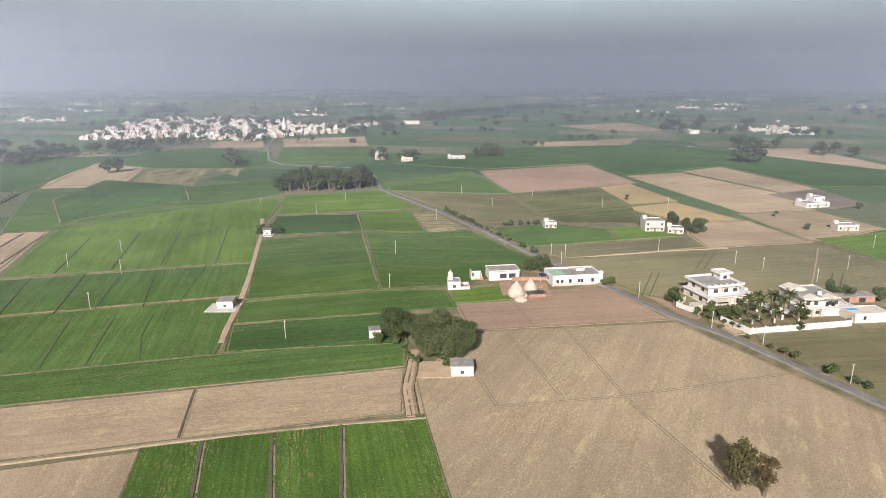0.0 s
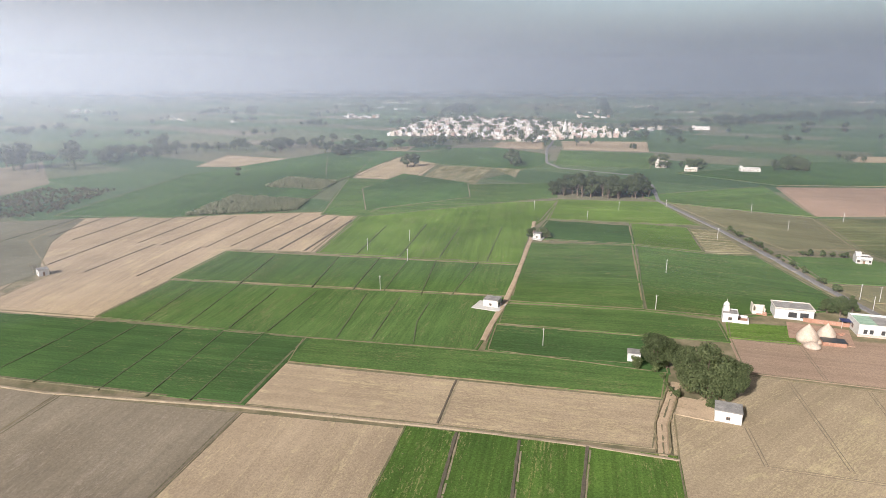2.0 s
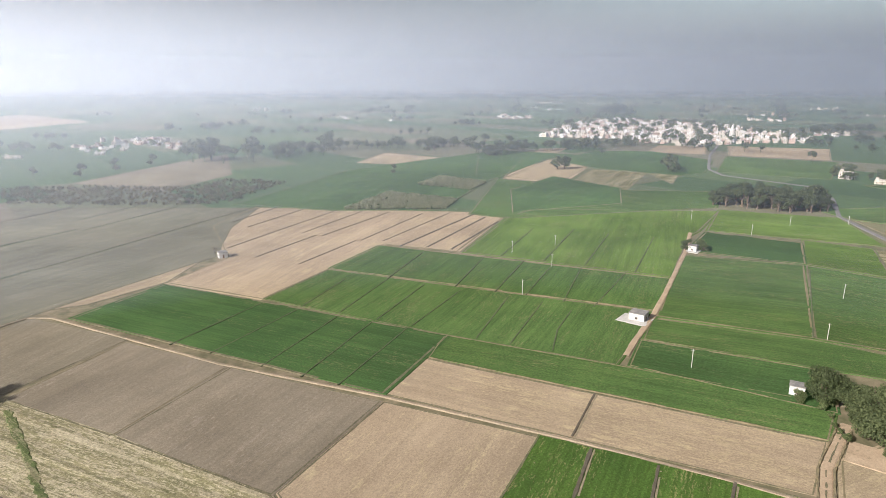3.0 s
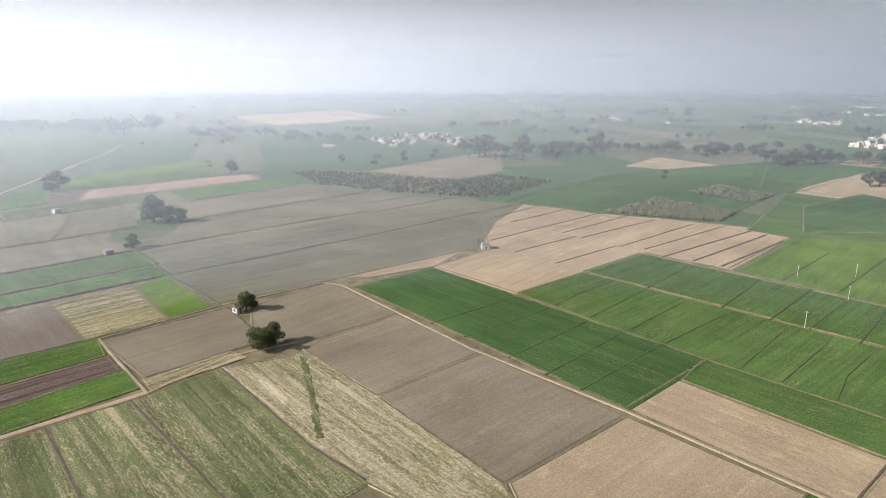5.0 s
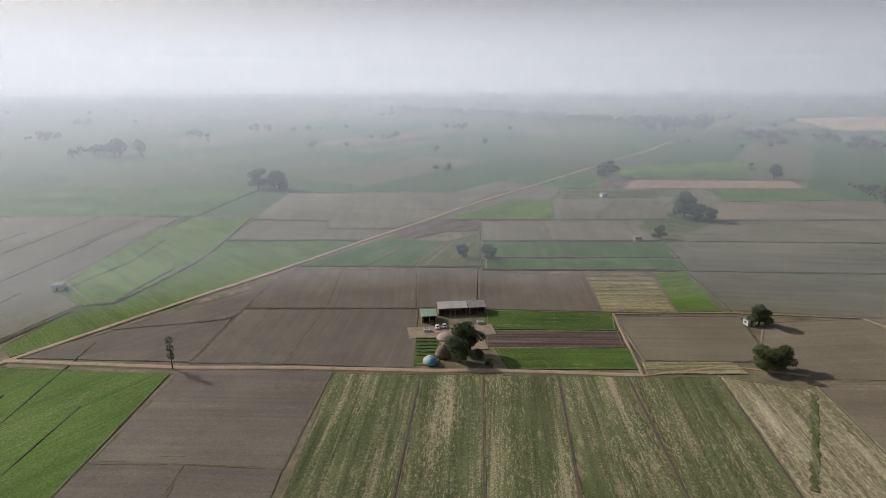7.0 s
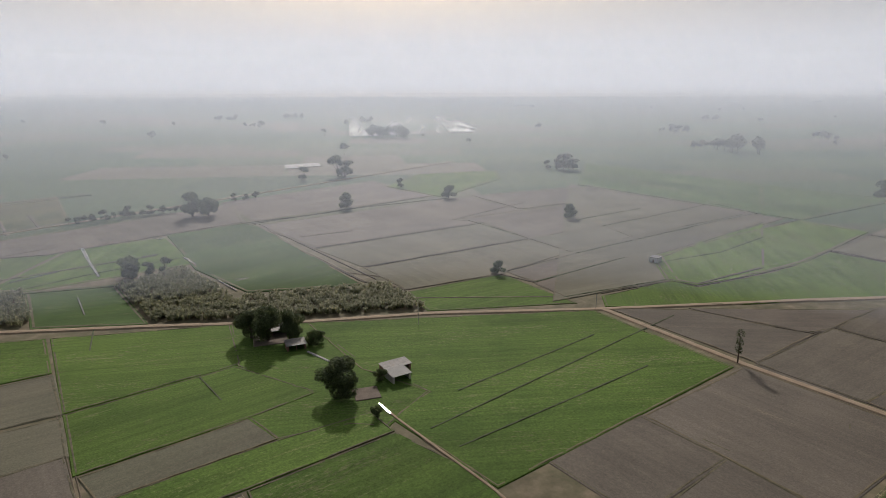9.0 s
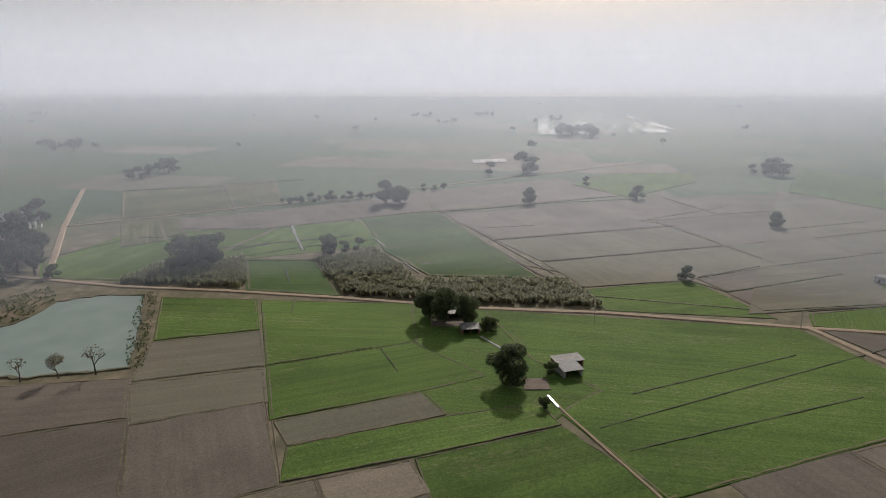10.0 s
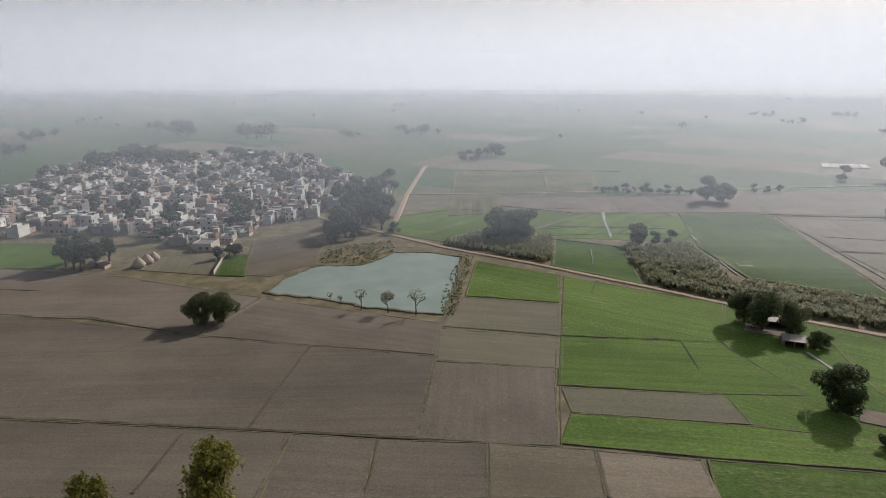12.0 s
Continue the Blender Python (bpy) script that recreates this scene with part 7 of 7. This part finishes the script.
for x, y, h in ((120.8, 226.9, 9.6), (124, 233.6, 12.8), (126.4, 227.2, 9.6), (128.8, 238.4, 13.6), (131.2, 228.5, 10.4), (133.6, 235.2, 12), (136, 243.2, 15.2), (138.4, 238.4, 14.4), (140, 230.4, 11.2), (143.2, 235.2, 12.8), (144, 244.8, 15.2), (127.2, 244.8, 12), (132.8, 248, 12.8), (121.6, 239.2, 11.2)):
    plant("palm", palm, x, y, h * .8)
for x, y, h in ((101.4, 258.4, 8.8), (109.8, 240.5, 7.2), (114.4, 239.2, 6.4), (118.4, 238.1, 7.4), (173.6, 265.6, 8.8), (178.4, 262.1, 8.3), (193.6, 260.8, 7.2), (147.2, 238.4, 5.4), (139.2, 226.9, 4.2),
                (158.4, 395.2, 9.6), (163.2, 390.4, 11.2), (166.4, 393.6, 10.4), (153.6, 409.6, 11.2), (48.8, 305.6, 9.6), (44, 307.2, 8), (54.4, 313.6, 7.2), (320, 470.4, 5.6), (240, 400, 4.8), (-48, 800, 12.8), (-38.4, 800, 14.4), (-92.8, 816, 14.4), (-80, 824, 16), (57.6, 832, 19.2), (67.2, 833.6, 17.6), (75.2, 830.4, 16),
                (-115.7, 384.8, 7.4), (-108.8, 393.6, 7.7), (-106.4, 389.6, 6.4), (-24, 214.4, 4.8), (1.6, 194.4, 4.2), (-203.2, -54.4, 3.8), (-208.8, -60, 4.2), (-21.6, -224, 6.7), (-24, -226.4, 5.4), (-39.2, -187.2, 5.4), (-33.6, -164.8, 4.2)):
    pick(FIELD_TREE, "field", x, y, h)
# roadside shrubs
rng = random.Random(5)
for (x0, y0), (x1, y1), n in (((-1.6, 464), (27.2, 395.2), 14), ((27.2, 395.2), (56, 324.8), 9), ((106.4, 230.4), (134.4, 171.2), 8), ((35.2, 409.6), (65.6, 414.4), 8), ((73.6, 281.6), (80, 284.8), 4), ((102.4, 243.2), (115.2, 225.6), 6), ((-19.2, 212.8), (-9.6, 193.6), 5)):
    for i in range(n):
        k = (i + rng.random()) / n
        plant("shrub", SHRUB[0], x0 + (x1 - x0) * k + rng.uniform(1.4, 2.6), y0 + (y1 - y0) * k + rng.uniform(.4, 1.6), rng.uniform(1.8, 4.2))


def woods(name, label, spots, leaf, seed, clumps=70, size=1.0):
    """Far trees that nobody could count: trunks and ragged crowns in one mesh."""
    rng = random.Random(seed)
    verts, faces = [], []
    for x, y, h in spots:
        lobes = [((x + rng.uniform(-.2, .2) * h, y + rng.uniform(-.2, .2) * h, h * rng.uniform(.45, .75)), h * rng.uniform(.2, .32)) for _ in range(4)]
        v, f = leaves(lobes, clumps, size * h / 10, rng)
        k = len(verts)
        verts += v
        faces += [tuple(k + q for q in t) for t in f]
        k, r = len(verts), .03 * h
        verts += [Vector((x + r, y, 0)), Vector((x - r, y + r, 0)), Vector((x - r, y - r, 0)), Vector((x, y, h * .6))]
        faces += [(k, k + 1, k + 3), (k + 1, k + 2, k + 3), (k + 2, k, k + 3)]
    tagged(new(name, mesh_of(name, verts, faces, leaf)), label, "trees", kind="stuff")


def spots_in(poly, step, low, high, seed, keep=1.0):
    r = random.Random(seed)
    xs, ys = [p[0] for p in poly], [p[1] for p in poly]
    found = []
    x = min(xs)
    while x < max(xs):
        y = min(ys)
        while y < max(ys):
            px, py = x + r.uniform(-.4, .4) * step, y + r.uniform(-.4, .4) * step
            if inside(px, py, poly) and r.random() < keep:
                found.append((px, py, r.uniform(low, high)))
            y += step
        x += step
    return found


def grove(poly, step, low, high, kinds, key, seed, keep=1.0):
    r = random.Random(seed)
    xs, ys = [p[0] for p in poly], [p[1] for p in poly]
    x = min(xs)
    while x < max(xs):
        y = min(ys)
        while y < max(ys):
            px, py = x + r.uniform(-.4, .4) * step, y + r.uniform(-.4, .4) * step
            if inside(px, py, poly) and r.random() < keep:
                pick(kinds, key, px, py, r.uniform(low, high))
            y += step
        x += step


GROVE_TREE = [kind_of_tree("grove_tree", "tall dusty grey-green tree in a dense grove", 13.0, 4.2, LEAF_DARK, s, clumps=800, size=0.5, low=0.06, group="grove") for s in (51, 53, 55)]
grove([(-147.2, 544), (-62.4, 560), (-67.2, 598.4), (-148.8, 582.4)], 8.8, 11, 23, GROVE_TREE, "grove", 1, .88)
grove([(188.8, -260.8), (211.2, -265.6), (281.6, -374.4), (262.4, -400), (198.4, -315.2)], 9.5, 10, 20, GROVE_TREE, "grove", 2, .8)
grove([(643.2, -412.8), (560, -467.2), (579.2, -486.4), (680, -435.2)], 11.2, 11.2, 14.4, GROVE_TREE, "grove", 3)
grove(NEAR_VILLAGE, 21, 9, 17, FAR_TREE, "far", 4, .55)
woods("village_trees", "dark trees among distant village houses", spots_in(FAR_VILLAGE, 40, 12, 20, 5, .75), LEAF_DARK, 5)
grove([(268.8, -164.8), (297.6, -161.6), (294.4, -182.4), (275.2, -182.4)], 7, 12, 17, GROVE_TREE, "grove", 6)
grove([(233.6, -228.8), (243.2, -217.6), (230.4, -204.8), (222.4, -214.4)], 6.4, 5.6, 8, GROVE_TREE, "grove", 16)
for x, y, h in ((363.2, 761.6, 27.2), (377.6, 764.8, 28.8), (388.8, 769.6, 24), (480, 1322, 35.2), (468.8, 1304, 32), (595.2, 1469, 28.8), (203.2, 1557, 22.4), (132.8, 1514, 25.6), (124.8, 1520, 20.8), (464, 1224, 19.2), (633.6, 1328, 25.6), (704, 1192, 16), (-750.4, 110.4, 19.2), (-713.6, -57.6, 22.4), (-704, -64, 17.6),
                (-348.8, -646.4, 12.8), (-339.2, -652.8, 11.2), (-99.2, -672, 22.4), (-105.6, -665.6, 19.2), (-60.8, -656, 14.4), (-144, -576, 9.6), (-240, -1176, 22.4), (-256, -1184, 22.4), (-275.2, -1187, 20.8), (-296, -1181, 22.4), (240, 441.6, 4.8), (-256, 752, 22.4), (-243.2, 739.2, 14.4), (-496, 528, 9.6), (-361.6, 672, 19.2), (-355.2, 678.4, 17.6), (152, 508.8, 4.8), (296, 1104, 16)):
    pick(FAR_TREE, "far", x, y, h)
for x, y, h in ((96.2, -498.2, 9), (82.2, -504.6, 10), (104, -492.3, 7), (112.3, -489, 6), (67.8, -511.2, 8), (58.7, -515, 7), (296.8, -636.5, 13), (291, -644.6, 15), (294.4, -688.8, 18), (283.8, -691.2, 16), (56.5, -333, 10.5), (49, -341.9, 7.5), (41.9, -345.1, 8), (305.4, -632.6, 12), (-1455.8, 1634.7, 34), (-1469.1, 1631.8, 28), (-1333, 1951.2, 20), (-1204.8, 1904.6, 26), (-1162.6, 1890.1, 24), (-917.9, 2093.4, 40), (-890.1, 2099.4, 36), (-945.9, 2087.4, 30), (-862.2, 2105.4, 26), (-509.1, 742.1, 17), (-505.3, 750.7, 16)):
    pick(FAR_TREE, "far", x, y, h)
for x, y, h in ((-500.3, 759.5, 14), (-613, 847.2, 18), (-619.5, 840.8, 16), (-597.6, 855.5, 20), (-617.3, 734.6, 15), (-612, 743.7, 19), (-634.1, 794.7, 16), (-550.1, 860.6, 20), (-538.2, 868.3, 16), (-531.2, 874.9, 15), (-972.8, 1931.2, 26), (-796.8, 258.2, 12), (-749.3, 288.6, 16), (-768.5, 336.2, 15), (-788.5, 390.2, 14), (-799.5, 463.2, 22), (-820.2, 485.1, 18), (-622.2, 179.8, 9), (-499.4, 274.9, 10), (-756.5, 111.7, 16), (-823.7, 96.3, 9), (7.4, -549.4, 7), (-2.2, -551.7, 6), (-10.4, -558.1, 7), (-353, -640, 20), (-364.2, -638.1, 14)):
    pick(FAR_TREE, "far", x, y, h)
r = random.Random(77)
spots = []
for i in range(520):
    a, d = (r.uniform(0, math.tau) if i < 300 else radians(r.uniform(25, 150))), r.uniform(900, 4500)
    x, y = d * math.cos(a), d * math.sin(a)
    if not inside(x, y, FAR_VILLAGE):
        spots += [(x + r.uniform(-26, 26), y + r.uniform(-26, 26), r.uniform(9, 20)) for _ in range(r.choice((1, 1, 2, 5, 9)))]
woods("far_trees", "scattered distant trees over the plain", spots, LEAF_DARK, 12)



def belt(label, points, height, rows, seed):
    """A ragged line of far trees, one to three deep."""
    rng = random.Random(seed)
    spots = []
    for (x0, y0), (x1, y1) in zip(points, points[1:]):
        far = math.hypot(x1 - x0, y1 - y0)
        for i in range(max(2, int(far * rows / (height * 0.55)))):
            q = rng.random()
            away = rng.uniform(-.4, .4) * height * rows
            spots.append((x0 + (x1 - x0) * q + away * (y1 - y0) / far, y0 + (y1 - y0) * q - away * (x1 - x0) / far, height * rng.uniform(.55, 1.15)))
    woods("tree_belt", label, spots, LEAF_DARK, seed, 90, 0.8)


belt("dark belt of trees far across the fields", ((-533.9, 751.7), (-518.1, 780.1), (-486.3, 792)), 22, 2, 200)
belt("dark belt of trees far across the fields", ((-526.5, 804.5), (-486.7, 850.6), (-448.7, 951.7), (-392.9, 1057.3)), 18, 2, 201)
belt("tall dense belt of trees in the haze", ((-902.8, 1958.8), (-879.2, 2112.8)), 32, 2, 202)
belt("dark belt of trees far across the fields", ((-225.3, 1468.9), (-134.1, 1601.3)), 22, 2, 203)
belt("dark belt of trees far across the fields", ((-74.3, 1703.4), (-0, 1788.7), (116.4, 1987.6), (380.1, 2438), (540.3, 2382.3)), 24, 2, 204)
belt("dark belt of trees far across the fields", ((592.4, 2614.2), (933.6, 3241.2), (1503.5, 4096.9), (2023, 4822)), 24, 1, 205)
belt("tall dense belt of trees in the haze", ((1595.7, 3049.3), (1961.8, 3549.2)), 35, 2, 206)
belt("dark belt of trees far across the fields", ((-82.4, 784.8), (-60.5, 796.9), (-28.6, 809.3)), 10, 1, 207)
belt("dark belt of trees far across the fields", ((36.9, 835.2), (66.3, 835.1)), 20, 2, 208)
belt("dark belt of trees far across the fields", ((-802.1, 4132.6), (-371.3, 1991.3)), 24, 1, 209)
belt("tall dense belt of trees in the haze", ((-793, 440.3), (-733.9, 453.6), (-729.5, 509.3)), 35, 2, 210)
belt("dark belt of trees far across the fields", ((-770.2, 538.3), (-761, 600.2), (-735.1, 701.5)), 19, 2, 211)
belt("tall dense belt of trees in the haze", ((-822.9, 696.1), (-798.3, 726)), 32, 1, 212)
belt("dark belt of trees far across the fields", ((-728.6, 695.3), (-662.1, 754.1), (-608.1, 838.9)), 19, 2, 213)
belt("tall dense belt of trees in the haze", ((-2119.7, -941.8), (-1984.4, -678.7), (-1871.9, -460.1), (-1750.0, -271.3), (-1557.8, -56.4)), 27, 3, 214)
belt("tall dense belt of trees in the haze", ((-1466.1, -40.7), (-1471.9, 80.4)), 38, 3, 227)
belt("dark belt of trees far across the fields", ((-1351.8, 128.2), (-1317.9, 222)), 20, 2, 215)
belt("dark belt of trees far across the fields", ((-1300, 227.1), (-1196.6, 305.5)), 20, 1, 216)
belt("dark belt of trees far across the fields", ((-1136, 322.5), (-1030.4, 378.2)), 19, 1, 217)
belt("dark belt of trees far across the fields", ((-692.8, -781.6), (-678.1, -693)), 24, 2, 218)
belt("dark belt of trees far across the fields", ((-1109.8, -829.6), (-1152.1, -706)), 24, 1, 219)
belt("dark belt of trees far across the fields", ((-680.5, -265.7), (-693.6, -228.2)), 10, 1, 220)
belt("dark belt of trees far across the fields", ((-222, -1138.9), (-303.5, -1123.6)), 23, 2, 221)
belt("dark belt of trees far across the fields", ((119.2, -489.6), (88.4, -502.3), (46.2, -514.3)), 6, 1, 222)
belt("dark belt of trees far across the fields", ((306.1, -648.3), (275.8, -679.4)), 16, 1, 223)
belt("dark belt of trees far across the fields", ((607.3, -386.8), (578.4, -397.2), (572.5, -472.8)), 22, 3, 224)
belt("tall dense belt of trees in the haze", ((939, -737.5), (834.7, -713.1)), 27, 2, 225)
belt("tall dense belt of trees in the haze", ((734.7, -718.1), (667.6, -720.2)), 27, 2, 226)

# ---- sugarcane and scrub ----
SCRUB_LEAF = leaf_material("scrub_leaf", (0.07, 0.065, 0.035), (0.14, 0.12, 0.065))
def thicket(name, label, poly, spacing, height, leaf, seed, blades=7, width=.12, category="crop"):
    rng = random.Random(seed)
    xs, ys = [p[0] for p in poly], [p[1] for p in poly]
    area = (max(xs) - min(xs)) * (max(ys) - min(ys))
    verts, faces = [], []
    for _ in range(int(area / spacing ** 2)):
        x, y = rng.uniform(min(xs), max(xs)), rng.uniform(min(ys), max(ys))
        if not inside(x, y, poly):
            continue
        tall = height * rng.uniform(.7, 1.15)
        for b in range(blades):
            a = rng.uniform(0, math.tau)
            out = Vector((math.cos(a), math.sin(a), 0))
            side = Vector((-out.y, out.x, 0)) * width * rng.uniform(.7, 1.4)
            p0 = Vector((x, y, tall * rng.uniform(0, .5))) + out * spacing * rng.uniform(0, .28)
            p1 = p0 + out * tall * .16 + Vector((0, 0, tall * .38))
            p2 = p1 + out * tall * .28 + Vector((0, 0, tall * rng.uniform(-.12, .14)))
            k = len(verts)
            verts += [p0 - side * .6, p0 + side * .6, p1 - side, p1 + side, p2]
            faces += [(k, k + 1, k + 3, k + 2), (k + 2, k + 3, k + 4)]
    tagged(new(name, mesh_of(name, verts, faces, leaf)), label, category, kind="stuff")


CANE1 = [(61.9, -323.2), (31.7, -347.2), (7, -289.6), (-65, -284.8), (-73, -249.6), (-19.2, -256), (39, -268.8)]
CANE2 = [(150.4, -287.2), (141.8, -321.6), (103, -329.6), (86.1, -280)]
thicket("sugarcane", "dense dusty grey-green sugarcane beside the track", CANE1, 1.9, 3.4, CANE, 1, 24, .22)
thicket("sugarcane", "dense dusty sugarcane below a broad tree", CANE2, 1.9, 3.3, CANE, 2, 24, .22)
thicket("sugarcane", "far patch of dusty sugarcane", [(-377.6, 339.2), (-404.8, 424), (-331.2, 435.2), (-313.6, 393.6)], 2.0, 3.2, CANE, 3, 7, .42)
thicket("sugarcane", "far strip of dusty sugarcane", [(-416, 476.8), (-432, 536), (-368, 534.4), (-353.6, 483.2)], 2.2, 3.2, CANE, 4, 7, .42)
thicket("scrub", "dry brownish scrub and saplings", [(-740.8, 174.4), (-659.2, 268.8), (-584, 316.8), (-598.4, 376), (-532.8, 404.8), (-475.2, 297.6), (-521.6, 246.4), (-617.6, 179.2)], 5.0, 3.2, SCRUB_LEAF, 5, 8, .5, "scrub")
thicket("pond_weeds", "green weeds and shrubs along the pond shore", [(166.4, -236.8), (185.6, -227.2), (201.6, -256), (179.2, -281.6), (164.8, -264)], 2.2, .9, LEAF, 6, 6, .22, "weeds")
thicket("pond_weeds", "rough grass on the pond bank", [(96, -193.6), (102.4, -192), (118.4, -232), (132.8, -273.6), (124.8, -273.6), (110.4, -233.6)], 1.5, .9, LEAF, 7, 5, .15, "weeds")


# ---- poles ----
def pole():
    t = thing("electric_pole", "slim pale concrete electric pole with a crossarm", "pole", group="electric poles")
    t["tall"] = 8.0
    part("post", boxes((-.12, -.09, -.3, .12, .09, 8.0), bevel=.02), POLE, t)
    part("crossarm", boxes((-.6, -.04, 7.4, .6, .04, 7.48)), POLE, t)
    for x in (-.7, 0, .7):
        part("insulator", lathe(((.05, 7.5), (.07, 7.6), (.03, 7.75)), 8, (x, 0)), CREAM, t)
    return t


for x, y in ((87.8, 264.6), (118.1, 213.3), (130.6, 181.9), (154.6, 316.8), (164.3, 306.6), (209.1, 308.5), (181.1, 287.7), (-25.1, 279.2), (-59.5, 218.7), (-94.1, 454.2), (-79.5, 502.4), (-26.9, 339.7), (-150.6, 250.4), (-163, 301.9), (123.7, 345.6),
             (60, 333.6), (67.8, 333.6), (62.6, 317), (251.4, 351.8), (-65, -231.5), (-143.8, -224.6), (-184, 344), (-196.8, 313.6), (-142.4, 480), (-46.4, 528), (-4.8, 432), (38.4, 480), (16, 536), (76.8, 528), (105.6, 228.8), (124.8, 480), (176, 480)):
    plant("pole", pole, x, y, 7.4, turn=20)
t = thing("poly_tunnel_field", "bright white plastic sheet tunnels in a far field", "sheeting", (0, 0, 0))
for i in range(5):
    bm = boxes((-92 + i * 8.6, -790 + i * 2, .3, -84.2 + i * 8.6, -758 + i * 3, .9), bevel=.2)
    part("sheet", bm, WHITEWASH, t)
# ---- smoke from burning stubble ----
def smoke(a, b, high):
    """One thin drifting veil that rises and spreads downwind of a line of burning stubble."""
    m = bpy.data.materials.new("thin_smoke")
    m.use_nodes = True
    n, k = m.node_tree.nodes, m.node_tree.links
    n.remove(n["Principled BSDF"])
    at = n.new("ShaderNodeTexCoord").outputs["Object"]
    puff = node(n, "ShaderNodeTexNoise", Scale=0.022, Detail=6.0, Roughness=0.55, Distortion=1.2)
    k.new(at, puff.inputs["Vector"])
    sep, thin, both = n.new("ShaderNodeSeparateXYZ"), node(n, "ShaderNodeMapRange"), node(n, "ShaderNodeMath", operation="MULTIPLY")
    k.new(at, sep.inputs[0]), k.new(sep.outputs["Z"], thin.inputs["Value"])
    for key, v in zip(("From Min", "From Max", "To Min", "To Max"), (2.0, high, 1.0, 0.0)):
        thin.inputs[key].default_value = v
    k.new(ramp(n, k, puff.outputs["Fac"], ((0.36, (0, 0, 0)), (0.62, (0.66, 0.66, 0.66)))), both.inputs[0]), k.new(thin.outputs[0], both.inputs[1])
    clear, onward, blend = n.new("ShaderNodeBsdfTransparent"), n.new("ShaderNodeBsdfTranslucent"), n.new("ShaderNodeMixShader")
    onward.inputs["Color"].default_value = (0.92, 0.92, 0.92, 1)
    k.new(both.outputs[0], blend.inputs[0]), k.new(clear.outputs[0], blend.inputs[1]), k.new(onward.outputs[0], blend.inputs[2])
    k.new(blend.outputs[0], n["Material Output"].inputs["Surface"])
    verts, faces, cols, rows = [], [], 40, 10
    for i in range(cols + 1):
        q = i / cols
        rise = high * (0.10 + 0.90 * min(1.0, q * 1.3) ** 0.8)
        for j in range(rows + 1):
            z = rise * j / rows
            bend = noise.noise((q * 6, j * 0.4, 1.7)) * 9.0 + z * 0.5
            verts.append((a[0] + (b[0] - a[0]) * q, a[1] + (b[1] - a[1]) * q - bend, z + 0.3))
    for i in range(cols):
        for j in range(rows):
            p = i * (rows + 1) + j
            faces.append((p, p + 1, p + rows + 2, p + rows + 1))
    tagged(new("smoke", mesh_of("smoke", verts, faces, m, True)), "thin white smoke drifting from burning stubble", "smoke", kind="stuff")


smoke((-480.0, -1230.0), (-200.0, -1187.5), 56.0)
# ---- translucent shells that stand in for haze over the plain ----
LEAN = math.tan(radians(23))
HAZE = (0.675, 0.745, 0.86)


def haze(radius, strength, north=1.0, south=1.0):
    """An added translucent shell that leans in over the plain in place of hazy air, denser to the south to imitate
    glare toward the sun: it lets most light through and scatters the rest onward.
    """
    m = bpy.data.materials.new("haze_shell")
    m.use_nodes = True
    n, k = m.node_tree.nodes, m.node_tree.links
    n.remove(n["Principled BSDF"])
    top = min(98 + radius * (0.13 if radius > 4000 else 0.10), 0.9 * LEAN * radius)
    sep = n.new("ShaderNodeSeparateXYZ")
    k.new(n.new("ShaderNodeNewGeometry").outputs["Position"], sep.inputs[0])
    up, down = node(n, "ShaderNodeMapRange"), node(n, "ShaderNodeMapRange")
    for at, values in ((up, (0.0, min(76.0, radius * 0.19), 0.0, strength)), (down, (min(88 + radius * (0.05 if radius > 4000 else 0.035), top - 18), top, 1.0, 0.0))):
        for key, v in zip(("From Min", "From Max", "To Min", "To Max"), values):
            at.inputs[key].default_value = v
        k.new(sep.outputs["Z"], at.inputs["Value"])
    both, sunward, thick = node(n, "ShaderNodeMath", operation="MULTIPLY"), node(n, "ShaderNodeMapRange"), node(n, "ShaderNodeMath", operation="MULTIPLY")
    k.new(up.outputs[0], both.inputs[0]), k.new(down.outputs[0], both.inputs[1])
    # Density grows southward to imitate the brighter veil on the sun's side.
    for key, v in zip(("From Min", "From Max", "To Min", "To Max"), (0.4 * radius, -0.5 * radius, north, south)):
        sunward.inputs[key].default_value = v
    k.new(sep.outputs["Y"], sunward.inputs["Value"])
    k.new(both.outputs[0], thick.inputs[0]), k.new(sunward.outputs[0], thick.inputs[1])
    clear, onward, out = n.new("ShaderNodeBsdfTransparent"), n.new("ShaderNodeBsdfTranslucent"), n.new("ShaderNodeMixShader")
    # The outermost shell is nearly opaque and tinted to pass for horizon haze.
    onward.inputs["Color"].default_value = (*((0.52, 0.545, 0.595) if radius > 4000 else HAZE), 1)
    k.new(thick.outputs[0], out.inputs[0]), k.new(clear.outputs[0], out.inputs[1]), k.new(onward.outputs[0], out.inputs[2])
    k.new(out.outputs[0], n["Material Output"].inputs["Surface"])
    s = 96
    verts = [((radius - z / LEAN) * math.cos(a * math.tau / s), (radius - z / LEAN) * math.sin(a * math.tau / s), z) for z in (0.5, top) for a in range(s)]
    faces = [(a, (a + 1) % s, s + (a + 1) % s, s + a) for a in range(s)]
    return tagged(new("haze", mesh_of("haze", verts, faces, m, True)), "added translucent shell standing in for winter haze over the plain", "haze", kind="structure")


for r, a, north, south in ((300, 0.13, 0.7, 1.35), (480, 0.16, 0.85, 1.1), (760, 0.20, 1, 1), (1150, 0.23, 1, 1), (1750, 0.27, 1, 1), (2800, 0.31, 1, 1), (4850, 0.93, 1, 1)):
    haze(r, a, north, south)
